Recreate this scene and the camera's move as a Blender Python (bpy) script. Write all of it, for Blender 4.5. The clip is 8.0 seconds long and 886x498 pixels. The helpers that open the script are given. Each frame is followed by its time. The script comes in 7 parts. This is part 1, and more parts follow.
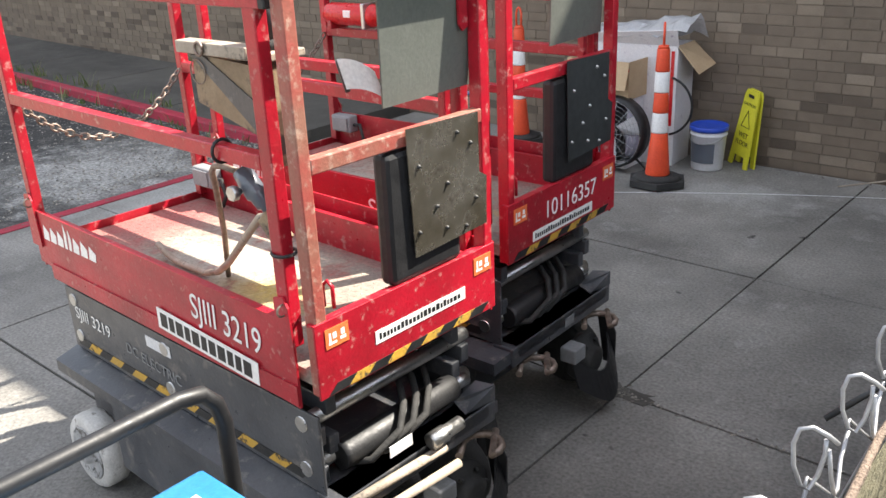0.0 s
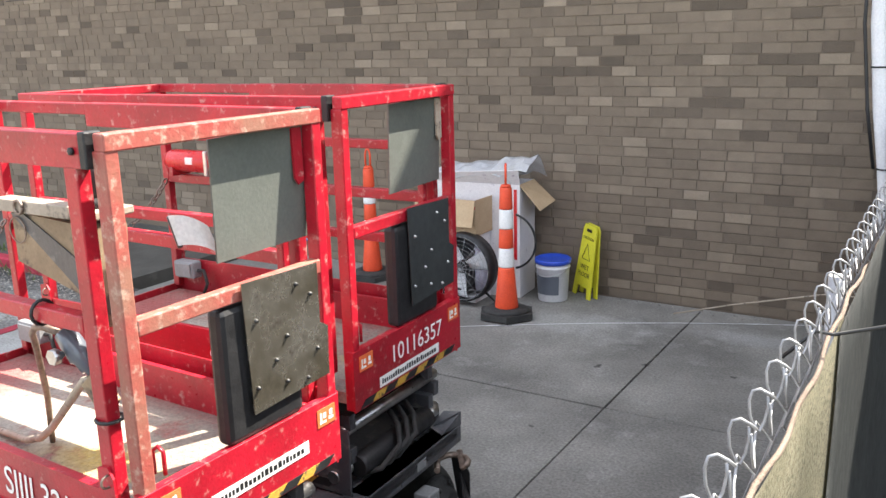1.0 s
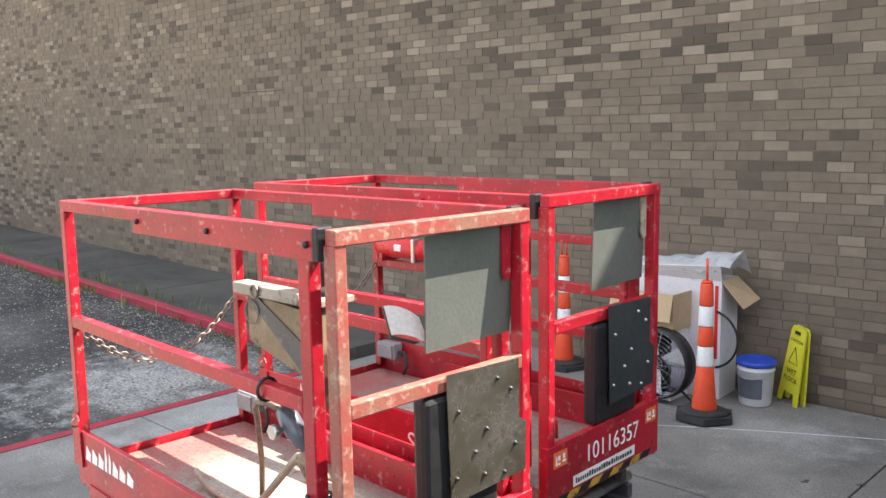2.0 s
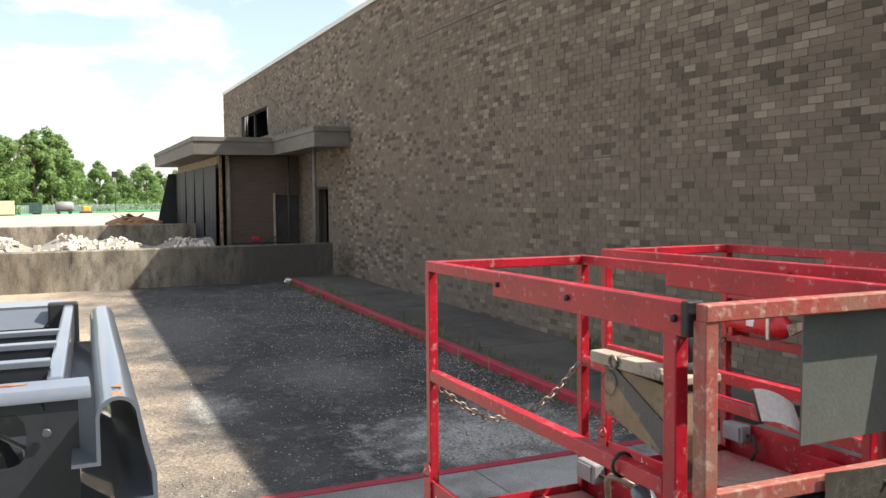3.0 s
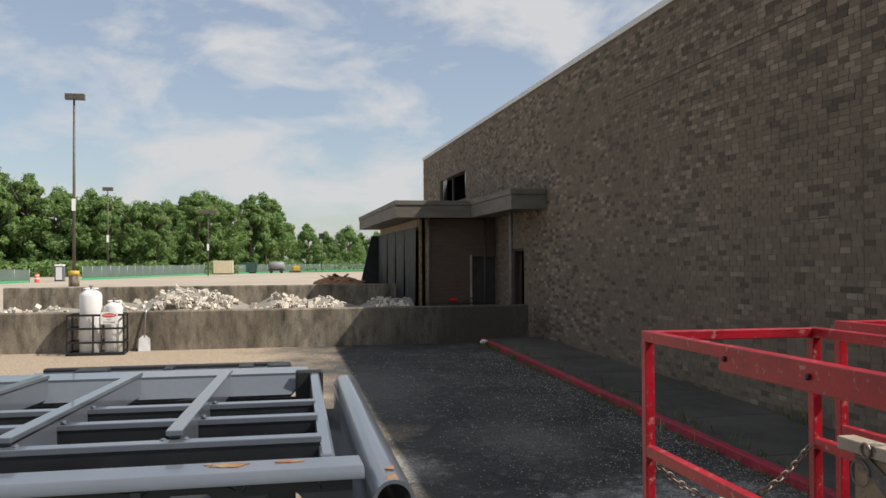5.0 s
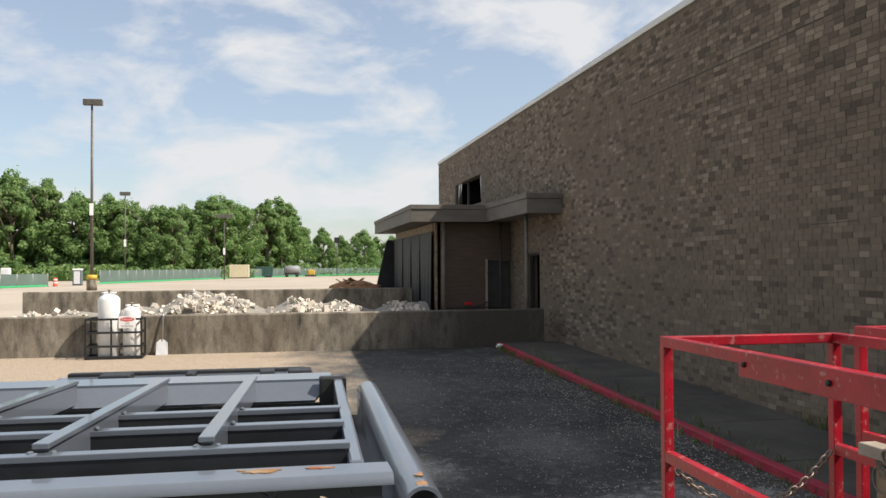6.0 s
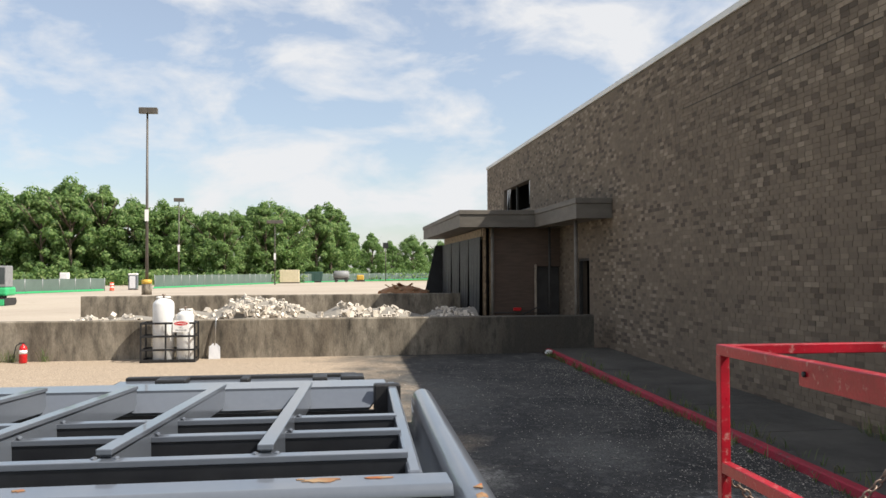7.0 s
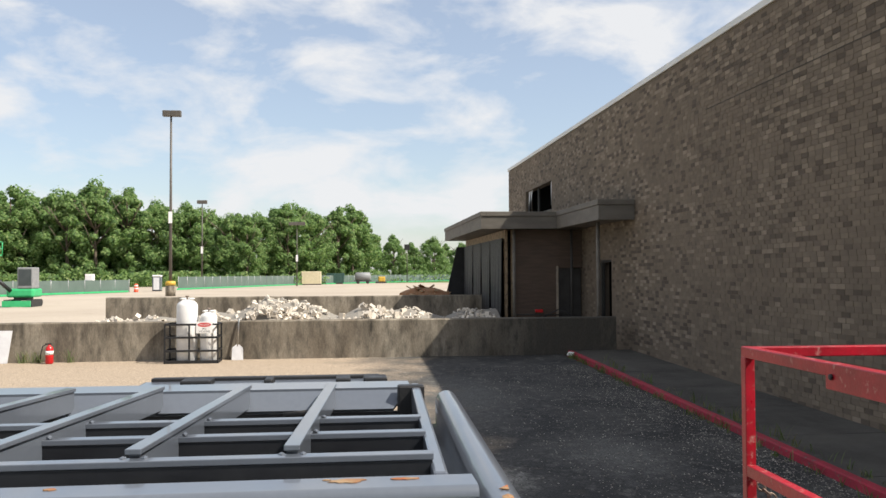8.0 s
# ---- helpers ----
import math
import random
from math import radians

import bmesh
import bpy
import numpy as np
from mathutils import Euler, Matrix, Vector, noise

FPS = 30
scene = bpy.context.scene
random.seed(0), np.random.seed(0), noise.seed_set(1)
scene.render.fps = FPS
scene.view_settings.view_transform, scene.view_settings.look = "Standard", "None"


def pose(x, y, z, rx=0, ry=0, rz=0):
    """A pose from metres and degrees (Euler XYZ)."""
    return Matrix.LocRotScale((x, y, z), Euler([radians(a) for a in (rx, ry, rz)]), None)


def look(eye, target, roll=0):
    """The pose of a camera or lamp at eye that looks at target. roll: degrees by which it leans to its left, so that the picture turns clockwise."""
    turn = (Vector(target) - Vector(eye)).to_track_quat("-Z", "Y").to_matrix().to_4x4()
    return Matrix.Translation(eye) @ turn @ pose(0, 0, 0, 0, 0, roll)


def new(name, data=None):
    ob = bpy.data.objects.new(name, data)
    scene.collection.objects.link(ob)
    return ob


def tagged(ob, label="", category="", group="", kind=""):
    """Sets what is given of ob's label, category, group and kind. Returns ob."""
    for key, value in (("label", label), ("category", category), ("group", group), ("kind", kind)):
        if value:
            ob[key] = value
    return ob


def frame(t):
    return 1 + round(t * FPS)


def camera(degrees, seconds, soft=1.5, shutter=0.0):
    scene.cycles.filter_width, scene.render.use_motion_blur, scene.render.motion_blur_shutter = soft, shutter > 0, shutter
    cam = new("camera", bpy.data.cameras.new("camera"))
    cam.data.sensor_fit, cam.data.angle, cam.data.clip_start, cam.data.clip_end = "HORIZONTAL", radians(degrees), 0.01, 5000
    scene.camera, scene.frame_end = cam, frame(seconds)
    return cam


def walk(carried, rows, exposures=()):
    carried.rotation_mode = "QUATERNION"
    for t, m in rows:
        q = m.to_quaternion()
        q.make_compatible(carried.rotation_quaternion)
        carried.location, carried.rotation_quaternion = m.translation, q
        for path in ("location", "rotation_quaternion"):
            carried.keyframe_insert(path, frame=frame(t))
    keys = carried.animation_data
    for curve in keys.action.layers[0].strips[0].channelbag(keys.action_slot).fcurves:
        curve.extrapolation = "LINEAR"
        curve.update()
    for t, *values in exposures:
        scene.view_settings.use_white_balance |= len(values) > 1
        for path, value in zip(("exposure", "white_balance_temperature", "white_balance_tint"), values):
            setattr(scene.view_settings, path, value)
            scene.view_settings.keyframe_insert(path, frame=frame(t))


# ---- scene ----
cam = camera(54.3, 8.0)
PATH = [
    (0, (1.635, 0.064, 2.202), (0.401, 1.451, 1.458), -2.6),
    (0.5, (1.655, 0.103, 2.226), (0.597, 1.681, 1.602), -2.0),
    (1, (1.673, 0.117, 2.255), (0.651, 1.772, 1.786), -1.5),
    (1.2, (1.675, 0.115, 2.269), (0.618, 1.763, 1.861), -1.3),
    (2.3, (1.636, 0.045, 2.313), (0.1, 1.309, 2.107), -0.7),
    (2.5, (1.588, 0.041, 2.311), (-0.052, 1.172, 2.134), -0.8),
    (3, (1.559, -0.002, 2.322), (-0.259, 0.826, 2.208), -0.6),
    (3.5, (1.533, -0.038, 2.335), (-0.354, 0.624, 2.279), -0.4),
    (4, (1.518, -0.069, 2.344), (-0.407, 0.474, 2.338), -0.3),
    (4.5, (1.502, -0.072, 2.346), (-0.448, 0.372, 2.365), -0.3),
    (6, (1.522, -0.093, 2.355), (-0.441, 0.282, 2.395), -0.4),
    (6.5, (1.517, -0.102, 2.358), (-0.46, 0.201, 2.406), -0.4),
    (7, (1.51, -0.104, 2.359), (-0.471, 0.161, 2.412), -0.3),
    (7.5, (1.52, -0.11, 2.36), (-0.466, 0.124, 2.417), -0.4),
    (8, (1.511, -0.109, 2.359), (-0.476, 0.107, 2.416), -0.3),
]
EXPOSURES = [(0.0, 1.87), (0.5, 2.06), (1.2, 2.30), (2.4, 1.84), (2.8, 1.43), (3.1, 0.97), (3.5, 0.40), (4.0, 0.02), (4.5, -0.06), (5.0, 0.10), (6.0, 0.40), (8.0, 0.50)]
walk(cam, [(t, look(eye, target, roll)) for t, eye, target, roll in PATH], EXPOSURES)

# ---- world, sun ----
SUN_TO = Vector((0.48, 1.0, 1.265)).normalized()
SUN_EL = math.asin(SUN_TO.z)
SUN_AZ = math.atan2(SUN_TO.x, SUN_TO.y)
world = bpy.data.worlds.new("world")
scene.world = world
world.use_nodes = True
wn, wl = world.node_tree.nodes, world.node_tree.links
wn.clear()
w_out = wn.new("ShaderNodeOutputWorld")
w_bg = wn.new("ShaderNodeBackground")
w_sky = wn.new("ShaderNodeTexSky")
w_sky.sky_type = "NISHITA"
w_sky.sun_disc = False
w_sky.sun_elevation = SUN_EL
w_sky.sun_rotation = SUN_AZ
w_sky.air_density, w_sky.dust_density, w_sky.ozone_density = 1.0, 1.0, 1.5
w_co = wn.new("ShaderNodeTexCoord")
w_map = wn.new("ShaderNodeMapping")
w_map.inputs["Scale"].default_value = (1.0, 1.0, 2.4)
w_map.inputs["Location"].default_value = (0.35, 0.1, 0.2)
w_noise = wn.new("ShaderNodeTexNoise")
w_noise.inputs["Scale"].default_value = 6.2
w_noise.inputs["Detail"].default_value = 7.0
w_noise.inputs["Roughness"].default_value = 0.56
w_noise.inputs["Distortion"].default_value = 0.25
w_ramp = wn.new("ShaderNodeValToRGB")
w_ramp.color_ramp.elements[0].position, w_ramp.color_ramp.elements[1].position = 0.43, 0.60
w_ramp.color_ramp.elements[0].color = (0.26, 0.26, 0.26, 1)
w_ramp.color_ramp.elements[1].color = (0.95, 0.95, 0.95, 1)
w_mix = wn.new("ShaderNodeMix")
w_mix.data_type = "RGBA"
w_mix.inputs["B"].default_value = (8.4, 8.45, 8.6, 1)
wl.new(w_co.outputs["Generated"], w_map.inputs["Vector"])
wl.new(w_map.outputs["Vector"], w_noise.inputs["Vector"])
wl.new(w_noise.outputs["Fac"], w_ramp.inputs["Fac"])
wl.new(w_ramp.outputs["Color"], w_mix.inputs["Factor"])
w_gain = wn.new("ShaderNodeVectorMath")
w_gain.operation = "SCALE"
w_gain.inputs["Scale"].default_value = 1.5
wl.new(w_sky.outputs["Color"], w_gain.inputs[0])
wl.new(w_gain.outputs["Vector"], w_mix.inputs["A"])
wl.new(w_mix.outputs["Result"], w_bg.inputs["Color"])
w_bg.inputs["Strength"].default_value = 0.073
wl.new(w_bg.outputs["Background"], w_out.inputs["Surface"])

sun_data = bpy.data.lights.new("sun", "SUN")
sun_data.energy, sun_data.angle, sun_data.color = 5.0, radians(0.55), (1.0, 0.93, 0.82)
sun = new("sun", sun_data)
sun.matrix_world = look(SUN_TO * 60, (0, 0, 0))


# ---- materials ----
def rgba(c):
    return (c[0], c[1], c[2], 1.0)


def surface(name, c1, c2, scale=3.0, rough=0.6, metal=0.0, c3=None, cut=0.62, wear_scale=22.0, bump=0.15, fine=90.0,
            stretch=(1, 1, 1), spread=0.15, coat=0.0, world_space=False, soft=0.06, sunlit_dust=None, patches=(), spots=None):
    """Two tones at a large scale, chips or stains of a third tone, fine relief."""
    m = bpy.data.materials.new(name)
    m.use_nodes = True
    n, l = m.node_tree.nodes, m.node_tree.links
    b = n["Principled BSDF"]
    if world_space:
        co = n.new("ShaderNodeNewGeometry").outputs["Position"]
    else:
        co = n.new("ShaderNodeTexCoord").outputs["Object"]
    mp = n.new("ShaderNodeMapping")
    mp.inputs["Scale"].default_value = stretch
    l.new(co, mp.inputs["Vector"])

    def noise_tex(s, d, r=0.55):
        t = n.new("ShaderNodeTexNoise")
        t.inputs["Scale"].default_value, t.inputs["Detail"].default_value, t.inputs["Roughness"].default_value = s, d, r
        l.new(mp.outputs["Vector"], t.inputs["Vector"])
        return t.outputs["Fac"]

    def ramp(src, a, z):
        r = n.new("ShaderNodeMapRange")
        r.inputs["From Min"].default_value, r.inputs["From Max"].default_value = a, z
        l.new(src, r.inputs["Value"])
        return r.outputs["Result"]

    def mixc(f, a, z):
        x = n.new("ShaderNodeMix")
        x.data_type = "RGBA"
        l.new(f, x.inputs["Factor"])
        for key, v in (("A", a), ("B", z)):
            if isinstance(v, tuple):
                x.inputs[key].default_value = rgba(v)
            else:
                l.new(v, x.inputs[key])
        return x.outputs["Result"]

    big = noise_tex(scale, 6)
    colour = mixc(ramp(big, 0.36, 0.64), c1, c2)
    small = noise_tex(wear_scale, 7, 0.65)
    if c3:
        colour = mixc(ramp(small, cut - soft / 2, cut + soft), colour, c3)
    if sunlit_dust:
        # a ragged lane of tan dust along the drive, its tone also painting sunlight
        sep = n.new("ShaderNodeSeparateXYZ")
        l.new(co, sep.inputs["Vector"])
        rag = n.new("ShaderNodeMath")
        rag.operation = "MULTIPLY_ADD"
        l.new(big, rag.inputs[0])
        rag.inputs[1].default_value = 5.0
        l.new(sep.outputs["Y"], rag.inputs[2])
        colour = mixc(ramp(rag.outputs[0], 4.3, 2.2), colour, sunlit_dust)
    for cx, cy, rx, ry, tone in patches:
        # a patch of another tone with a ragged outline round one spot
        sub = n.new("ShaderNodeVectorMath")
        sub.operation = "SUBTRACT"
        l.new(co, sub.inputs[0])
        sub.inputs[1].default_value = (cx, cy, 0.0)
        div = n.new("ShaderNodeVectorMath")
        div.operation = "MULTIPLY"
        l.new(sub.outputs["Vector"], div.inputs[0])
        div.inputs[1].default_value = (1.0 / rx, 1.0 / ry, 0.0)
        far = n.new("ShaderNodeVectorMath")
        far.operation = "LENGTH"
        l.new(div.outputs["Vector"], far.inputs[0])
        edge = n.new("ShaderNodeMath")
        edge.operation = "MULTIPLY_ADD"
        l.new(small, edge.inputs[0])
        edge.inputs[1].default_value = 2.6
        l.new(far.outputs["Value"], edge.inputs[2])
        colour = mixc(ramp(edge.outputs[0], 2.35, 1.55), colour, tone)
    if spots:
        tone, s_scale, s_cut = spots
        colour = mixc(ramp(noise_tex(s_scale, 3, 0.5), s_cut, s_cut + 0.05), colour, tone)
    grain = noise_tex(fine, 4)
    hsv = n.new("ShaderNodeHueSaturation")
    l.new(ramp(grain, 0.2, 0.8), hsv.inputs["Value"])
    mr = hsv.inputs["Value"].links[0].from_node
    mr.inputs["To Min"].default_value, mr.inputs["To Max"].default_value = 1 - spread, 1 + spread
    l.new(colour, hsv.inputs["Color"])
    l.new(hsv.outputs["Color"], b.inputs["Base Color"])
    rr = n.new("ShaderNodeMapRange")
    rr.inputs["From Min"].default_value, rr.inputs["From Max"].default_value = 0.3, 0.7
    rr.inputs["To Min"].default_value, rr.inputs["To Max"].default_value = max(0.02, rough - 0.1), min(1, rough + 0.12)
    l.new(small, rr.inputs["Value"])
    l.new(rr.outputs["Result"], b.inputs["Roughness"])
    b.inputs["Metallic"].default_value = metal
    b.inputs["Coat Weight"].default_value = coat
    if bump:
        bp = n.new("ShaderNodeBump")
        bp.inputs["Strength"].default_value, bp.inputs["Distance"].default_value = bump, 0.01
        l.new(grain, bp.inputs["Height"])
        l.new(bp.outputs["Normal"], b.inputs["Normal"])
    return m


def varied(name, stops, rough=0.85, per_object=False, scale=9.0, fine=160.0, bump=0.35, dark=0.25, translucent=0.0):
    """Tone picked piece by piece from the stops, with stains across pieces and grain."""
    m = bpy.data.materials.new(name)
    m.use_nodes = True
    n, l = m.node_tree.nodes, m.node_tree.links
    b = n["Principled BSDF"]
    geo = n.new("ShaderNodeNewGeometry")
    pick = n.new("ShaderNodeObjectInfo").outputs["Random"] if per_object else geo.outputs["Random Per Island"]
    r = n.new("ShaderNodeValToRGB")
    while len(r.color_ramp.elements) < len(stops):
        r.color_ramp.elements.new(0.5)
    for e, (p, c) in zip(r.color_ramp.elements, stops):
        e.position, e.color = p, rgba(c)
    l.new(pick, r.inputs["Fac"])

    def noise_tex(s, d):
        t = n.new("ShaderNodeTexNoise")
        t.inputs["Scale"].default_value, t.inputs["Detail"].default_value = s, d
        l.new(geo.outputs["Position"], t.inputs["Vector"])
        return t.outputs["Fac"]

    grain, stain, blot = noise_tex(fine, 5), noise_tex(scale, 5), noise_tex(0.45, 6)
    add = n.new("ShaderNodeMath")
    add.operation = "MULTIPLY_ADD"
    l.new(grain, add.inputs[0])
    add.inputs[1].default_value = dark * 1.6
    add.inputs[2].default_value = 1 - dark * 1.4
    add2 = n.new("ShaderNodeMath")
    add2.operation = "MULTIPLY_ADD"
    l.new(stain, add2.inputs[0])
    add2.inputs[1].default_value = dark * 1.2
    l.new(add.outputs[0], add2.inputs[2])
    add3 = n.new("ShaderNodeMath")
    add3.operation = "MULTIPLY_ADD"
    l.new(blot, add3.inputs[0])
    add3.inputs[1].default_value = dark * 1.2
    l.new(add2.outputs[0], add3.inputs[2])
    off = n.new("ShaderNodeMath")
    off.operation = "SUBTRACT"
    l.new(add3.outputs[0], off.inputs[0])
    off.inputs[1].default_value = dark * 0.6
    hsv = n.new("ShaderNodeHueSaturation")
    l.new(off.outputs[0], hsv.inputs["Value"])
    l.new(r.outputs["Color"], hsv.inputs["Color"])
    l.new(hsv.outputs["Color"], b.inputs["Base Color"])
    b.inputs["Roughness"].default_value = rough
    if translucent:
        b.inputs["Subsurface Weight"].default_value = 0.0
        tr = n.new("ShaderNodeBsdfTranslucent")
        l.new(hsv.outputs["Color"], tr.inputs["Color"])
        ms = n.new("ShaderNodeMixShader")
        ms.inputs["Fac"].default_value = translucent
        l.new(b.outputs["BSDF"], ms.inputs[1])
        l.new(tr.outputs["BSDF"], ms.inputs[2])
        l.new(ms.outputs["Shader"], n["Material Output"].inputs["Surface"])
    if bump:
        bp = n.new("ShaderNodeBump")
        bp.inputs["Strength"].default_value, bp.inputs["Distance"].default_value = bump, 0.006
        l.new(grain, bp.inputs["Height"])
        l.new(bp.outputs["Normal"], b.inputs["Normal"])
    return m


BRICK_TONES = [(0.0, (0.084, 0.064, 0.046)), (0.09, (0.110, 0.085, 0.062)), (0.15, (0.142, 0.110, 0.080)), (0.55, (0.158, 0.123, 0.089)),
               (0.86, (0.172, 0.134, 0.098)), (0.93, (0.188, 0.148, 0.108)), (1.0, (0.232, 0.186, 0.138))]
M_BRICK = varied("brick_field", BRICK_TONES, dark=0.34)
M_BRICK_WEATHERED = varied("brick_weathered", [(0.0, (0.070, 0.053, 0.038)), (0.22, (0.100, 0.077, 0.056)), (0.34, (0.150, 0.117, 0.085)), (0.62, (0.172, 0.134, 0.098)),
                                              (0.74, (0.208, 0.166, 0.123)), (1.0, (0.262, 0.212, 0.160))], dark=0.34)
M_BRICK_NEAR = varied("brick_single", BRICK_TONES, per_object=True, dark=0.34)
M_MORTAR = surface("mortar", (0.128, 0.101, 0.077), (0.172, 0.138, 0.105), 1.1, 0.95, bump=0.4, fine=200)
M_SLAB = surface("concrete_slab", (0.112, 0.107, 0.098), (0.232, 0.222, 0.203), 0.9, 0.80, c3=(0.27, 0.262, 0.248), cut=0.63, wear_scale=3.4, soft=0.16,
                 bump=0.45, fine=60, world_space=True, spread=0.45, spots=((0.035, 0.033, 0.030), 5.5, 0.70),
                 patches=((-1.0, 6.35, 0.9, 0.40, (0.27, 0.265, 0.25)), (0.35, 6.6, 0.5, 0.22, (0.25, 0.245, 0.235)), (-4.2, 3.9, 1.3, 1.2, (0.31, 0.31, 0.30))))
M_JOINT = surface("joint_filler", (0.05, 0.046, 0.04), (0.08, 0.075, 0.065), 5, 0.95, bump=0.5, world_space=True)
M_ASPHALT = surface("weathered_asphalt", (0.019, 0.019, 0.020), (0.050, 0.048, 0.045), 0.9, 0.95, c3=(0.15, 0.143, 0.13), cut=0.60, wear_scale=3.8,
                    bump=1.0, fine=34, world_space=True, spread=0.9, soft=0.16, sunlit_dust=(0.33, 0.262, 0.192), 
                    patches=((-5.9, 3.9, 1.3, 1.4, (0.29, 0.285, 0.27)), (-9.2, 3.3, 1.4, 0.8, (0.10, 0.097, 0.09)), (-14.0, 2.0, 2.6, 0.9, (0.085, 0.083, 0.078)), (-8.2, 1.6, 0.7, 0.4, (0.22, 0.21, 0.19))))
M_LOT = surface("pale_parking_concrete", (0.35, 0.295, 0.235), (0.42, 0.36, 0.29), 0.05, 0.95, c3=(0.31, 0.265, 0.21), cut=0.63, wear_scale=0.6,
                bump=0.2, fine=8, world_space=True)
M_GRASS = surface("meadow", (0.075, 0.13, 0.03), (0.14, 0.18, 0.055), 0.15, 0.95, c3=(0.2, 0.18, 0.09), cut=0.64, wear_scale=1.2, bump=0.6,
                  fine=6, world_space=True)
M_WALK = surface("sidewalk_concrete", (0.044, 0.041, 0.036), (0.082, 0.076, 0.066), 0.9, 0.9, c3=(0.095, 0.09, 0.078), cut=0.64, wear_scale=5, bump=0.3,
                 fine=90, world_space=True)
M_REDPAINT = surface("worn_red_line", (0.36, 0.016, 0.042), (0.24, 0.018, 0.034), 3, 0.8, c3=(0.13, 0.105, 0.095), cut=0.60, wear_scale=14, bump=0.3,
                     world_space=True)
M_RED = surface("red_lift_paint", (0.42, 0.009, 0.024), (0.25, 0.008, 0.016), 3.5, 0.36, c3=(0.46, 0.24, 0.21), cut=0.625, soft=0.10, wear_scale=26, bump=0.10)
M_REDWORN = surface("faded_red_rail", (0.31, 0.050, 0.042), (0.25, 0.115, 0.080), 5, 0.50, c3=(0.42, 0.30, 0.23), cut=0.60, soft=0.12, wear_scale=30, bump=0.15)
M_DECK = surface("dusty_deck_plate", (0.19, 0.165, 0.145), (0.29, 0.245, 0.19), 3, 0.75, c3=(0.30, 0.075, 0.065), cut=0.585, soft=0.16, wear_scale=10, bump=0.25, spread=0.3,
                 patches=((-1.62, 0.45, 0.34, 0.60, (0.30, 0.085, 0.075)), (-0.62, 0.30, 0.34, 0.13, (0.42, 0.31, 0.09)), (-0.95, 0.42, 0.40, 0.25, (0.36, 0.32, 0.27)), (-0.8, 0.78, 1.0, 0.14, (0.26, 0.09, 0.08))))
M_CHASSIS = surface("dark_grey_paint", (0.038, 0.041, 0.048), (0.078, 0.080, 0.086), 3, 0.36, c3=(0.22, 0.20, 0.18), cut=0.63, soft=0.14, wear_scale=15, bump=0.1)
M_BLACK = surface("black_plastic", (0.009, 0.009, 0.010), (0.016, 0.016, 0.017), 6, 0.5, bump=0.12)
M_RUBBER = surface("rubber", (0.020, 0.020, 0.020), (0.035, 0.034, 0.032), 8, 0.85, bump=0.3)
M_STEEL = surface("steel", (0.42, 0.42, 0.42), (0.55, 0.55, 0.54), 9, 0.35, metal=1.0, c3=(0.28, 0.22, 0.17), cut=0.66, wear_scale=40)
M_CHAIN = surface("rusty_chain", (0.30, 0.24, 0.20), (0.20, 0.15, 0.12), 30, 0.55, metal=0.7)
M_GALV = surface("galvanised_wire", (0.24, 0.24, 0.25), (0.36, 0.36, 0.37), 20, 0.45, metal=0.5)
M_BRASS = surface("weathered_brassy_plate", (0.38, 0.33, 0.24), (0.66, 0.62, 0.54), 6, 0.24, metal=0.9, c3=(0.13, 0.10, 0.07), cut=0.60, soft=0.12, wear_scale=12, bump=0.06)
M_OLIVE = surface("grey_green_board", (0.092, 0.100, 0.088), (0.112, 0.120, 0.105), 3, 0.55, c3=(0.24, 0.24, 0.22), cut=0.74, wear_scale=20, bump=0.08)
M_TAN = surface("tan_steel_box", (0.19, 0.13, 0.075), (0.30, 0.22, 0.135), 6, 0.6, c3=(0.07, 0.05, 0.04), cut=0.56, wear_scale=11)
M_PALEWOOD = surface("pale_worn_bracket", (0.26, 0.215, 0.165), (0.40, 0.335, 0.265), 7, 0.7, c3=(0.12, 0.10, 0.08), cut=0.57, wear_scale=14)
M_BOXGREY = surface("grey_socket_box", (0.19, 0.195, 0.20), (0.25, 0.255, 0.26), 6, 0.55)
M_WHITE = surface("white_paint", (0.74, 0.73, 0.71), (0.80, 0.79, 0.77), 5, 0.5, c3=(0.55, 0.48, 0.42), cut=0.70, wear_scale=30, bump=0.04)
M_YELLOW = surface("yellow_paint", (0.52, 0.30, 0.035), (0.58, 0.40, 0.05), 8, 0.55, c3=(0.22, 0.12, 0.07), cut=0.58, wear_scale=30)
M_ORANGE_STICKER = surface("orange_sticker", (0.75, 0.18, 0.05), (0.68, 0.15, 0.05), 8, 0.5)
M_LAVENDER = surface("pale_lavender_plastic", (0.36, 0.33, 0.42), (0.55, 0.52, 0.60), 7, 0.4, c3=(0.20, 0.06, 0.16), cut=0.63, wear_scale=6, soft=0.10)
M_WORNYELLOW = surface("worn_hazard_yellow", (0.52, 0.30, 0.035), (0.44, 0.27, 0.05), 8, 0.6, c3=(0.05, 0.04, 0.03), cut=0.56, wear_scale=26)
M_ORANGE = surface("cone_orange", (0.78, 0.080, 0.024), (0.66, 0.068, 0.025), 4, 0.5, c3=(0.45, 0.10, 0.05), cut=0.7, wear_scale=16)
M_SIGNYELLOW = surface("sign_yellow", (0.70, 0.66, 0.035), (0.62, 0.58, 0.04), 5, 0.45)
M_CARD = surface("cardboard", (0.40, 0.285, 0.17), (0.47, 0.345, 0.215), 5, 0.9, bump=0.1)
M_CARDWHITE = surface("printed_white_card", (0.62, 0.59, 0.60), (0.70, 0.67, 0.67), 4, 0.7, c3=(0.30, 0.24, 0.32), cut=0.66, wear_scale=7)
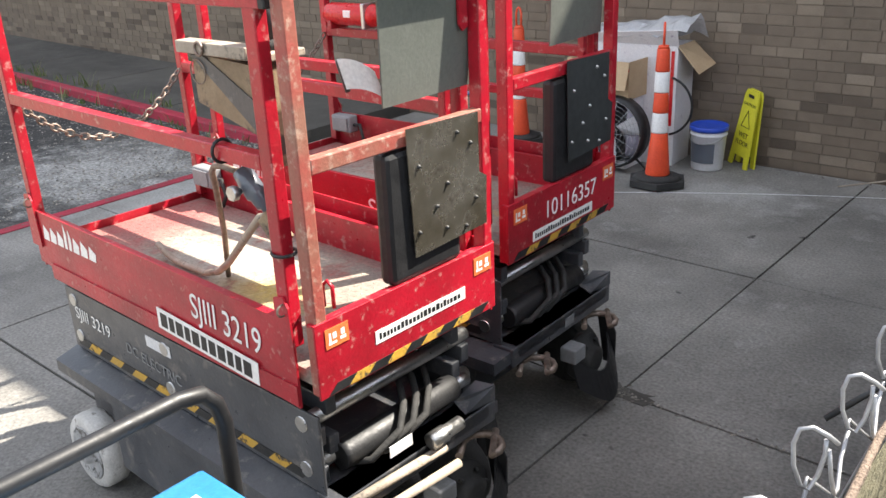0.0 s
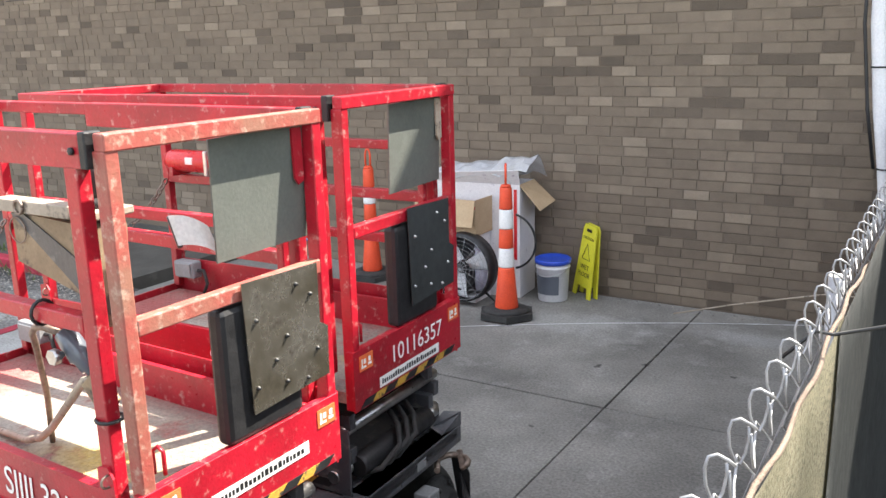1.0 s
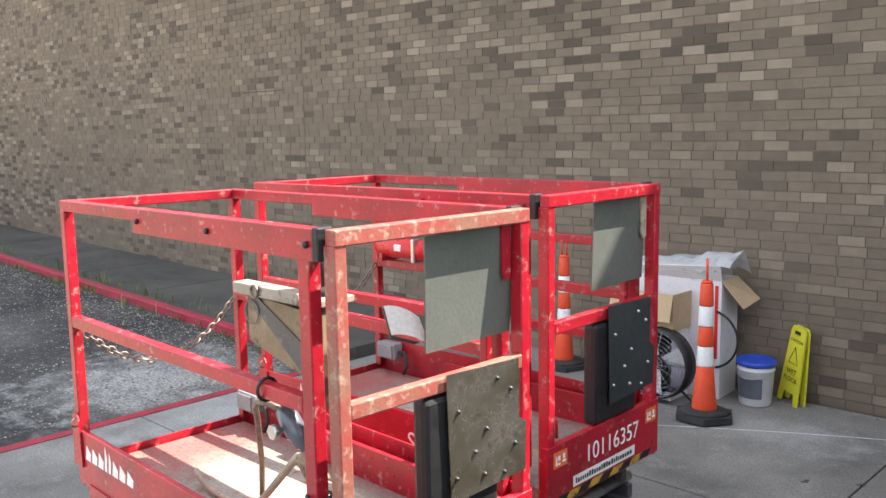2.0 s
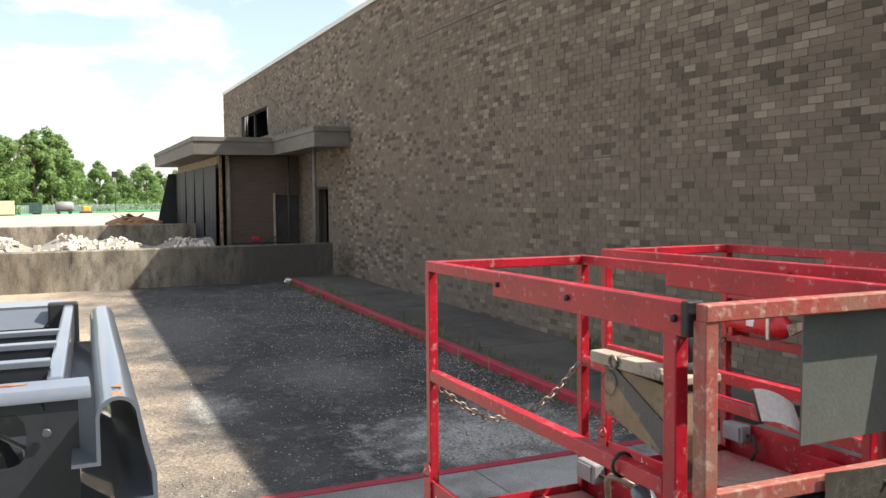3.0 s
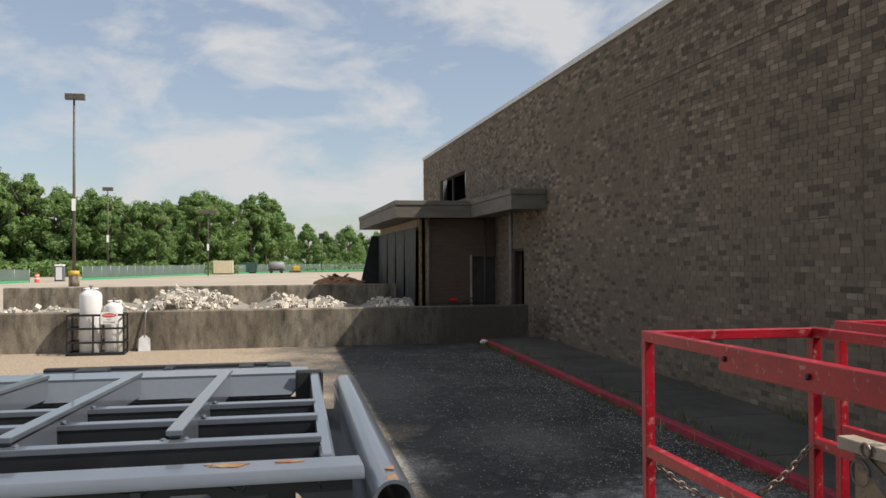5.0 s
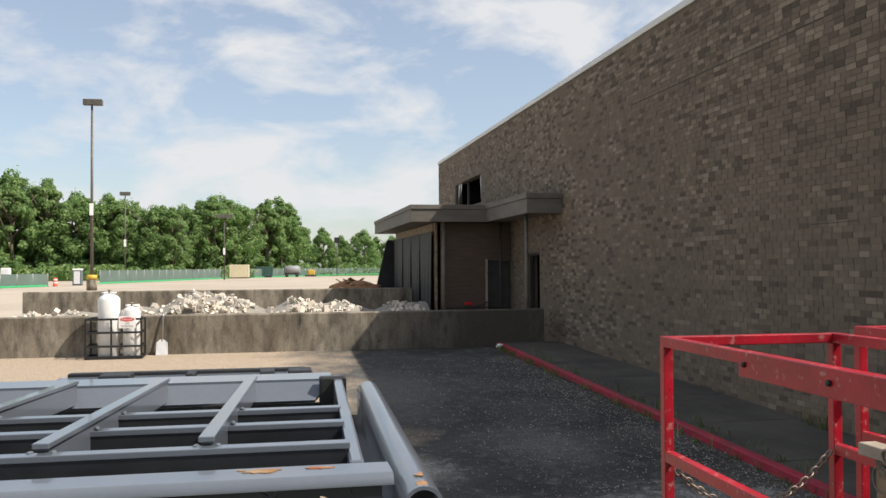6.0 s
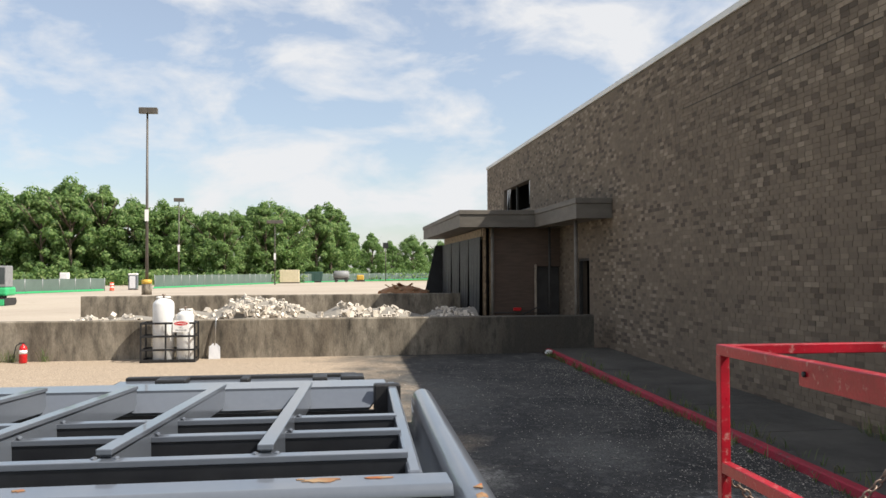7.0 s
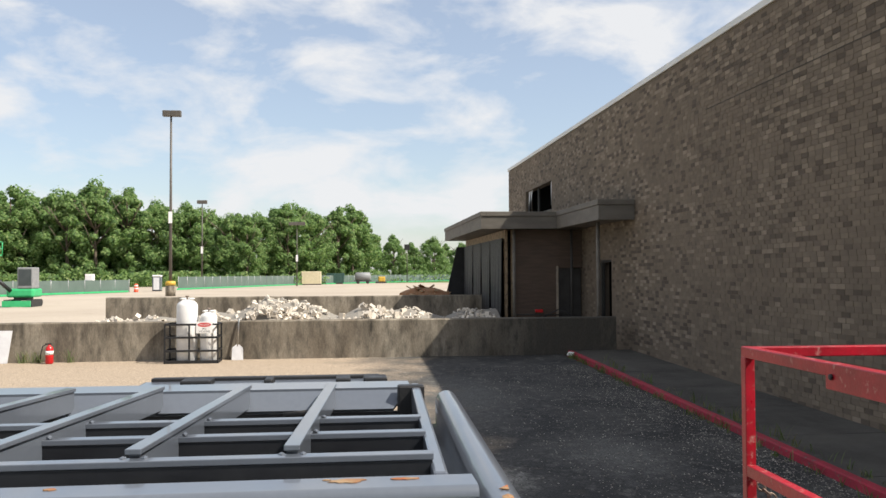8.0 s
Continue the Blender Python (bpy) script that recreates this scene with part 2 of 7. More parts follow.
M_BLUE = surface("blue_lid", (0.018, 0.060, 0.42), (0.022, 0.075, 0.50), 5, 0.4)
M_CYAN = surface("sky_blue_panel", (0.016, 0.13, 0.29), (0.022, 0.16, 0.34), 5, 0.4)
M_PAIL = surface("milky_pail", (0.60, 0.60, 0.62), (0.68, 0.68, 0.69), 5, 0.4)
M_FRAME = surface("grey_blue_steel_paint", (0.090, 0.102, 0.125), (0.112, 0.127, 0.152), 3, 0.26, c3=(0.15, 0.155, 0.16), cut=0.72, wear_scale=24, bump=0.0, coat=0.6, spread=0.06)
for link in list(M_FRAME.node_tree.links):
    if link.to_socket.name == "Roughness":
        M_FRAME.node_tree.links.remove(link)
M_FRAME.node_tree.nodes["Principled BSDF"].inputs["Roughness"].default_value = 0.30
M_HANDLE = surface("black_enamel", (0.006, 0.006, 0.007), (0.010, 0.010, 0.011), 6, 0.50, c3=(0.05, 0.05, 0.05), cut=0.72, wear_scale=40, bump=0.03)
M_TYRE = surface("scuffed_pale_tyre", (0.46, 0.44, 0.41), (0.60, 0.58, 0.55), 9, 0.8, c3=(0.20, 0.18, 0.16), cut=0.60, wear_scale=18, bump=0.3)
M_RIM = surface("dirty_grey_rim", (0.30, 0.30, 0.30), (0.44, 0.43, 0.42), 14, 0.6, c3=(0.10, 0.09, 0.08), cut=0.55, wear_scale=22, bump=0.2)
M_RUST = surface("orange_rust", (0.22, 0.095, 0.035), (0.30, 0.20, 0.11), 30, 0.85, c3=(0.35, 0.10, 0.03), cut=0.55, wear_scale=50)
M_WOOD = surface("pale_timber", (0.45, 0.32, 0.19), (0.54, 0.40, 0.25), 4, 0.8, stretch=(1, 6, 6))
# The patch joins black algae stain with the corner's shade, painted in.
M_DOCK = surface("stained_shaded_concrete", (0.150, 0.125, 0.094), (0.300, 0.262, 0.205), 1.6, 0.92, c3=(0.045, 0.039, 0.031), cut=0.525, soft=0.20, wear_scale=3.8,
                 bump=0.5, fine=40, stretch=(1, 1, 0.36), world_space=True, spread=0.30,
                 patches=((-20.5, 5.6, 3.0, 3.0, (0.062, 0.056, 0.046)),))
M_BLOCK = varied("broken_block", [(0, (0.36, 0.33, 0.29)), (0.5, (0.56, 0.50, 0.42)), (1, (0.70, 0.63, 0.54))], per_object=True, dark=0.2)
M_CHIPS = varied("broken_chips", [(0, (0.36, 0.33, 0.29)), (0.5, (0.56, 0.50, 0.42)), (1, (0.70, 0.63, 0.54))], dark=0.2)
M_CANOPY = surface("taupe_fascia", (0.115, 0.102, 0.086), (0.150, 0.134, 0.113), 1.5, 0.7, stretch=(1, 1, 3))
M_COPING = surface("pale_coping", (0.62, 0.62, 0.60), (0.70, 0.70, 0.68), 1, 0.5)
M_VESTBRICK = surface("brown_brick_panel", (0.080, 0.056, 0.042), (0.105, 0.072, 0.054), 2, 0.9, stretch=(1, 1, 8))
M_SHEET = surface("black_sheeting", (0.010, 0.010, 0.011), (0.020, 0.020, 0.022), 3, 0.55, bump=0.3, fine=14)
# Near-black colour stands in for the lack of light indoors.
M_VOID = surface("painted_dark_interior", (0.012, 0.011, 0.010), (0.018, 0.017, 0.016), 2, 0.95)
M_DARKMETAL = surface("dark_door_metal", (0.030, 0.028, 0.026), (0.045, 0.042, 0.04), 3, 0.6)
M_SCREENTAN = surface("tan_woven_screen", (0.20, 0.185, 0.12), (0.27, 0.245, 0.165), 4, 0.9, c3=(0.11, 0.105, 0.07), cut=0.52, wear_scale=110, bump=0.6, fine=380)
M_NEARBLACK = surface("near_black_coat", (0.018, 0.021, 0.021), (0.028, 0.032, 0.032), 3, 0.75, bump=0.2, fine=30)
# Shade painted on: near-black version of the frame paint for its darker faces.
M_FRAMESHADE = surface("shaded_frame_paint", (0.011, 0.012, 0.015), (0.018, 0.020, 0.024), 5, 0.40, bump=0.02)
M_BURLAP = surface("frayed_hem", (0.15, 0.11, 0.085), (0.22, 0.165, 0.125), 12, 0.95, bump=0.8, fine=200)
M_GREENSCREEN = surface("green_fence_screen", (0.090, 0.125, 0.108), (0.115, 0.155, 0.135), 0.3, 0.9)
M_POLE = surface("bronze_pole", (0.075, 0.065, 0.055), (0.10, 0.088, 0.075), 2, 0.5)
M_TANK = surface("propane_tank_white", (0.66, 0.66, 0.65), (0.72, 0.72, 0.71), 4, 0.45, c3=(0.40, 0.33, 0.26), cut=0.68, wear_scale=14)
M_FIRE = surface("extinguisher_red", (0.55, 0.012, 0.015), (0.48, 0.012, 0.015), 4, 0.3)
M_GREENMACHINE = surface("bright_green_paint", (0.03, 0.36, 0.13), (0.04, 0.42, 0.16), 3, 0.45)
M_TEAL = surface("dark_green_steel", (0.030, 0.075, 0.065), (0.045, 0.10, 0.085), 1.5, 0.6)
M_GLASS = surface("dark_glass", (0.05, 0.06, 0.065), (0.06, 0.07, 0.075), 3, 0.08, bump=0)
M_CREAM = surface("cream_container", (0.60, 0.53, 0.36), (0.66, 0.58, 0.41), 1.5, 0.7)
M_BARK = surface("bark", (0.09, 0.07, 0.05), (0.14, 0.11, 0.08), 3, 0.95, stretch=(1, 1, 0.3), bump=0.6, fine=12)
LEAF_TONES = [(0.0, (0.10, 0.185, 0.065)), (0.4, (0.175, 0.295, 0.09)), (0.8, (0.26, 0.38, 0.125)), (1.0, (0.37, 0.46, 0.19))]
M_LEAF = varied("leaves", LEAF_TONES, rough=0.6, fine=3.0, scale=0.4, bump=0.0, dark=0.2, translucent=0.6)
M_WEED = varied("weeds", [(0, (0.07, 0.12, 0.025)), (0.6, (0.11, 0.15, 0.04)), (1, (0.24, 0.21, 0.10))], rough=0.7, bump=0, translucent=0.2)
M_STONE = varied("gravel", [(0, (0.12, 0.11, 0.10)), (0.6, (0.24, 0.22, 0.19)), (1, (0.42, 0.39, 0.34))], bump=0.2)


# ---- mesh helpers ----
def box(bm, x0, x1, y0, y1, z0, z1, bev=0.0):
    vs = [bm.verts.new(p) for p in ((x0, y0, z0), (x1, y0, z0), (x1, y1, z0), (x0, y1, z0), (x0, y0, z1), (x1, y0, z1), (x1, y1, z1), (x0, y1, z1))]
    fs = [bm.faces.new([vs[i] for i in f]) for f in ((3, 2, 1, 0), (4, 5, 6, 7), (0, 1, 5, 4), (1, 2, 6, 5), (2, 3, 7, 6), (3, 0, 4, 7))]
    if bev:
        es = list({e for f in fs for e in f.edges})
        bmesh.ops.bevel(bm, geom=es, offset=bev, segments=2, affect="EDGES", profile=0.5)
    return vs


def tube(bm, pts, r, seg=10, r2=None, caps=True):
    """A round tube along points; its radius runs from r to r2."""
    pts = [Vector(p) for p in pts]
    rings, up = [], None
    for i, p in enumerate(pts):
        d = (pts[min(i + 1, len(pts) - 1)] - pts[max(i - 1, 0)]).normalized()
        if up is None:
            up = d.orthogonal().normalized()
        up = (up - d * up.dot(d))
        up = up.normalized() if up.length > 1e-6 else d.orthogonal().normalized()
        side = d.cross(up)
        rad = r if r2 is None else r + (r2 - r) * i / max(1, len(pts) - 1)
        rings.append([bm.verts.new(p + (up * math.cos(a) + side * math.sin(a)) * rad) for a in [2 * math.pi * k / seg for k in range(seg)]])
    for a, b in zip(rings, rings[1:]):
        for k in range(seg):
            f = bm.faces.new((a[k], a[(k + 1) % seg], b[(k + 1) % seg], b[k]))
            f.smooth = True
    if caps:
        bm.faces.new(rings[0][::-1])
        bm.faces.new(rings[-1])


def lathe(bm, prof, centre=(0, 0, 0), seg=28, axis="z"):
    """A turned body from (radius, height) pairs."""
    c = Vector(centre)
    rings = []
    for r, h in prof:
        ring = []
        for k in range(seg):
            a = 2 * math.pi * k / seg
            p = (r * math.cos(a), r * math.sin(a), h)
            if axis == "y":
                p = (r * math.cos(a), h, r * math.sin(a))
            if axis == "x":
                p = (h, r * math.cos(a), r * math.sin(a))
            ring.append(bm.verts.new(c + Vector(p)))
        rings.append(ring)
    for a, b in zip(rings, rings[1:]):
        for k in range(seg):
            f = bm.faces.new((a[k], a[(k + 1) % seg], b[(k + 1) % seg], b[k]))
            f.smooth = True
    bm.faces.new(rings[0][::-1])
    bm.faces.new(rings[-1])


def prism(bm, pts, depth):
    """A plate: closed outline of 3D points, thickened along the vector depth."""
    d = Vector(depth)
    a = [bm.verts.new(p) for p in pts]
    b = [bm.verts.new(Vector(p) + d) for p in pts]
    bm.faces.new(a[::-1])
    bm.faces.new(b)
    for i in range(len(pts)):
        j = (i + 1) % len(pts)
        bm.faces.new((a[i], a[j], b[j], b[i]))


def arc(c, r, a0, a1, n, plane="xz"):
    out = []
    for i in range(n + 1):
        a = radians(a0 + (a1 - a0) * i / n)
        u, v = r * math.cos(a), r * math.sin(a)
        out.append({"xz": (c[0] + u, c[1], c[2] + v), "yz": (c[0], c[1] + u, c[2] + v), "xy": (c[0] + u, c[1] + v, c[2])}[plane])
    return out


def part(name, bm, material, parent=None, label="", at=None):
    me = bpy.data.meshes.new(name)
    bmesh.ops.recalc_face_normals(bm, faces=bm.faces)
    bm.to_mesh(me)
    bm.free()
    me.materials.append(material)
    ob = new(name, me)
    if parent:
        ob.parent = parent
    if at:
        ob.location = at
    if label:
        ob["label"] = label
    return ob


def boxpart(name, dims, material, parent=None, label="", bev=0.0):
    bm = bmesh.new()
    box(bm, *dims, bev=bev)
    return part(name, bm, material, parent, label)


def tubepart(name, pts, r, material, parent=None, label="", seg=10, r2=None):
    bm = bmesh.new()
    tube(bm, pts, r, seg, r2)
    return part(name, bm, material, parent, label)


def thing(name, at, label, category, group="", kind="", turn=0.0):
    e = new(name)
    e.empty_display_size = 0.1
    e.matrix_world = pose(*at, 0, 0, turn)
    return tagged(e, label, category, group, kind)


def word_mesh(text, size, align, thick):
    cu = bpy.data.curves.new("lettering", "FONT")
    cu.body, cu.size, cu.extrude, cu.align_x = text, size, thick, align
    tmp = bpy.data.objects.new("lettering", cu)
    scene.collection.objects.link(tmp)
    me = bpy.data.meshes.new_from_object(tmp.evaluated_get(bpy.context.evaluated_depsgraph_get()))
    bpy.data.objects.remove(tmp)
    return me


def lettering(text, size, material, parent, m, name="lettering", align="LEFT", thick=0.0006):
    """Raised writing, each word a part of its own."""
    words = text.split(" ")
    for i, word in enumerate(words):
        me = word_mesh(word, size, align, thick)
        shift = 0.0
        if i:
            whole = word_mesh(" ".join(words[:i + 1]), size, align, thick)
            shift = max(v.co.x for v in whole.vertices) - max(v.co.x for v in me.vertices)
        me.materials.clear()
        me.materials.append(material)
        ob = new(name, me)
        ob.parent = parent
        ob.matrix_basis = m @ Matrix.Translation((shift, 0, 0))


def frame_to(origin, right, up):
    r, u = Vector(right).normalized(), Vector(up).normalized()
    z = r.cross(u).normalized()
    u = z.cross(r)
    m = Matrix((r, u, z)).transposed().to_4x4()
    m.translation = Vector(origin)
    return m


def mesh_from(name, verts, faces, material, parent=None):
    me = bpy.data.meshes.new(name)
    me.from_pydata(verts, [], faces)
    me.update()
    me.materials.append(material)
    ob = new(name, me)
    if parent:
        ob.parent = parent
    return ob


# ---- ground ----
def gz(x):
    """Height of the drive: level by the lifts, rising gently to the retaining wall, level again far off."""
    if x > -6:
        return 0.0
    if x > -20.5:
        return 0.25 * (-6 - x) / 14.5
    if x > -30:
        return 0.25
    return max(0.0, 0.25 - 0.25 * (-30 - x) / 25)


def sheet(name, xs, ys, lift_by, material, label, category, wave=0.0):
    verts, faces = [], []
    for x in xs:
        for y in ys:
            verts.append((x, y, gz(x) + lift_by + (wave * noise.noise((x * 0.35, y * 0.35, 0)) if wave else 0)))
    k = len(ys)
    for i in range(len(xs) - 1):
        for j in range(k - 1):
            faces.append((i * k + j, (i + 1) * k + j, (i + 1) * k + j + 1, i * k + j + 1))
    ob = mesh_from(name, verts, faces, material)
    return tagged(ob, label, category, kind="structure")


WALL_Y = 7.18
sheet("ground", [-1500, -700, -300, -200, -120, -55, -40, -30, -20.5, -12, -6, 10, 60, 400], [-1400, -500, -120, -40, -10, 10, 60, 400, 1400], -0.08, M_GRASS,
      "green and straw-coloured meadow reaching the horizon", "ground")
sheet("parking_lot", [-225, -150, -100, -70, -55, -42, -30, -20.6], [-140, -60, -20, -8, 0, 10, 40, 90], -0.012, M_LOT,
      "pale sunlit concrete parking lot, dusty and worn", "parking lot")
sheet("drive", [-20.7 + 15.68 * i / 48 for i in range(49)], [-40 + 45.4 * j / 90 for j in range(91)], 0.0, M_ASPHALT,
      "weathered dark asphalt drive with loose grit", "road", wave=0.015)

# concrete yard of cast slabs, each proud of the filler in the joints
yard = tagged(boxpart("pavement", (-5.02, 16, -30, WALL_Y, -0.20, -0.014), M_JOINT), "grey concrete yard of cast slabs with dark joints", "pavement", kind="structure")
for x0, x1 in ((-5.02, -3.34), (-3.33, -0.128), (-0.118, 3.08), (3.09, 6.29)):
    for y0, y1 in ((-4.76, -3.16), (-3.15, -1.55), (-1.54, 0.06), (0.07, 1.67), (1.685, 3.245), (3.255, 4.885), (4.897, WALL_Y - 0.012)):
        boxpart("slab", (x0 + 0.001, x1 - 0.001, y0 + 0.001, y1 - 0.001, -0.12, random.uniform(-0.002, 0.003)), M_SLAB, yard, bev=0.003)

# ragged gravel-filled break where two joints cross, and a chalky drag mark
bm = bmesh.new()
rp = random.Random(4)
prism(bm, [(-0.12 + (0.20 if math.cos(a) > 0 else 0.13) * math.cos(a) * rp.uniform(0.7, 1.2), 3.265 + 0.06 * math.sin(a) * rp.uniform(0.6, 1.3), 0.0035) for a in [2 * math.pi * k / 22 for k in range(22)]], (0, 0, 0.002))
part("joint_break", bm, M_JOINT, yard)
bm = bmesh.new()
line = [(-1.9 + 2.72 * i / 30, 5.72 + 1.43 * i / 30 + 0.10 * math.sin(math.pi * i / 30), 0.0036) for i in range(31)]
for i, (p, q) in enumerate(zip(line, line[1:])):
    w = 0.006 + 0.005 * noise.noise((i * 0.9, 0, 0))
    prism(bm, [(p[0], p[1] - w, p[2]), (q[0], q[1] - w, q[2]), (q[0], q[1] + w, q[2]), (p[0], p[1] + w, p[2])], (0, 0, 0.0008))
part("chalk_mark", bm, M_PAIL, yard)

# red line painted across the edge of the yard
boxpart("painted_line", (-5.10, -4.985, -9.0, 5.30, 0.0, 0.007), M_REDPAINT)
tagged(bpy.data.objects["painted_line"], "worn red line painted along the yard's edge", "painted line", kind="structure")

# kerb, painted red, and the walk behind it
bm = bmesh.new()
ks = [-20.5 + 15.4 * i / 20 for i in range(21)]
prof = []
for x in ks:
    y = 5.24 + 0.018 * (-5.1 - x)
    z = gz(x)
    prof.append([bm.verts.new(p) for p in ((x, y, z - 0.1), (x, y + 0.015, z + 0.085), (x, y + 0.03, z + 0.10), (x, y + 0.12, z + 0.105), (x, y + 0.12, z - 0.1))])
for a, b in zip(prof, prof[1:]):
    for k in range(4):
        bm.faces.new((a[k], b[k], b[k + 1], a[k + 1]))
bm.faces.new(prof[0])
bm.faces.new(prof[-1][::-1])
tagged(part("kerb", bm, M_REDPAINT), "red-painted concrete kerb, chipped and dusty", "kerb", kind="structure")
walk_root = thing("sidewalk", (0, 0, 0), "dark stained concrete walk along the brick wall", "sidewalk", kind="structure")
edges = [-20.49, -18.4, -16.2, -14.0, -11.8, -9.6, -7.4, -5.1]
for x0, x1 in zip(edges, edges[1:]):
    bm = bmesh.new()
    ya, yb = 5.24 + 0.018 * (-5.1 - x0) + 0.122, 5.24 + 0.018 * (-5.1 - x1) + 0.122
    prism(bm, [(x0 + 0.012, ya, gz(x0) + 0.10), (x1 - 0.012, yb, gz(x1) + 0.10), (x1 - 0.012, WALL_Y - 0.004, gz(x1) + 0.105), (x0 + 0.012, WALL_Y - 0.004, gz(x0) + 0.105)], (0, 0, -0.3))
    part("slab", bm, M_WALK, walk_root)

# ---- long brick wall ----
WX0, WX1, WTOP = -37.5, 16.0, 7.02
WIN = (-33.7, -29.1, 4.66, 5.72)
DOOR = (-23.2, -22.0, 0.38, 2.73)
wall = thing("wall_north", (0, 0, 0), "long tan and brown brick wall with uneven brick tones", "wall", kind="structure")
YB = WALL_Y + 0.0055
boxpart("backing", (WX0, WIN[0], YB, YB + 0.3, -0.1, WTOP), M_MORTAR, wall)
boxpart("backing", (WIN[0], WIN[1], YB, YB + 0.3, -0.1, WIN[2]), M_MORTAR, wall)
boxpart("backing", (WIN[0], WIN[1], YB, YB + 0.3, WIN[3], WTOP), M_MORTAR, wall)
boxpart("backing", (WIN[1], DOOR[0], YB, YB + 0.3, -0.1, WTOP), M_MORTAR, wall)
boxpart("backing", (DOOR[0], DOOR[1], YB, YB + 0.3, DOOR[3], WTOP), M_MORTAR, wall)
boxpart("backing", (DOOR[0], DOOR[1], YB, YB + 0.3, -0.1, DOOR[2]), M_MORTAR, wall)
boxpart("backing", (DOOR[1], WX1, YB, YB + 0.3, -0.1, WTOP), M_MORTAR, wall)
boxpart("coping", (WX0 - 0.03, WX1, WALL_Y - 0.04, YB + 0.36, WTOP, WTOP + 0.13), M_COPING, wall, "pale metal coping", bev=0.01)
for nm, d in (("end_wall", (WX0, WX0 + 0.3, YB + 0.31, 40, -0.1, WTOP)), ("roof", (WX0 + 0.31, WX1, YB + 0.37, 40, WTOP - 0.3, WTOP - 0.1))):
    boxpart(nm, d, M_MORTAR, wall)
# boxes behind the openings, with the darkness inside put into their colour
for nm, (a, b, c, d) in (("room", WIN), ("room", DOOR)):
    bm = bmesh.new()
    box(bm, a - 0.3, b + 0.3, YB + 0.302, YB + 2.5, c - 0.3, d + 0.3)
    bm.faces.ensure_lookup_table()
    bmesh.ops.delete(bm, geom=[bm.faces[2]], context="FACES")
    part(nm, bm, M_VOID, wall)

BW, BH, GAP = 0.2155, 0.0836, 0.009
NEAR = (-2.6, 1.5, 0.0, 1.60)
verts, faces, near_bricks = [], [], []
rng = random.Random(5)
rows_n = int(WTOP / BH)
for r in range(rows_n):
    z0 = r * BH + GAP
    z1 = (r + 1) * BH
    off = (r % 2) * BW / 2 + rng.choice((0, 0, 0.09))
    x = WX0 - off
    while x < WX1:
        x0, x1 = max(x, WX0), min(x + BW - GAP, WX1)
        x += BW
        if x1 - x0 < 0.05:
            continue
        mid, mz = (x0 + x1) / 2, (z0 + z1) / 2
        if any(a < x1 and b > x0 and d0 < z1 and d1 > z0 for a, b, d0, d1 in (WIN, DOOR)):
            continue
        if NEAR[0] < x0 and x1 < NEAR[1] and z1 < NEAR[3] and len(near_bricks) < 300:
            near_bricks.append((x0, x1, z0))
            continue
        yf = WALL_Y + rng.uniform(-0.0025, 0.0025)
        tilt = rng.uniform(-0.0012, 0.0012)
        k = len(verts)
        verts += [(x0, yf + tilt, z0), (x1, yf - tilt, z0), (x1, yf - tilt, z1), (x0, yf + tilt, z1), (x0, YB + 0.004, z0), (x1, YB + 0.004, z0), (x1, YB + 0.004, z1), (x0, YB + 0.004, z1)]
        faces += [(k, k + 1, k + 2, k + 3), (k + 1, k + 5, k + 6, k + 2), (k + 5, k + 4, k + 7, k + 6), (k + 4, k, k + 3, k + 7), (k + 3, k + 2, k + 6, k + 7), (k, k + 4, k + 5, k + 1)]
field = mesh_from("bricks", verts, faces, M_BRICK, wall)
field.data.materials.append(M_BRICK_WEATHERED)
slots = []
for i in range(len(faces) // 6):
    bx, _, bz = verts[i * 8]
    worn_here = noise.noise((bx * 0.23, bz * 0.45, 2.0)) + 0.5 * noise.noise((bx * 0.9, bz * 1.3, 8.0)) + 0.10 * (bz - 3.2) - 0.05 * max(0.0, bx + 6.0)
    slots += [1 if worn_here > 0.12 and rng.random() < 0.62 else 0] * 6
field.data.polygons.foreach_set("material_index", slots)
tagged(field, kind="stuff")
# vertical movement joints filled with sealant
for jx, jz in ((-7.85, 0.15), (-26.5, 4.3)):
    boxpart("sealant", (jx - 0.008, jx + 0.008, WALL_Y - 0.004, YB, jz, WTOP if jx > -20 else 5.9), M_MORTAR if jx > -20 else M_JOINT, wall)
for hx, hz, hl in ((-8.8, 2.90, 1.0), (-12.2, 5.70, 6.5)):
    boxpart("open_joint", (hx - hl / 2, hx + hl / 2, WALL_Y - 0.004, YB, hz - 0.007, hz + 0.007), M_JOINT, wall)

# torn window opening high in the wall
win = thing("window_1", (0, 0, 0), "dark broken window opening with torn plastic in its frame", "window", kind="structure")
for nm, d in (("window_frame", (WIN[0], WIN[0] + 0.08, WALL_Y + 0.12, WALL_Y + 0.2, WIN[2], WIN[3])), ("window_frame", (WIN[1] - 0.08, WIN[1], WALL_Y + 0.12, WALL_Y + 0.2, WIN[2], WIN[3])),
              ("window_frame", (WIN[0] + 0.08, WIN[1] - 0.08, WALL_Y + 0.12, WALL_Y + 0.2, WIN[2], WIN[2] + 0.07)), ("mullion", (-31.9, -31.82, WALL_Y + 0.12, WALL_Y + 0.2, WIN[2] + 0.07, WIN[3]))):
    boxpart(nm, d, M_DARKMETAL, win)
bm = bmesh.new()
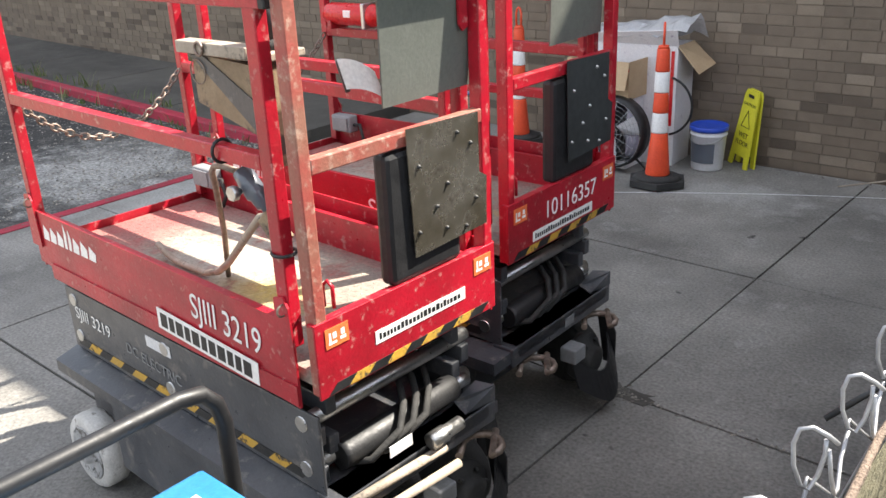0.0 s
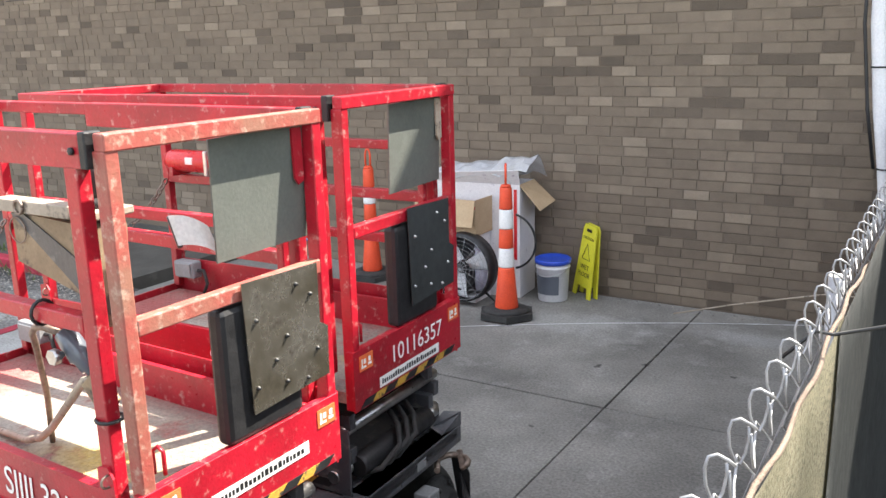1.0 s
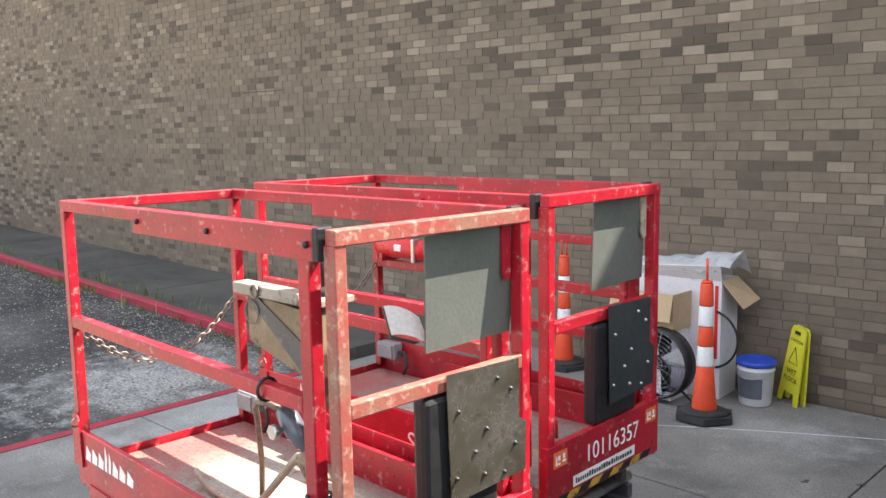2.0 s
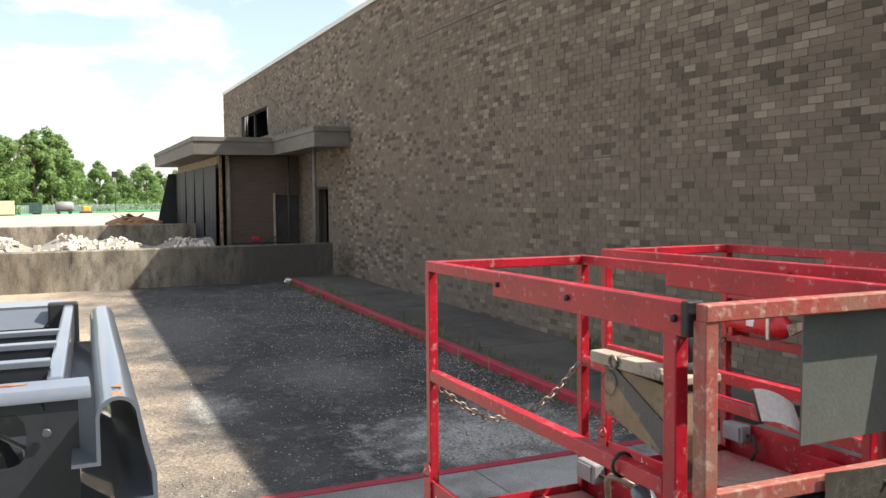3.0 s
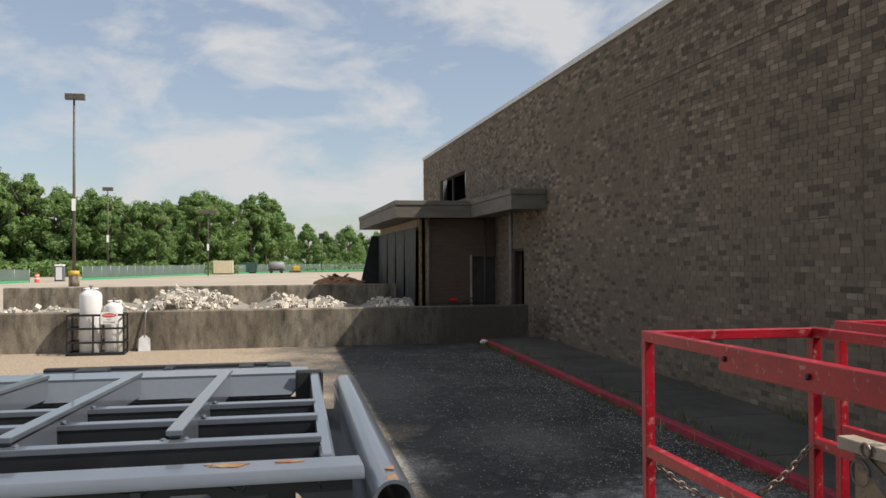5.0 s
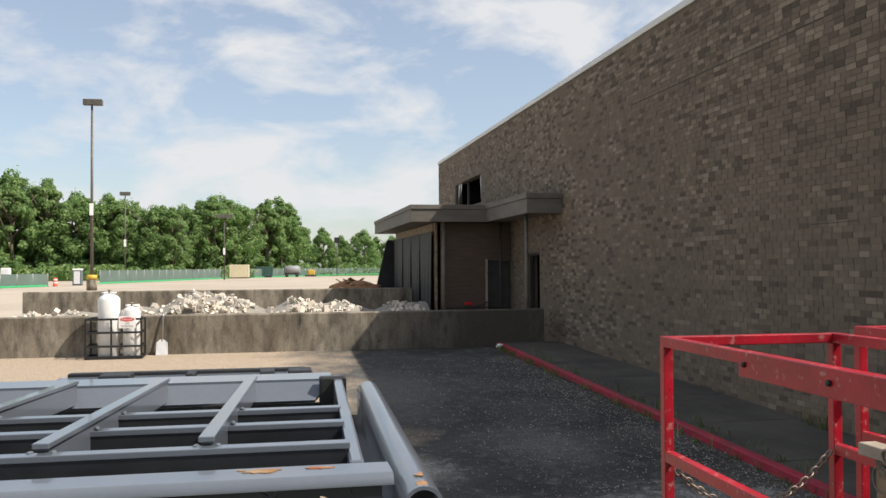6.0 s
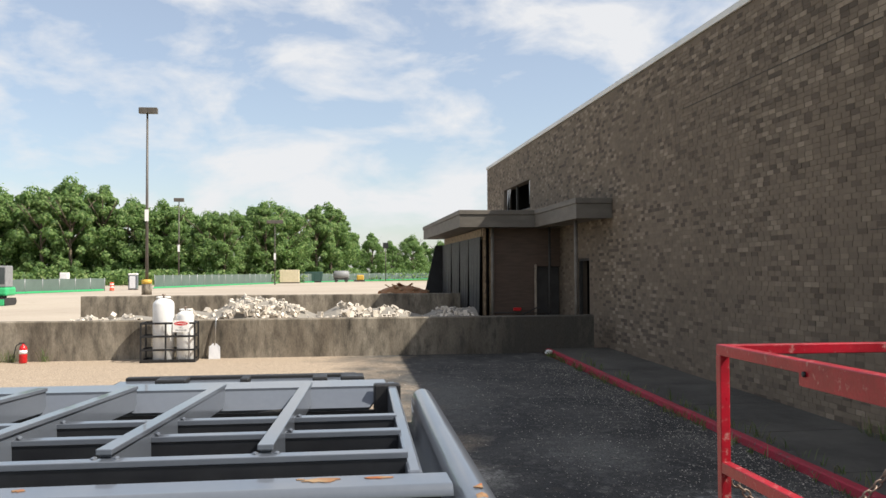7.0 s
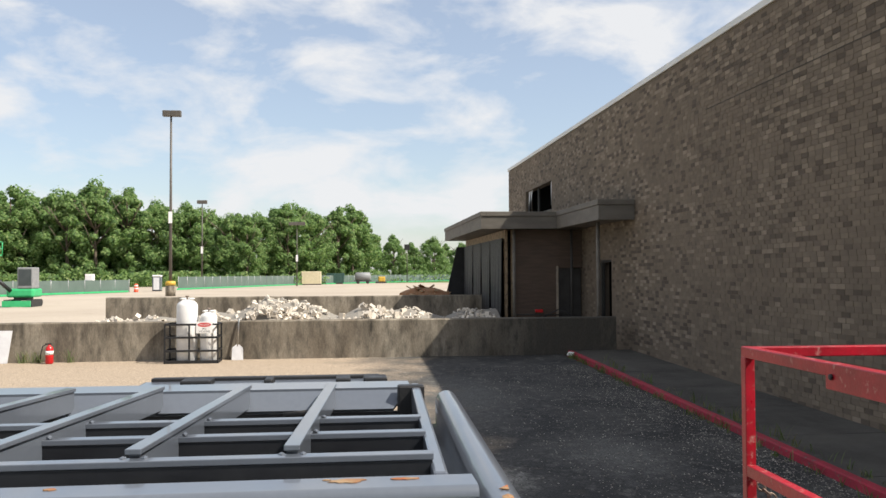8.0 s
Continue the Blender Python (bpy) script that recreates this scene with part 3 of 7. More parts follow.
for x0, zl in ((-33.5, 4.75), (-33.1, 4.95), (-29.6, 4.85)):
    prism(bm, [(x0, WALL_Y + 0.1, WIN[3]), (x0 + 0.25, WALL_Y + 0.11, WIN[3]), (x0 + 0.18, WALL_Y + 0.06, zl + 0.3), (x0 + 0.05, WALL_Y + 0.09, zl)], (0, 0.012, 0))
part("torn_sheet", bm, M_PAIL, win, "torn pale plastic")
door = thing("door_1", (0, 0, 0), "tall dark doorway in the brick wall with a broken frame", "doorway", kind="structure")
for nm, d in (("door_frame", (DOOR[0], DOOR[0] + 0.07, WALL_Y + 0.06, WALL_Y + 0.16, DOOR[2], DOOR[3])), ("door_frame", (DOOR[1] - 0.07, DOOR[1], WALL_Y + 0.06, WALL_Y + 0.16, DOOR[2], DOOR[3])),
              ("door_frame", (DOOR[0] + 0.07, DOOR[1] - 0.07, WALL_Y + 0.06, WALL_Y + 0.16, DOOR[3] - 0.07, DOOR[3]))):
    boxpart(nm, d, M_DARKMETAL, door)

# ---- canopy and vestibule ----
canopy = thing("entrance_canopy", (0, 0, 0), "flat taupe metal entrance canopy stepping out from the brick wall", "canopy", kind="structure")
CZ0, CZ1 = 3.72, 4.24
for x0, x1, y0 in ((-24.4, -19.95, 6.22), (-34.4, -24.402, 3.88)):
    boxpart("fascia", (x0, x1, y0, y0 + 0.12, CZ0, CZ1 - 0.14), M_CANOPY, canopy)
    boxpart("fascia_cap", (x0 - 0.03, x1 + 0.03, y0 - 0.03, y0 + 0.15, CZ1 - 0.138, CZ1), M_CANOPY, canopy, bev=0.01)
    boxpart("fascia", (x1 - 0.12, x1, y0 + 0.121, WALL_Y - 0.012, CZ0, CZ1 - 0.14), M_CANOPY, canopy)
    boxpart("fascia_cap", (x1 - 0.15, x1 + 0.03, y0 + 0.152, WALL_Y - 0.012, CZ1 - 0.138, CZ1), M_CANOPY, canopy, bev=0.01)
    boxpart("roof_deck", (x0, x1 - 0.16, y0 + 0.16, WALL_Y - 0.012, CZ1 - 0.16, CZ1 - 0.06), M_CANOPY, canopy)
    boxpart("soffit", (x0, x1 - 0.125, y0 + 0.125, WALL_Y - 0.012, CZ0 + 0.03, CZ0 + 0.06), M_CANOPY, canopy)
boxpart("fascia", (-34.4, -34.28, 4.02, WALL_Y - 0.012, CZ0, CZ1 - 0.14), M_CANOPY, canopy)
tubepart("post", [(-20.9, 6.48, 0.25), (-20.9, 6.48, CZ0)], 0.05, M_CANOPY, canopy)
tubepart("post", [(-24.75, 4.95, 0.3), (-24.75, 4.95, CZ0)], 0.05, M_CANOPY, canopy)
tubepart("post", [(-24.7, 6.75, 0.3), (-24.7, 6.75, CZ0)], 0.04, M_DARKMETAL, canopy)
vest = thing("vestibule", (0, 0, 0), "half-stripped brown brick vestibule under the canopy, hung with black sheeting", "vestibule", kind="structure")
boxpart("wall", (-25.25, -25.0, 5.05, 6.40, 0.2, CZ0), M_VESTBRICK, vest)
boxpart("wall", (-25.25, -25.0, 6.401, WALL_Y - 0.012, 2.52, CZ0), M_VESTBRICK, vest)
boxpart("door", (-25.18, -25.12, 6.401, WALL_Y - 0.03, 0.25, 2.51), M_DARKMETAL, vest, "dark metal door")
boxpart("door_frame", (-25.2, -24.98, 6.33, 6.40, 0.25, 2.58), M_PALEWOOD, vest)
boxpart("stud", (-25.3, -25.05, 4.72, 4.80, 0.2, CZ0), M_TAN, vest, "bare timber stud")
boxpart("stud", (-25.2, -25.0, 4.92, 5.0, 0.2, CZ0), M_TAN, vest, "bare timber stud")
boxpart("header", (-34.0, -25.31, 4.70, 4.84, 3.46, 3.71), M_TAN, vest, "bare timber header")
boxpart("floor", (-34.2, -25.3, 4.6, WALL_Y - 0.02, 0.2, 0.30), M_DOCK, vest)
for px in (-27.4, -29.3, -31.4, -33.9):
    boxpart("stud", (px - 0.06, px + 0.06, 4.71, 4.83, 0.3, 3.45), M_PALEWOOD, vest)
for a, b, zb in ((-27.30, -25.12, 0.3), (-29.25, -27.38, 0.3), (-31.35, -29.36, 0.4), (-34.1, -31.46, 0.3)):
    bm = bmesh.new()
    n = 9
    top = [(a + (b - a) * i / n, 4.62 + 0.03 * math.sin(i * 2.1), 3.45) for i in range(n + 1)]
    low = [(a + (b - a) * i / n, 4.60 + 0.06 * math.sin(i * 1.7 + 1), zb + 0.05 * math.sin(i * 3)) for i in range(n + 1)]
    for t0, t1, l1, l0 in zip(top, top[1:], low[1:], low):
        prism(bm, [t0, t1, l1, l0], (0, 0.02, 0))
    part("sheet", bm, M_SHEET, vest, "black plastic sheet")
bm = bmesh.new()
prism(bm, [(-34.2, 3.6, 0.25), (-34.2, 4.7, 0.25), (-34.2, 4.75, 3.45), (-34.2, 4.35, 3.45)], (0.05, 0, 0))
part("leaning_sheet", bm, M_SHEET, vest, "black sheet leaning outwards")
# near-black walls added to stop daylight showing through the vestibule
boxpart("added_dark_wall", (-34.0, -25.3, 6.9, 7.0, 0.3, 3.5), M_VOID, vest)
boxpart("added_dark_wall", (-34.18, -34.01, 4.86, 6.9, 0.3, 3.7), M_VOID, vest)
boxpart("added_dark_wall", (-25.6, -25.5, 4.86, 6.88, 0.3, 3.7), M_VOID, vest)
tubepart("hose", [(-24.6, 5.7, 0.95), (-24.55, 6.3, 1.25), (-24.5, 6.5, 1.2), (-24.4, 6.9, 0.8), (-24.3, 7.0, 0.5)], 0.018, M_BLACK, vest)
tubepart("rail", [(-24.9, 4.9, 1.08), (-24.9, 6.9, 1.06)], 0.02, M_DARKMETAL, vest)
boxpart("red_valve", (-24.9, -24.78, 5.62, 5.86, 1.14, 1.24), M_FIRE, vest, "red valve", bev=0.02)

# ---- retaining walls of the loading dock ----
def retaining(name, x0, x1, y0, y1, z0, z1, label):
    bm = bmesh.new()
    n = max(2, int((y1 - y0) / 0.5))
    secs = []
    for i in range(n + 1):
        y = y0 + (y1 - y0) * i / n
        j = 0.012 * noise.noise((y * 2, x0, 1))
        secs.append([bm.verts.new(p) for p in ((x0, y, z0), (x1 + j, y, z0), (x1 + j, y, z1 - 0.03), (x1 - 0.03 + j, y, z1 + j), (x0 + 0.03, y, z1 + j), (x0, y, z1 - 0.03))])
    for a, b in zip(secs, secs[1:]):
        for k in range(6):
            bm.faces.new((a[k], a[(k + 1) % 6], b[(k + 1) % 6], b[k]))
    bm.faces.new(secs[0][::-1])
    bm.faces.new(secs[-1])
    return tagged(part(name, bm, M_DOCK), label, "retaining wall", kind="structure")


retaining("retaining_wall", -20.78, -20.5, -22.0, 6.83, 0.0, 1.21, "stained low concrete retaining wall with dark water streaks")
retaining("retaining_wall", -29.3, -29.0, -8.35, 4.6, 0.0, 1.60, "farther stained concrete retaining wall behind rubble")


# ---- scissor lifts ----
def box_rail(bm, p0, p1, w, h, bev=0.004):
    """A rectangular tube between two points, w wide across and h high."""
    a, b = Vector(p0), Vector(p1)
    d = (b - a).normalized()
    if abs(d.z) > 0.9:
        s, u = Vector((1, 0, 0)), Vector((0, 1, 0))
    else:
        u = Vector((0, 0, 1))
        s = d.cross(u).normalized()
        u = s.cross(d)
    q = []
    for p in (a, b):
        q.append([bm.verts.new(p + s * (w / 2 * i) + u * (h / 2 * j)) for i, j in ((-1, -1), (1, -1), (1, 1), (-1, 1))])
    fs = [bm.faces.new(q[0][::-1]), bm.faces.new(q[1])]
    for k in range(4):
        fs.append(bm.faces.new((q[0][k], q[0][(k + 1) % 4], q[1][(k + 1) % 4], q[1][k])))
    bmesh.ops.bevel(bm, geom=list({e for f in fs for e in f.edges}), offset=bev, segments=2, affect="EDGES", profile=0.5)


def rail(name, p0, p1, w, h, material, parent, label="", bev=0.004):
    bm = bmesh.new()
    box_rail(bm, p0, p1, w, h, bev)
    return part(name, bm, material, parent, label)


def ring_pts(c, r, n, plane, a0=0, a1=360):
    return arc(c, r, a0, a1, n, plane)


def chain_part(pts, parent, link=0.042):
    bm = bmesh.new()
    pts = [Vector(p) for p in pts]
    total = sum((b - a).length for a, b in zip(pts, pts[1:]))
    n = int(total / (link * 0.72))
    for i in range(n):
        s = (i + 0.5) / n * total
        for a, b in zip(pts, pts[1:]):
            if s <= (b - a).length:
                p, d = a + (b - a).normalized() * s, (b - a).normalized()
                break
            s -= (b - a).length
        side = d.cross(Vector((0, 0, 1))).normalized()
        up = side.cross(d)
        side = side if i % 2 else up
        ring = [p + d * (link / 2 * math.cos(t)) + side * (link * 0.32 * math.sin(t)) for t in [2 * math.pi * k / 8 for k in range(9)]]
        tube(bm, ring, 0.0042, 5, caps=False)
    return part("chain", bm, M_CHAIN, parent, "rusty steel chain")


def sag(p0, p1, drop, n=10):
    a, b = Vector(p0), Vector(p1)
    return [a.lerp(b, i / n) - Vector((0, 0, drop * 4 * (i / n) * (1 - i / n))) for i in range(n + 1)]


def hazard(parent, p, along, up, length, height, step, normal):
    """Slanted yellow and black stripes, each a part."""
    p, a, u, nn = Vector(p), Vector(along).normalized(), Vector(up).normalized(), Vector(normal)
    for i in range(int(length / step)):
        s0, s1, sl = i * step, (i + 1) * step, step * 0.45
        bm = bmesh.new()
        prism(bm, [p + a * s0, p + a * s1, p + a * (s1 + sl) + u * height, p + a * (s0 + sl) + u * height], nn * 0.0012)
        part("hazard_stripe", bm, M_WORNYELLOW if i % 2 else M_BLACK, parent)


def wheel(parent, c, face, tyre, rim):
    """face: +1 or -1, the side of the disc along y."""
    bm = bmesh.new()
    w = 0.052
    lathe(bm, [(0.100, -w), (0.150, -w), (0.163, -w * 0.7), (0.165, 0), (0.163, w * 0.7), (0.150, w), (0.100, w)], c, 32, "y")
    t = part("tyre", bm, tyre, parent)
    bm = bmesh.new()
    f = face
    lathe(bm, [(0.118, f * (w + 0.001)), (0.112, f * (w + 0.006)), (0.095, f * (w - 0.010)), (0.048, f * (w - 0.004)), (0.040, f * (w + 0.022)), (0.012, f * (w + 0.024))], c, 28, "y")
    for k in range(5):
        a = 2 * math.pi * k / 5
        lathe(bm, [(0.009, f * (w - 0.004)), (0.009, f * (w + 0.010)), (0.004, f * (w + 0.012))], (c[0] + 0.068 * math.cos(a), c[1], c[2] + 0.068 * math.sin(a)), 6, "y")
    part("rim", bm, rim, t)


def scissor_lift(at, near, turn):
    L, W = 1.74, 0.782 if near else 0.80
    ZB, ZD, ZT, ZM, ZR = 0.90, 0.985, 1.155, 1.588, 2.046
    lab = ("red scissor lift with worn rails and a dusty sunlit deck" if near else
           "red scissor lift parked nearer the brick wall, half in shade")
    g = thing("scissor_lift", at, lab, "scissor lift", "scissor lifts", turn=turn)
    # base on wheels
    bm = bmesh.new()
    box(bm, -L + 0.05, -0.34, 0.06, W - 0.06, 0.13, 0.50, bev=0.02)
    base = part("base", bm, M_CHASSIS, g, "dark grey steel base")
    bm = bmesh.new()
    prism(bm, [(-L + 0.08, -0.065, 0.52), (-0.03, -0.065, 0.52), (0.0, 0.06, 0.555), (-L + 0.08, 0.06, 0.555)], (0, 0, -0.05))
    prism(bm, [(-L + 0.08, W + 0.03, 0.52), (-0.03, W + 0.03, 0.52), (0.0, W - 0.06, 0.555), (-L + 0.08, W - 0.06, 0.555)], (0, 0, -0.05))
    box(bm, -L + 0.08, 0.0, 0.058, W - 0.058, 0.505, 0.555)
    part("tray", bm, M_CHASSIS, base)
    for y0 in (-0.055, W - 0.06):
        bm = bmesh.new()
        box(bm, -L + 0.48, -0.36, y0, y0 + 0.08, 0.16, 0.50, bev=0.015)
        part("tray_door", bm, M_CHASSIS, base, "hinged grey tray door")
    for x in (-L + 0.28, -0.22):
        wheel(g, (x, -0.045, 0.165), -1, M_TYRE if near else M_RUBBER, M_RIM)
        wheel(g, (x, W - 0.02, 0.165), 1, M_RUBBER, M_WHITE)
    # pothole guard and mud flap at the front
    bm = bmesh.new()
    for k in range(10):
        f0, f1 = k / 10, (k + 1) / 10
        row = [(0.02 + 0.09 * math.sin(3.14 * f), W - 0.30 + 0.31 * f, 0.055 + 0.16 * abs(f - 0.45) ** 1.5 * 2) for f in (f0, f1)]
        (xa, ya, za), (xb, yb, zb_) = row
        prism(bm, [(xa, ya, za), (xb, yb, zb_), (xb - 0.05, yb, zb_ + 0.14), (xa - 0.05, ya, za + 0.14)], (-0.008, 0, 0))
    prism(bm, [(0.0, W - 0.02, 0.40), (0.02, W + 0.01, 0.30), (0.02, W + 0.01, 0.14), (-0.04, W + 0.01, 0.14), (-0.06, W - 0.02, 0.40)], (0, 0.008, 0))
    part("wheel_guard", bm, M_BLACK, base, "bent black wheel guard")
    tubepart("grab_handle", [(0.0, 0.56, 0.43)] + arc((0.02, 0.66, 0.43), 0.07, 200, -20, 8, "xy") + [(0.0, 0.76, 0.43)], 0.014, M_CHAIN, base)
    tubepart("grab_handle", [(0.0, 0.06, 0.43)] + arc((0.02, 0.16, 0.43), 0.07, 200, -20, 8, "xy") + [(0.0, 0.26, 0.43)], 0.014, M_CHAIN, base)
    bm = bmesh.new()
    box(bm, -0.10, 0.0, 0.02, W - 0.02, 0.475, 0.555, bev=0.006)
    endbar = part("end_bar", bm, M_CHASSIS, base)
    bm = bmesh.new()
    prism(bm, [(-0.02, W - 0.16, 0.556), (0.0, W - 0.02, 0.556), (0.0, W - 0.02, 0.615), (-0.09, W - 0.02, 0.60), (-0.09, W - 0.14, 0.57)], (0, 0, 0.004))
    part("end_gusset", bm, M_CHASSIS, endbar)
    boxpart("data_label", (0.0005, 0.002, 0.40, 0.47, 0.495, 0.535), M_BOXGREY, endbar)
    bm = bmesh.new()
    lathe(bm, [(0.105, -0.05), (0.112, -0.03), (0.112, 0.0), (0.070, 0.012), (0.066, 0.045), (0.045, 0.052), (0.030, 0.050)], (-0.03, W - 0.16, 0.235), 24, "x")
    for k in range(6):
        aa = 2 * math.pi * k / 6
        lathe(bm, [(0.010, 0.012), (0.010, 0.026), (0.005, 0.028)], (-0.03, W - 0.16 + 0.088 * math.cos(aa), 0.235 + 0.088 * math.sin(aa)), 6, "x")
    part("hub_motor", bm, M_RUBBER, base, "black drive hub")
    bm = bmesh.new()
    box(bm, -0.05, 0.03, W - 0.36, W - 0.27, 0.30, 0.37, bev=0.008)
    part("steering_yoke", bm, M_BOXGREY, base)
    # folded scissor arms
    for k, (y, z) in enumerate(((0.06, 0.60), (0.11, 0.67), (0.06, 0.74), (0.11, 0.81), (W - 0.06, 0.60), (W - 0.11, 0.67), (W - 0.06, 0.74), (W - 0.11, 0.81))):
        rail("scissor_arm", (-L + 0.12, y, z + 0.012 * (-1) ** k), (-0.10, y, z - 0.012 * (-1) ** k), 0.04, 0.064, M_CHASSIS, g)
    for x in (-L + 0.16, -0.9, -0.14):
        for z in (0.62, 0.78):
            bm = bmesh.new()
            tube(bm, [(x, 0.02, z), (x, W - 0.02, z)], 0.026, 12)
            part("pivot_pin", bm, M_STEEL, g, "steel pivot pin")
    bm = bmesh.new()
    box(bm, -L + 0.10, -0.06, 0.025, 0.035, 0.555, 0.83, bev=0.004)
    side_plate = part("side_plate", bm, M_CHASSIS, g, "grey side plate with painted markings")
    hazard(side_plate, (-L + 0.13, 0.0235, 0.575), (1, 0, 0), (0, 0, 1), 1.46, 0.035, 0.085, (0, -1, 0))
    if near:
        lettering("SJIII 3219", 0.075, M_WHITE, side_plate, frame_to((-L + 0.16, 0.0225, 0.705), (1, 0, -0.05), (0, 0, 1)))
        lettering("DC ELECTRIC", 0.062, M_BOXGREY, side_plate, frame_to((-L + 0.55, 0.0225, 0.675), (1, 0, -0.05), (0, 0, 1)))
        bm = bmesh.new()
        lathe(bm, [(0.038, 0), (0.038, -0.0015)], (-0.60, 0.0235, 0.665), 24, "y")
        s = part("warning_disc", bm, M_WHITE, side_plate)
        bm = bmesh.new()
        tube(bm, ring_pts((-0.60, 0.021, 0.665), 0.033, 24, "xz"), 0.004, 6, caps=False)
        tube(bm, [(-0.623, 0.021, 0.688), (-0.577, 0.021, 0.642)], 0.004, 6)
        box(bm, -0.606, -0.594, 0.0205, 0.0215, 0.65, 0.685)
        part("red_ring", bm, M_FIRE, s)
        boxpart("label_plate", (-1.02, -0.86, 0.0220, 0.0245, 0.755, 0.80), M_PAIL, side_plate)
    # lift cylinder, hoses and drive rods under the front end
    bm = bmesh.new()
    lathe(bm, [(0.045, -0.02), (0.048, 0.0), (0.048, 0.50), (0.040, 0.51)], (-0.10, 0.14, 0.63), 20, "y")
    cyl = part("lift_cylinder", bm, M_BLACK, g, "dark hydraulic cylinder")
    bm = bmesh.new()
    lathe(bm, [(0.024, 0.51), (0.024, 0.58)], (-0.10, 0.14, 0.63), 16, "y")
    part("rod", bm, M_STEEL, cyl, "bright steel rod")
    if near:
        for dx, dz in ((0.0, 0.0), (0.06, -0.035)):
            tubepart("steering_rod", [(0.01 + dx, 0.02, 0.545 + dz), (0.03 + dx, 0.46, 0.535 + dz)], 0.016, M_PALEWOOD, g, "pale steel steering rod")
        bm = bmesh.new()
        lathe(bm, [(0.020, 0.40), (0.030, 0.405), (0.030, 0.47), (0.024, 0.48), (0.024, 0.55)], (0.02, 0.0, 0.58), 14, "y")
        part("rod_end", bm, M_STEEL, g)
        boxpart("label_plate", (0.0, 0.003, 0.24, 0.34, 0.60, 0.64), M_PAIL, g)
    for k in range(3):
        y = 0.15 + 0.06 * k
        tubepart("hose", [(-0.12, y, 0.58), (-0.04, y + 0.05, 0.60), (-0.02, y + 0.16, 0.66), (-0.08, y + 0.24, 0.70), (-0.16, y + 0.3, 0.72)], 0.012, M_RUBBER, g)
    # deck
    bm = bmesh.new()
    box(bm, -L + 0.02, -0.05, 0.025, W - 0.025, ZD - 0.045, ZD)
    deck = part("deck", bm, M_DECK, g, "dusty chequer-plate deck")
    bm = bmesh.new()
    rr = random.Random(3)
    for i in range(54):
        for j in range(24):
            x, y = -L + 0.06 + i * 0.0305, 0.06 + j * 0.0295
            a = radians(45 if (i + j) % 2 else -45)
            d, s = Vector((math.cos(a), math.sin(a), 0)) * 0.011, Vector((-math.sin(a), math.cos(a), 0)) * 0.004
            c = Vector((x, y, ZD + 0.0002))
            vs = [bm.verts.new(c + d), bm.verts.new(c + s), bm.verts.new(c - d), bm.verts.new(c - s), bm.verts.new(c + Vector((0, 0, 0.0022)))]
            for k in range(4):
                bm.faces.new((vs[k], vs[(k + 1) % 4], vs[4]))
    tagged(part("tread_pattern", bm, M_DECK, deck), kind="stuff")
    # inner sliding deck's tread kickplate
    boxpart("deck_lip", (-L + 0.55, -0.06, W - 0.075, W - 0.055, ZD, ZD + 0.13), M_RED, deck)
    # toe boards
    toe = []
    bm = bmesh.new()
    prism(bm, [(-L, 0, ZB + 0.02), (-0.10, 0, ZB - 0.04), (-0.10, 0, ZT - 0.02), (-L, 0, ZT - 0.01)], (0, 0.008, 0))
    box(bm, -L, -0.10, 0.008, 0.030, ZT - 0.03, ZT - 0.02)
    toe.append(part("side_board", bm, M_RED, g, "red steel side board with scratches"))
    bm = bmesh.new()
    prism(bm, [(-L, W, ZB), (-0.02, W, ZB), (-0.02, W, ZT), (-L, W, ZT)], (0, -0.008, 0))
    part("side_board", bm, M_RED, g)
    bm = bmesh.new()
    box(bm, -0.008, 0.0, 0, W - 0.008, ZB + 0.022, ZT, bev=0.002)
    box(bm, -0.03, -0.008, 0.0, W, ZT - 0.008, ZT)
    endb = part("end_board", bm, M_RED, g, "bright red end board with stickers")
    boxpart("end_board", (-L, -L + 0.008, 0.01, W - 0.01, ZB, ZD + 0.03), M_RED, g)
    boxpart("slide_rail", (-L + 0.1, -0.10, -0.006, 0.0, ZB - 0.03, ZB + 0.035), M_RED, g)
    hazard(endb, (0.0005, 0.03, ZB + 0.027), (0, 1, 0), (0, 0, 1), W - 0.10, 0.028, 0.075, (1, 0, 0))
    for y0 in (0.035, W - 0.115):
        st = boxpart("sticker", (0.0005, 0.0022, y0, y0 + 0.085, ZT - 0.085, ZT - 0.025), M_ORANGE_STICKER, endb, "orange warning sticker")
        bm = bmesh.new()
        for a, b, c, d in ((0.010, 0.040, 0.010, 0.018), (0.012, 0.020, 0.018, 0.046), (0.026, 0.040, 0.026, 0.044), (0.052, 0.074, 0.014, 0.024), (0.056, 0.070, 0.028, 0.046)):
            box(bm, 0.0023, 0.0028, y0 + a, y0 + b, ZT - 0.085 + c, ZT - 0.085 + d)
        part("print", bm, M_WHITE, st)
    # a printed strip on the end board, its writing as bars
    y0, y1, zc = (0.22, 0.62, ZB + 0.13) if near else (0.16, 0.60, ZB + 0.085)
    tape = boxpart("name_strip", (0.0005, 0.0018, y0, y1, zc - 0.021, zc + 0.021), M_WHITE, endb, "white strip with dark print")
    bm = bmesh.new()
    y = y0 + 0.015
    rr = random.Random(8)
    while y < y1 - 0.02:
        w = rr.choice((0.009, 0.012, 0.015))
        box(bm, 0.0019, 0.0024, y, y + w, zc - 0.010, zc + rr.choice((0.006, 0.011)))
        y += w + 0.005
    part("print", bm, M_BLACK, tape)
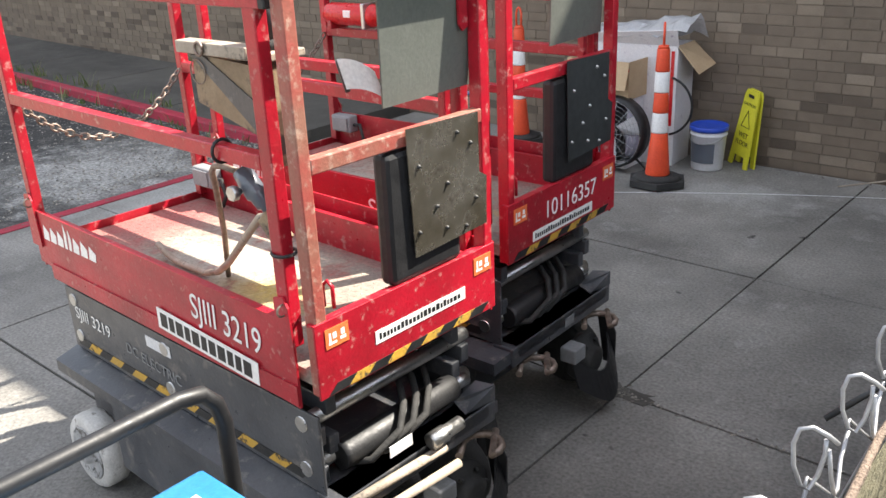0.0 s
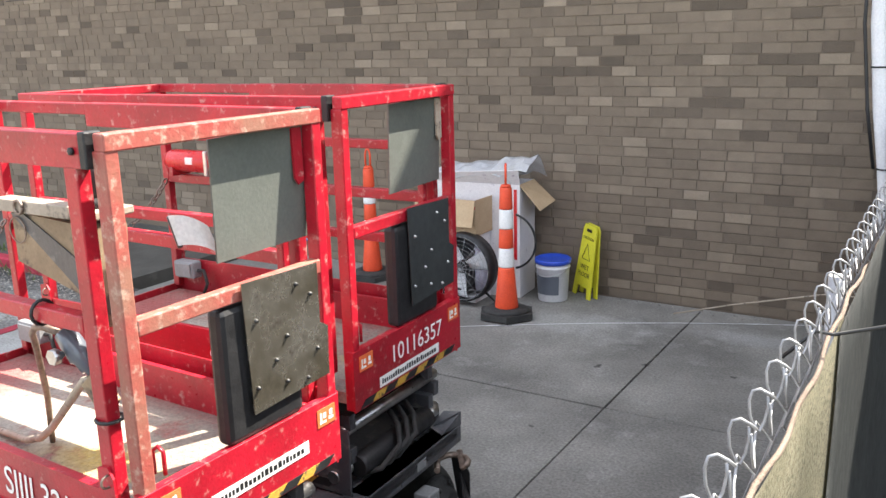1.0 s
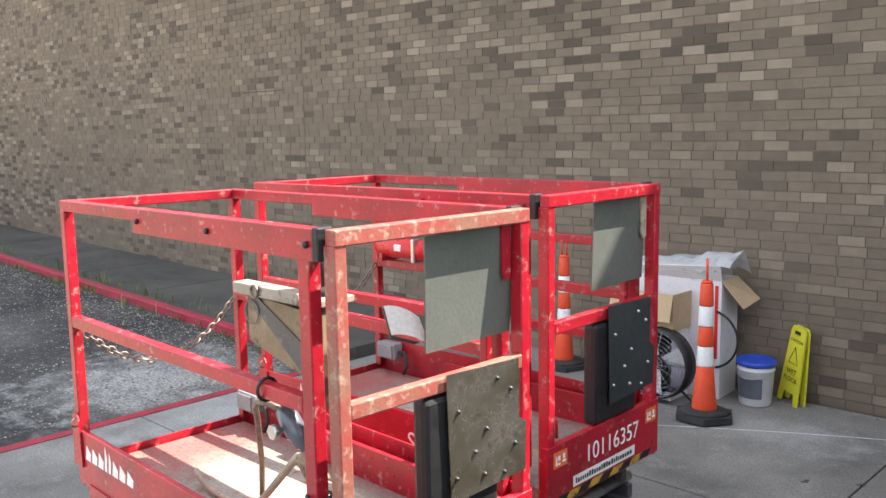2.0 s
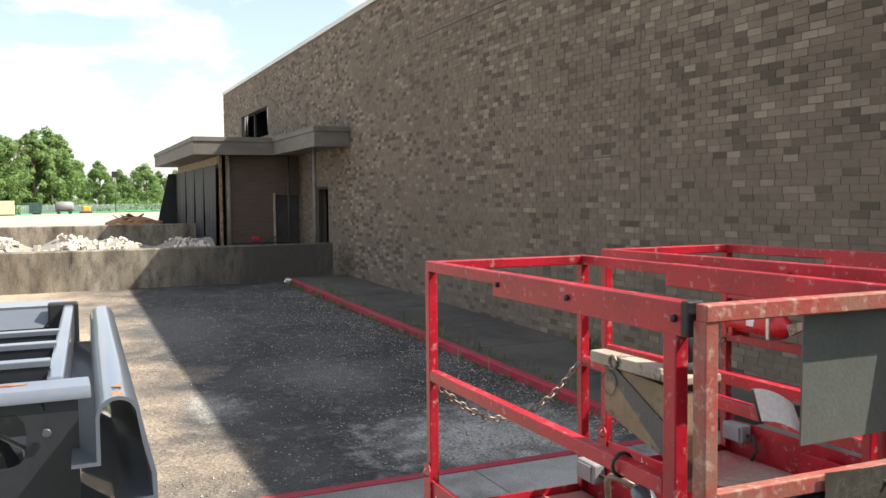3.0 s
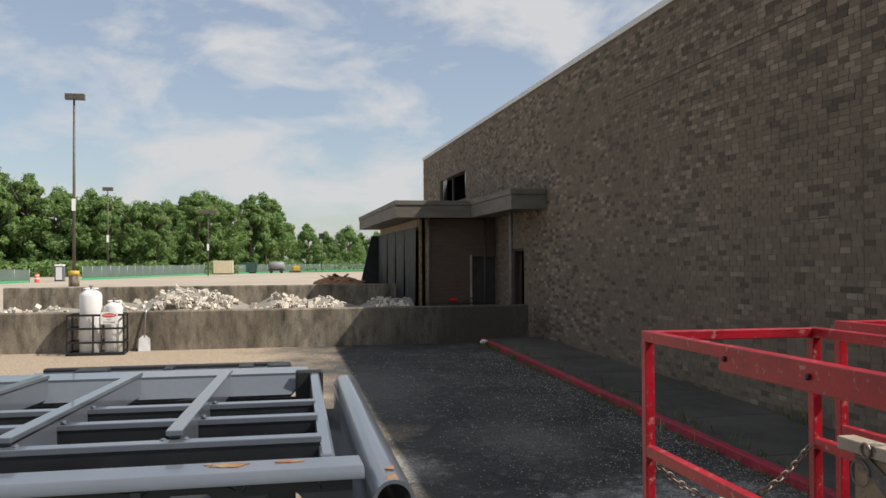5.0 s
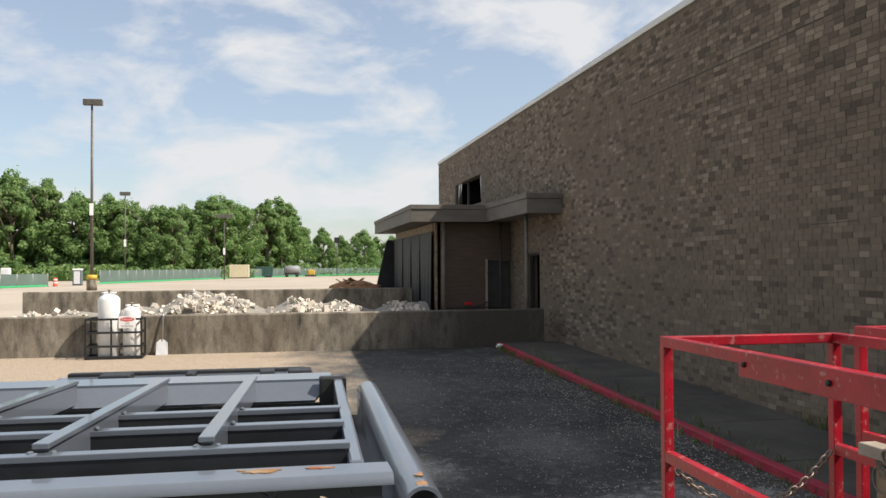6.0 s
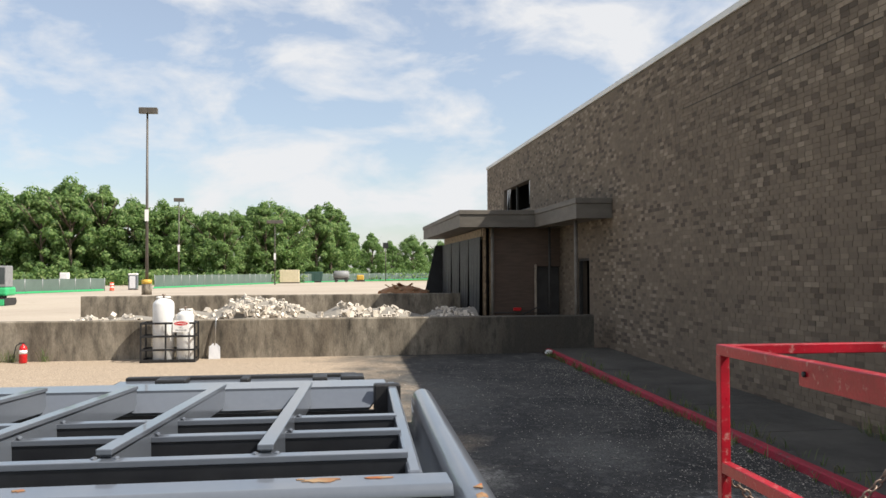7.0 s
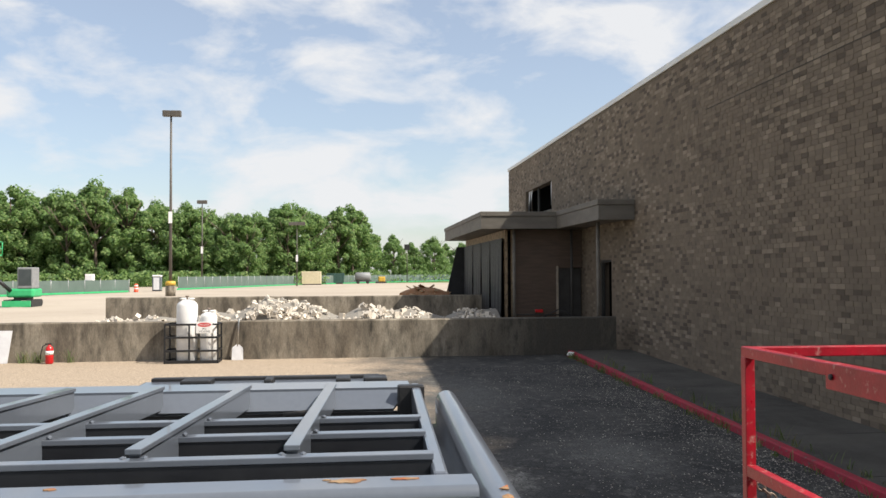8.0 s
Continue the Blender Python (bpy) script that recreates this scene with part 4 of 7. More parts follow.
    if near:
        lettering("SJIII 3219", 0.125, M_WHITE, toe[0], frame_to((-0.625, -0.003, ZB + 0.105), (1, 0, -0.06), (0, 0, 1)) @ Matrix.Diagonal((0.80, 1.0, 1.0, 1.0)))
        st = boxpart("number_strip", (-0.84, -0.28, -0.0088, -0.0066, ZB + 0.000, ZB + 0.078), M_WHITE, toe[0], "torn white strip with dark print")
        st.matrix_basis = Matrix.Translation((-0.84, 0, ZB)) @ Matrix.Rotation(radians(2.6), 4, "Y") @ Matrix.Translation((0.84, 0, -ZB))
        x = -0.82
        while x < -0.33:
            w = rr.choice((0.030, 0.036, 0.040))
            boxpart("print", (x, x + w, -0.0098, -0.0089, ZB + 0.012, ZB + 0.064), M_BLACK, st)
            x += w + 0.012
        # maker's mark as plain strokes
        bm = bmesh.new()
        x = -1.66
        for w, h in ((0.045, 0.06), (0.045, 0.06), (0.045, 0.06), (0.02, 0.10), (0.02, 0.085), (0.045, 0.06), (0.05, 0.06), (0.05, 0.055)):
            prism(bm, [(x, -0.0012, ZT - 0.12), (x + w, -0.0012, ZT - 0.122), (x + w + 0.008, -0.0012, ZT - 0.12 + h * 0.55), (x + 0.014, -0.0012, ZT - 0.12 + h)], (0, 0.001, 0))
            x += w + 0.014
        part("maker_mark", bm, M_WHITE, toe[0])
    else:
        lettering("10116357", 0.098, M_WHITE, endb, frame_to((0.0008, 0.24, ZB + 0.135), (0, 1, 0), (0, 0, 1)))
        lettering("SJ", 0.11, M_WHITE, toe[0], frame_to((-0.72, -0.0012, ZB + 0.085), (1, 0, -0.03), (0, 0, 1)))
        bm = bmesh.new()
        x = -1.62
        for w, h in ((0.045, 0.06), (0.045, 0.06), (0.045, 0.06), (0.02, 0.10), (0.02, 0.085), (0.045, 0.06)):
            prism(bm, [(x, -0.0012, ZT - 0.12), (x + w, -0.0012, ZT - 0.122), (x + w + 0.008, -0.0012, ZT - 0.12 + h * 0.55), (x + 0.014, -0.0012, ZT - 0.12 + h)], (0, 0.001, 0))
            x += w + 0.014
        part("maker_mark", bm, M_WHITE, toe[0])
    # guard rails
    r = 0.040
    worn = M_REDWORN if near else M_RED
    for y in (0.02, W - 0.02):
        rail("post", (-L + 0.02, y, ZT - 0.15), (-L + 0.02, y, ZR - 0.02), r, r, M_RED, g)
        rail("post", (-0.125, y, ZT - 0.10), (-0.125, y, ZR - 0.058), 0.050, r, M_RED, g)
        rail("post", (-0.028, y + (0.012 if y < 0.4 else -0.012), ZB + 0.02), (-0.028, y + (0.012 if y < 0.4 else -0.012), ZR - 0.02), 0.046, r, worn if y < 0.4 else M_RED, g)
        rail("top_rail", (-L + 0.002, y, ZR), (-1.10, y, ZR), r, 0.042, M_RED, g)
        rail("top_rail", (-1.10, y, ZR - 0.020), (-0.075, y, ZR - 0.020), 0.046, 0.085, M_RED, g)
        rail("mid_rail", (-L + 0.04, y, ZM), (-0.15, y, ZM), r, 0.044, M_RED, g)
        boxpart("rail_cap", (-0.076, -0.050, y - 0.025, y + 0.025, ZR - 0.062, ZR + 0.026), M_BLACK, g, "black plastic end cap", bev=0.004)
        for bx in (-0.10, -1.06, -0.60):
            bm = bmesh.new()
            sy = -0.024 if y < 0.4 else 0.024
            lathe(bm, [(0.010, 0), (0.010, math.copysign(0.007, sy)), (0.005, math.copysign(0.009, sy))], (bx, y + sy, ZR - 0.02), 6, "y")
            part("bolt", bm, M_BLACK, g)
        # foot brackets with locking rings
        for bx in (-L + 0.02, -0.125):
            bm = bmesh.new()
            sy = -1 if y < 0.4 else 1
            prism(bm, [(bx - 0.04, y + sy * 0.022, ZT - 0.16), (bx + 0.04, y + sy * 0.022, ZT - 0.16), (bx + 0.03, y + sy * 0.022, ZT + 0.03), (bx + 0.012, y + sy * 0.022, ZT + 0.06), (bx - 0.03, y + sy * 0.022, ZT + 0.05)], (0, sy * 0.007, 0))
            bk2 = part("foot_bracket", bm, M_RED, g)
            bm = bmesh.new()
            tube(bm, ring_pts((bx + 0.012, y + sy * 0.034, ZT + 0.022), 0.017, 14, "yz"), 0.0035, 6, caps=False)
            part("locking_ring", bm, M_CHAIN, bk2)
    rail("top_rail", (-0.022, 0.012, ZR), (-0.022, W - 0.012, ZR), r, 0.044, worn, g)
    rail("mid_rail", (-0.022, 0.05, ZM), (-0.022, W - 0.05, ZM), 0.036, 0.044, worn, g)
    rail("top_rail", (-L + 0.02, 0.04, ZR), (-L + 0.02, W - 0.04, ZR), r, 0.040, M_RED, g)
    if not near:
        rail("mid_rail", (-L + 0.04, W - 0.02, ZM + 0.22), (-0.15, W - 0.02, ZM + 0.22), 0.036, 0.040, M_RED, g)
        rail("mid_rail", (-L + 0.04, W - 0.02, ZM - 0.2), (-0.15, W - 0.02, ZM - 0.2), 0.036, 0.040, M_RED, g)
    rail("inner_post", (-0.13, W - 0.08, ZT), (-0.13, W - 0.08, ZR - 0.35), 0.03, 0.03, M_RED, g)
    # entry chain
    chain_part(sag((-L + 0.03, 0.05, ZM - 0.055), (-L + 0.03, W - 0.05, ZM - 0.01), 0.19), g)
    # boards hung on the end rails
    bm = bmesh.new()
    prism(bm, [(-0.050, 0.36, ZR - 0.03), (-0.050, 0.735, ZR - 0.02), (-0.070, 0.75, ZR - 0.37), (-0.070, 0.375, ZR - 0.375)], (0.006, 0, 0))
    part("hung_board", bm, M_OLIVE, g, "grey-green sheet hung from the top rail")
    bm = bmesh.new()
    box(bm, -0.062, -0.004, 0.31, 0.62, ZT + 0.0, ZM - 0.03, bev=0.018)
    case = part("document_case", bm, M_BLACK, g, "black plastic document case")
    bm = bmesh.new()
    pl = [(0.004, 0.385, ZM + 0.03), (0.004, 0.70, ZM + 0.02), (0.004, 0.70, ZM - 0.17), (0.004, 0.735, ZM - 0.19), (0.004, 0.73, ZT + 0.085), (0.004, 0.40, ZT + 0.07)]
    prism(bm, pl, (0.004, 0, 0))
    cover = part("cover_plate", bm, M_BRASS if near else M_NEARBLACK, g, "scratched brassy metal plate" if near else "dark metal plate with screws")
    for y, z in ((0.43, 1.50), (0.66, 1.52), (0.42, 1.30), (0.68, 1.34), (0.55, 1.42), (0.54, 1.28), (0.60, 1.565), (0.50, 1.36), (0.63, 1.26)):
        bm = bmesh.new()
        lathe(bm, [(0.007, 0.008), (0.007, 0.011), (0.0045, 0.012), (0.0045, 0.016), (0.002, 0.017)], (0, y, z), 8, "x")
        part("screw", bm, M_BLACK if near else M_STEEL, cover)
    tubepart("door_loop", [(-0.07, 0.10, ZT + 0.005), (-0.07, 0.10, ZT + 0.07), (-0.055, 0.105, ZT + 0.085), (-0.04, 0.11, ZT + 0.07), (-0.04, 0.11, ZT + 0.005)], 0.006, M_RED, g)
    bm = bmesh.new()
    prism(bm, [(-0.046, W - 0.105, ZR - 0.03), (-0.046, W - 0.065, ZR - 0.03), (-0.046, W - 0.062, ZR - 0.19), (-0.046, W - 0.085, ZR - 0.20), (-0.046, W - 0.10, ZR - 0.18)], (0.008, 0, 0))
    part("latch_plate", bm, M_RED if near else M_PALEWOOD, g)
    # socket box on the inner face of the far side board
    sb = boxpart("socket_box", (-L + 0.05, -L + 0.19, W - 0.075, W - 0.010, ZD + 0.08, ZD + 0.17), M_BOXGREY, g, "grey socket box", bev=0.01)
    boxpart("cover", (-L + 0.065, -L + 0.175, W - 0.083, W - 0.0755, ZD + 0.09, ZD + 0.16), M_BOXGREY, sb, bev=0.003)
    tubepart("cable", [(-L + 0.19, W - 0.04, ZD + 0.12), (-L + 0.24, W - 0.05, ZD + 0.13), (-L + 0.26, W - 0.05, ZD + 0.06), (-L + 0.24, W - 0.06, ZD + 0.01)], 0.009, M_RUBBER, g)
    return g


lift_near = scissor_lift((-0.02, 1.385, 0.0), True, -1.3)
lift_far = scissor_lift((-0.155, 2.44, 0.012), False, 1.2)

# control box of the near lift, hung inside its rail
cb = thing("control_box", (-0.32, 1.52, 1.60), "tan dented platform control box with joystick on a pale bracket", "control box")
bm = bmesh.new()
prism(bm, [(-0.20, -0.06, 0.10), (0.12, -0.06, 0.02), (0.12, -0.06, -0.05), (0.14, -0.06, 0.22), (-0.20, -0.06, 0.24)], (0, 0.10, 0))
part("body", bm, M_TAN, cb)
# dark sheet drawn in place of the triangular shadow on the body
bm = bmesh.new()
prism(bm, [(-0.20, -0.065, 0.235), (0.10, -0.065, 0.02), (0.13, -0.065, 0.02), (0.13, -0.065, 0.10), (-0.14, -0.065, 0.235)], (0, 0.004, 0))
part("painted_shadow", bm, M_CHASSIS, cb)
bm = bmesh.new()
box(bm, -0.24, 0.08, -0.085, -0.03, 0.242, 0.276, bev=0.004)
part("bracket", bm, M_PALEWOOD, cb, "pale worn bracket")
bm = bmesh.new()
box(bm, -0.02, 0.15, -0.08, 0.06, 0.240, 0.262, bev=0.004)
part("top_plate", bm, M_PALEWOOD, cb)
tubepart("joystick", [(0.08, 0.0, 0.26), (0.085, 0.0, 0.32), (0.08, -0.005, 0.40)], 0.022, M_BLACK, cb, seg=12, r2=0.030)
bm = bmesh.new()
lathe(bm, [(0.045, 0.0), (0.035, 0.02), (0.022, 0.03)], (0.08, 0, 0.262), 16)
part("boot", bm, M_RUBBER, cb)
boxpart("guard", (0.035, 0.06, -0.03, 0.035, 0.30, 0.43), M_PALEWOOD, cb, bev=0.006)
tubepart("ring", ring_pts((-0.12, -0.09, 0.26), 0.018, 14, "xz"), 0.004, M_CHAIN, cb)
tubepart("loop", ring_pts((-0.17, -0.068, 0.19), 0.035, 18, "xz"), 0.002, M_CHAIN, cb)
# papers and cutters tucked beside it
paper = thing("paper_pouch", (-0.14, 1.66, 1.66), "curled white paper pouch with a pale green edge", "paper")
bm = bmesh.new()
n = 8
rows_v = []
for i in range(n + 1):
    a = i / n
    rows_v.append([bm.verts.new((0.02 * a, 0.12 * a, 0.16 - 0.05 * a * a)), bm.verts.new((0.03 + 0.02 * a, 0.13 * a, 0.08 - 0.05 * a * a))])
for a, b in zip(rows_v, rows_v[1:]):
    bm.faces.new((a[0], a[1], b[1], b[0]))
bmesh.ops.solidify(bm, geom=bm.faces[:], thickness=0.003)
part("sheet", bm, M_WHITE, paper)
tubepart("tool_handle", [(-0.02, 0.05, 0.06), (-0.03, 0.03, 0.15)], 0.008, M_CHASSIS, paper)

# extension lock, hose and bent bar on the near lift
lock = thing("deck_lock", (0, 0, 0), "grey deck pump with a bent steel bar and a curved hose", "deck lock")
bm = bmesh.new()
lathe(bm, [(0.030, -0.10), (0.040, -0.095), (0.044, -0.05), (0.044, 0.02), (0.034, 0.03), (0.030, 0.075), (0.018, 0.08), (0.018, 0.12)], (0, 0, 0), 16, "x")
o = part("lock_barrel", bm, M_FRAME, lock)
o.matrix_basis = pose(-0.31, 1.46, 1.47, 0, 46, 0) @ Matrix.Scale(0.72, 4)
bm = bmesh.new()
lathe(bm, [(0.022, 0.0), (0.022, 0.02), (0.010, 0.024), (0.010, 0.035)], (0, 0, 0), 6, "y")
o = part("lock_nut", bm, M_STEEL, lock)
o.location = (-0.325, 1.39, 1.475)
bm = bmesh.new()
box(bm, -0.05, 0.05, -0.022, 0.022, -0.028, 0.028, bev=0.006)
o = part("lock_foot", bm, M_TAN, lock)
o.matrix_basis = pose(-0.225, 1.455, 1.375, 0, 46, 0)
tubepart("bent_bar", [(-0.85, 1.69, 0.99), (-0.70, 1.60, 1.22), (-0.56, 1.50, 1.43), (-0.53, 1.475, 1.485), (-0.505, 1.47, 1.508), (-0.46, 1.465, 1.517), (-0.38, 1.46, 1.515)], 0.010, M_CHAIN, lock)
tubepart("hose", [(-0.235, 1.46, 1.41), (-0.315, 1.47, 1.385), (-0.42, 1.50, 1.305), (-0.52, 1.525, 1.225), (-0.62, 1.55, 1.145), (-0.75, 1.59, 1.065), (-0.88, 1.62, 1.015), (-1.0, 1.635, 1.003), (-1.10, 1.635, 1.006), (-1.18, 1.645, 1.018), (-1.24, 1.655, 1.035)], 0.012, M_PALEWOOD, lock)
tubepart("side_bar", [(-1.16, 1.475, 1.045), (-0.24, 1.455, 1.045)], 0.030, M_RED, lock, "red side tube")
tubepart("tie", ring_pts((-0.37, 1.413, 1.588), 0.033, 14, "yz"), 0.005, M_BLACK, lock)
tubepart("black_sleeve", [(-0.185, 1.43, 1.12), (-0.19, 1.425, 1.32)], 0.016, M_BLACK, lock)
tubepart("tie", ring_pts((-0.145, 1.413, 1.335), 0.034, 14, "xy"), 0.005, M_BLACK, lock)

# extinguisher lying on the far lift's rail, wires below it
fx = thing("fire_extinguisher", (-1.62, 3.14, 1.70), "red fire extinguisher lying along the lift's rail", "fire extinguisher")
bm = bmesh.new()
lathe(bm, [(0.02, -0.20), (0.048, -0.19), (0.055, -0.16), (0.055, 0.14), (0.045, 0.17), (0.018, 0.19), (0.018, 0.22)], (0, 0, 0), 24, "x")
part("cylinder", bm, M_FIRE, fx)
bm = bmesh.new()
prism(bm, [(0.19, -0.02, 0.02), (0.34, -0.015, 0.06), (0.34, -0.015, 0.04), (0.21, -0.02, -0.03)], (0, 0.03, 0))
part("lever", bm, M_PALEWOOD, fx)
boxpart("label_band", (-0.03, 0.02, -0.058, -0.045, -0.01, 0.025), M_WHITE, fx, bev=0.004)
boxpart("clamp", (0.10, 0.125, -0.062, 0.062, -0.062, 0.062), M_STEEL, fx, bev=0.006)
boxpart("cradle", (-0.16, -0.13, -0.05, 0.07, -0.075, -0.03), M_RED, fx, bev=0.004)
wires = thing("loose_wires", (-1.05, 3.05, 1.40), "bundle of loose pale cables lying over the rail", "cables")
for k in range(6):
    tubepart("cable", [(-0.25 + 0.02 * k, 0.0, 0.0 + 0.008 * k), (-0.1, 0.03 * math.sin(k), 0.05 + 0.01 * k), (0.02 + 0.02 * k, 0.05, 0.02), (0.16, 0.02 * k - 0.04, -0.01), (0.26, 0.03, 0.0)], 0.006, M_GALV if k % 2 else M_CYAN, wires, seg=6)

# ---- painted steel frame beside the camera ----
gf = thing("steel_frame", (0, 0, 0), "grey-blue painted steel frame of welded ribs with rust spots", "steel frame")
TZ = 2.125
bm = bmesh.new()
front = [(0.497, TZ - 0.015), (0.497, TZ - 0.006), (0.503, TZ)] + [(0.552 + 0.012 * math.sin(radians(a)), TZ - 0.012 + 0.012 * math.cos(radians(a))) for a in range(0, 91, 9)] + [(0.557, TZ - 0.014), (0.548, TZ - 0.008)]
prism(bm, [(x, -2.2, z) for x, z in front], (0, 2.233, 0))
fb = part("front_beam", bm, M_FRAME, gf, "rounded front beam")
rr = random.Random(15)
for cy, cx, ry, rx in ((-0.112, 0.522, 0.022, 0.010), (-0.048, 0.519, 0.018, 0.005), (-0.435, 0.520, 0.008, 0.005), (-0.135, 0.515, 0.005, 0.003)):
    bm = bmesh.new()
    prism(bm, [(cx + rx * math.sin(a) * rr.uniform(0.6, 1.15), cy + ry * math.cos(a) * rr.uniform(0.7, 1.1), TZ + 0.0002) for a in [2 * math.pi * k / 18 for k in range(18)]], (0, 0, 0.0007))
    part("rust_patch", bm, M_RUST, fb, "flaking rust patch")
# punched front plate
HOLES = [(-0.055, 0.024, 0.030), (-0.152, 0.030, 0.034), (-0.262, 0.034, 0.034), (-0.380, 0.034, 0.034), (-0.498, 0.034, 0.034), (-0.616, 0.034, 0.034)]
bm = bmesh.new()
zc, zb, zt = 2.074, 1.93, TZ - 0.0135
edge = 0.02
for cy, ry, rz in HOLES:
    y0, y1 = cy - ry - 0.018, cy + ry + 0.018
    ov, re = [], []
    for k in range(32):
        a = 2 * math.pi * k / 32
        c, s_ = math.cos(a), math.sin(a)
        ov.append(bm.verts.new((0.559, cy + ry * math.copysign(abs(c) ** 0.75, c), zc + rz * math.copysign(abs(s_) ** 0.75, s_))))
        f = min((ry + 0.018) / max(1e-6, abs(c)), (zt - zc if s_ > 0 else zc - zb) / max(1e-6, abs(s_)))
        re.append(bm.verts.new((0.559, cy + c * f, zc + s_ * f)))
    for k in range(32):
        bm.faces.new((ov[k], ov[(k + 1) % 32], re[(k + 1) % 32], re[k]))
    if edge > y1:
        vs = [bm.verts.new((0.559, y, z)) for y, z in ((y1, zb), (edge, zb), (edge, zt), (y1, zt))]
        bm.faces.new(vs)
    edge = y0
vs = [bm.verts.new((0.559, y, z)) for y, z in ((-2.2, zb), (edge, zb), (edge, zt), (-2.2, zt))]
bm.faces.new(vs)
bmesh.ops.remove_doubles(bm, verts=bm.verts[:], dist=0.0005)
bmesh.ops.recalc_face_normals(bm, faces=bm.faces[:])
bm.normal_update()
bmesh.ops.solidify(bm, geom=bm.faces[:], thickness=0.006)
part("front_plate", bm, M_FRAMESHADE, gf, "dark punched front plate with oval holes")
bm = bmesh.new()
lathe(bm, [(0.006, 0.0), (0.006, 0.003), (0.004, 0.004)], (0.5645, -0.101, 2.088), 14, "x")
part("weld_plug", bm, M_BOXGREY, gf)
bm = bmesh.new()
lathe(bm, [(0.005, 0.0), (0.005, 0.002), (0.004, 0.003)], (0.5645, -0.012, 2.080), 14, "x")
part("weld_plug", bm, M_CHASSIS, gf)
# side rail with its outer rolled profile, open at the end
rail("side_rail", (0.49, -0.002, TZ - 0.055), (-0.34, 0.030, TZ - 0.055), 0.019, 0.11, M_FRAME, gf)
bm = bmesh.new()
outer = [(0.064 - 0.022 * math.cos(radians(a)), -0.022 + 0.022 * math.sin(radians(a))) for a in range(0, 181, 15)]
inner = [(0.064 - 0.018 * math.cos(radians(a)), -0.022 + 0.018 * math.sin(radians(a))) for a in range(180, -1, -15)]
half = [(0.018, -0.066), (0.042, -0.066)] + outer + [(0.092, -0.050), (0.100, -0.085), (0.102, -0.165), (0.092, -0.170), (0.092, -0.115), (0.074, -0.115), (0.074, -0.150), (0.024, -0.156), (0.024, -0.150), (0.068, -0.144), (0.068, -0.110), (0.096, -0.108), (0.095, -0.085), (0.087, -0.052)] + inner + [(0.046, -0.070), (0.018, -0.070)]
prism(bm, [(0.625, y - 0.008, TZ + z) for y, z in half], (-0.845, 0.028, 0))
for f in bm.faces:
    f.smooth = len(f.verts) == 4
re_ = part("rolled_edge", bm, M_FRAME, gf, "rolled outer edge, cut open at its end")
for e in re_.data.edges:
    a, b = (re_.data.vertices[i].co for i in e.vertices)
    if abs(a.x - b.x) < 0.1:
        e.use_edge_sharp = True
bm = bmesh.new()
prism(bm, [(0.620, 0.050, TZ - 0.001), (0.620, 0.062, TZ - 0.001), (0.617, 0.057, TZ + 0.0006)], (-0.012, 0, 0.0012))
prism(bm, [(0.58, 0.052, TZ + 0.0003), (0.585, 0.062, TZ + 0.0003), (0.565, 0.064, TZ + 0.0003)], (0, 0, 0.001))
part("rust_patch", bm, M_RUST, gf, "orange rust patch")
boxpart("valley_plate", (-0.34, 0.43, 0.010, 0.036, TZ - 0.078, TZ - 0.074), M_FRAMESHADE, gf)
# cross ribs
for x, zt in ((0.43, TZ + 0.012), (0.235, TZ + 0.004), (0.085, TZ + 0.001)):
    rib = rail("cross_rib", (x, -2.2, zt - 0.004), (x, 0.011 - 0.0386 * x, zt - 0.004), 0.022, 0.008, M_FRAME, gf, bev=0.001)
    rail("web", (x, -2.2, zt - 0.036), (x, 0.010 - 0.0386 * x, zt - 0.036), 0.018, 0.055, M_FRAMESHADE, rib, bev=0.001)
for k in range(9):
    a = (0.425, -0.18 - 0.19 * k, TZ + 0.020)
    b = (-0.29, -0.145 - 0.172 * k, TZ + 0.006)
    rib = rail("long_rib", a, b, 0.020, 0.007, M_FRAME, gf, bev=0.0012)
    rail("web", (a[0] - 0.012, a[1], a[2] - 0.024), (b[0], b[1], b[2] - 0.024), 0.014, 0.040, M_FRAME, rib, bev=0.001)
    for x, f in ((0.418, 0.02), (0.235, 0.27), (0.085, 0.48)):
        y = -0.18 - 0.19 * k + f * (0.035 + 0.018 * k)
        for side in (-0.013, 0.013):
            bm = bmesh.new()
            bmesh.ops.create_icosphere(bm, subdivisions=1, radius=0.005, matrix=Matrix.Translation((x + 0.004, y + side, TZ + 0.012 - 0.02 * f)) @ Matrix.Diagonal((1.3, 1, 0.7, 1)))
            part("weld_bead", bm, M_FRAME, gf)
bm = bmesh.new()
prism(bm, [(-0.318, -2.2, TZ - 0.005), (-0.318, 0.02, TZ - 0.005), (-0.270, -0.02, TZ - 0.042), (-0.270, -2.2, TZ - 0.042)], (-0.008, 0, -0.006))
part("rear_plate", bm, M_FRAME, gf)
# black strip added below the rear plate in place of the shade there
boxpart("rear_dark_filler", (-0.286, -0.276, -2.2, 0.0, TZ - 0.16, TZ - 0.0485), M_BLACK, gf)
boxpart("rear_flange", (-0.42, -0.313, -2.2, 0.02, TZ - 0.013, TZ - 0.004), M_FRAME, gf)
tubepart("hose", [(0.50, -0.085, 2.02), (0.49, -0.06, 2.06), (0.48, -0.045, 2.02), (0.48, -0.05, 1.95)], 0.010, M_RUBBER, gf)
tubepart("wire", [(0.52, -0.09, 2.085), (0.51, -0.06, 2.07), (0.50, -0.035, 2.05), (0.50, -0.03, 2.0)], 0.003, M_STEEL, gf)
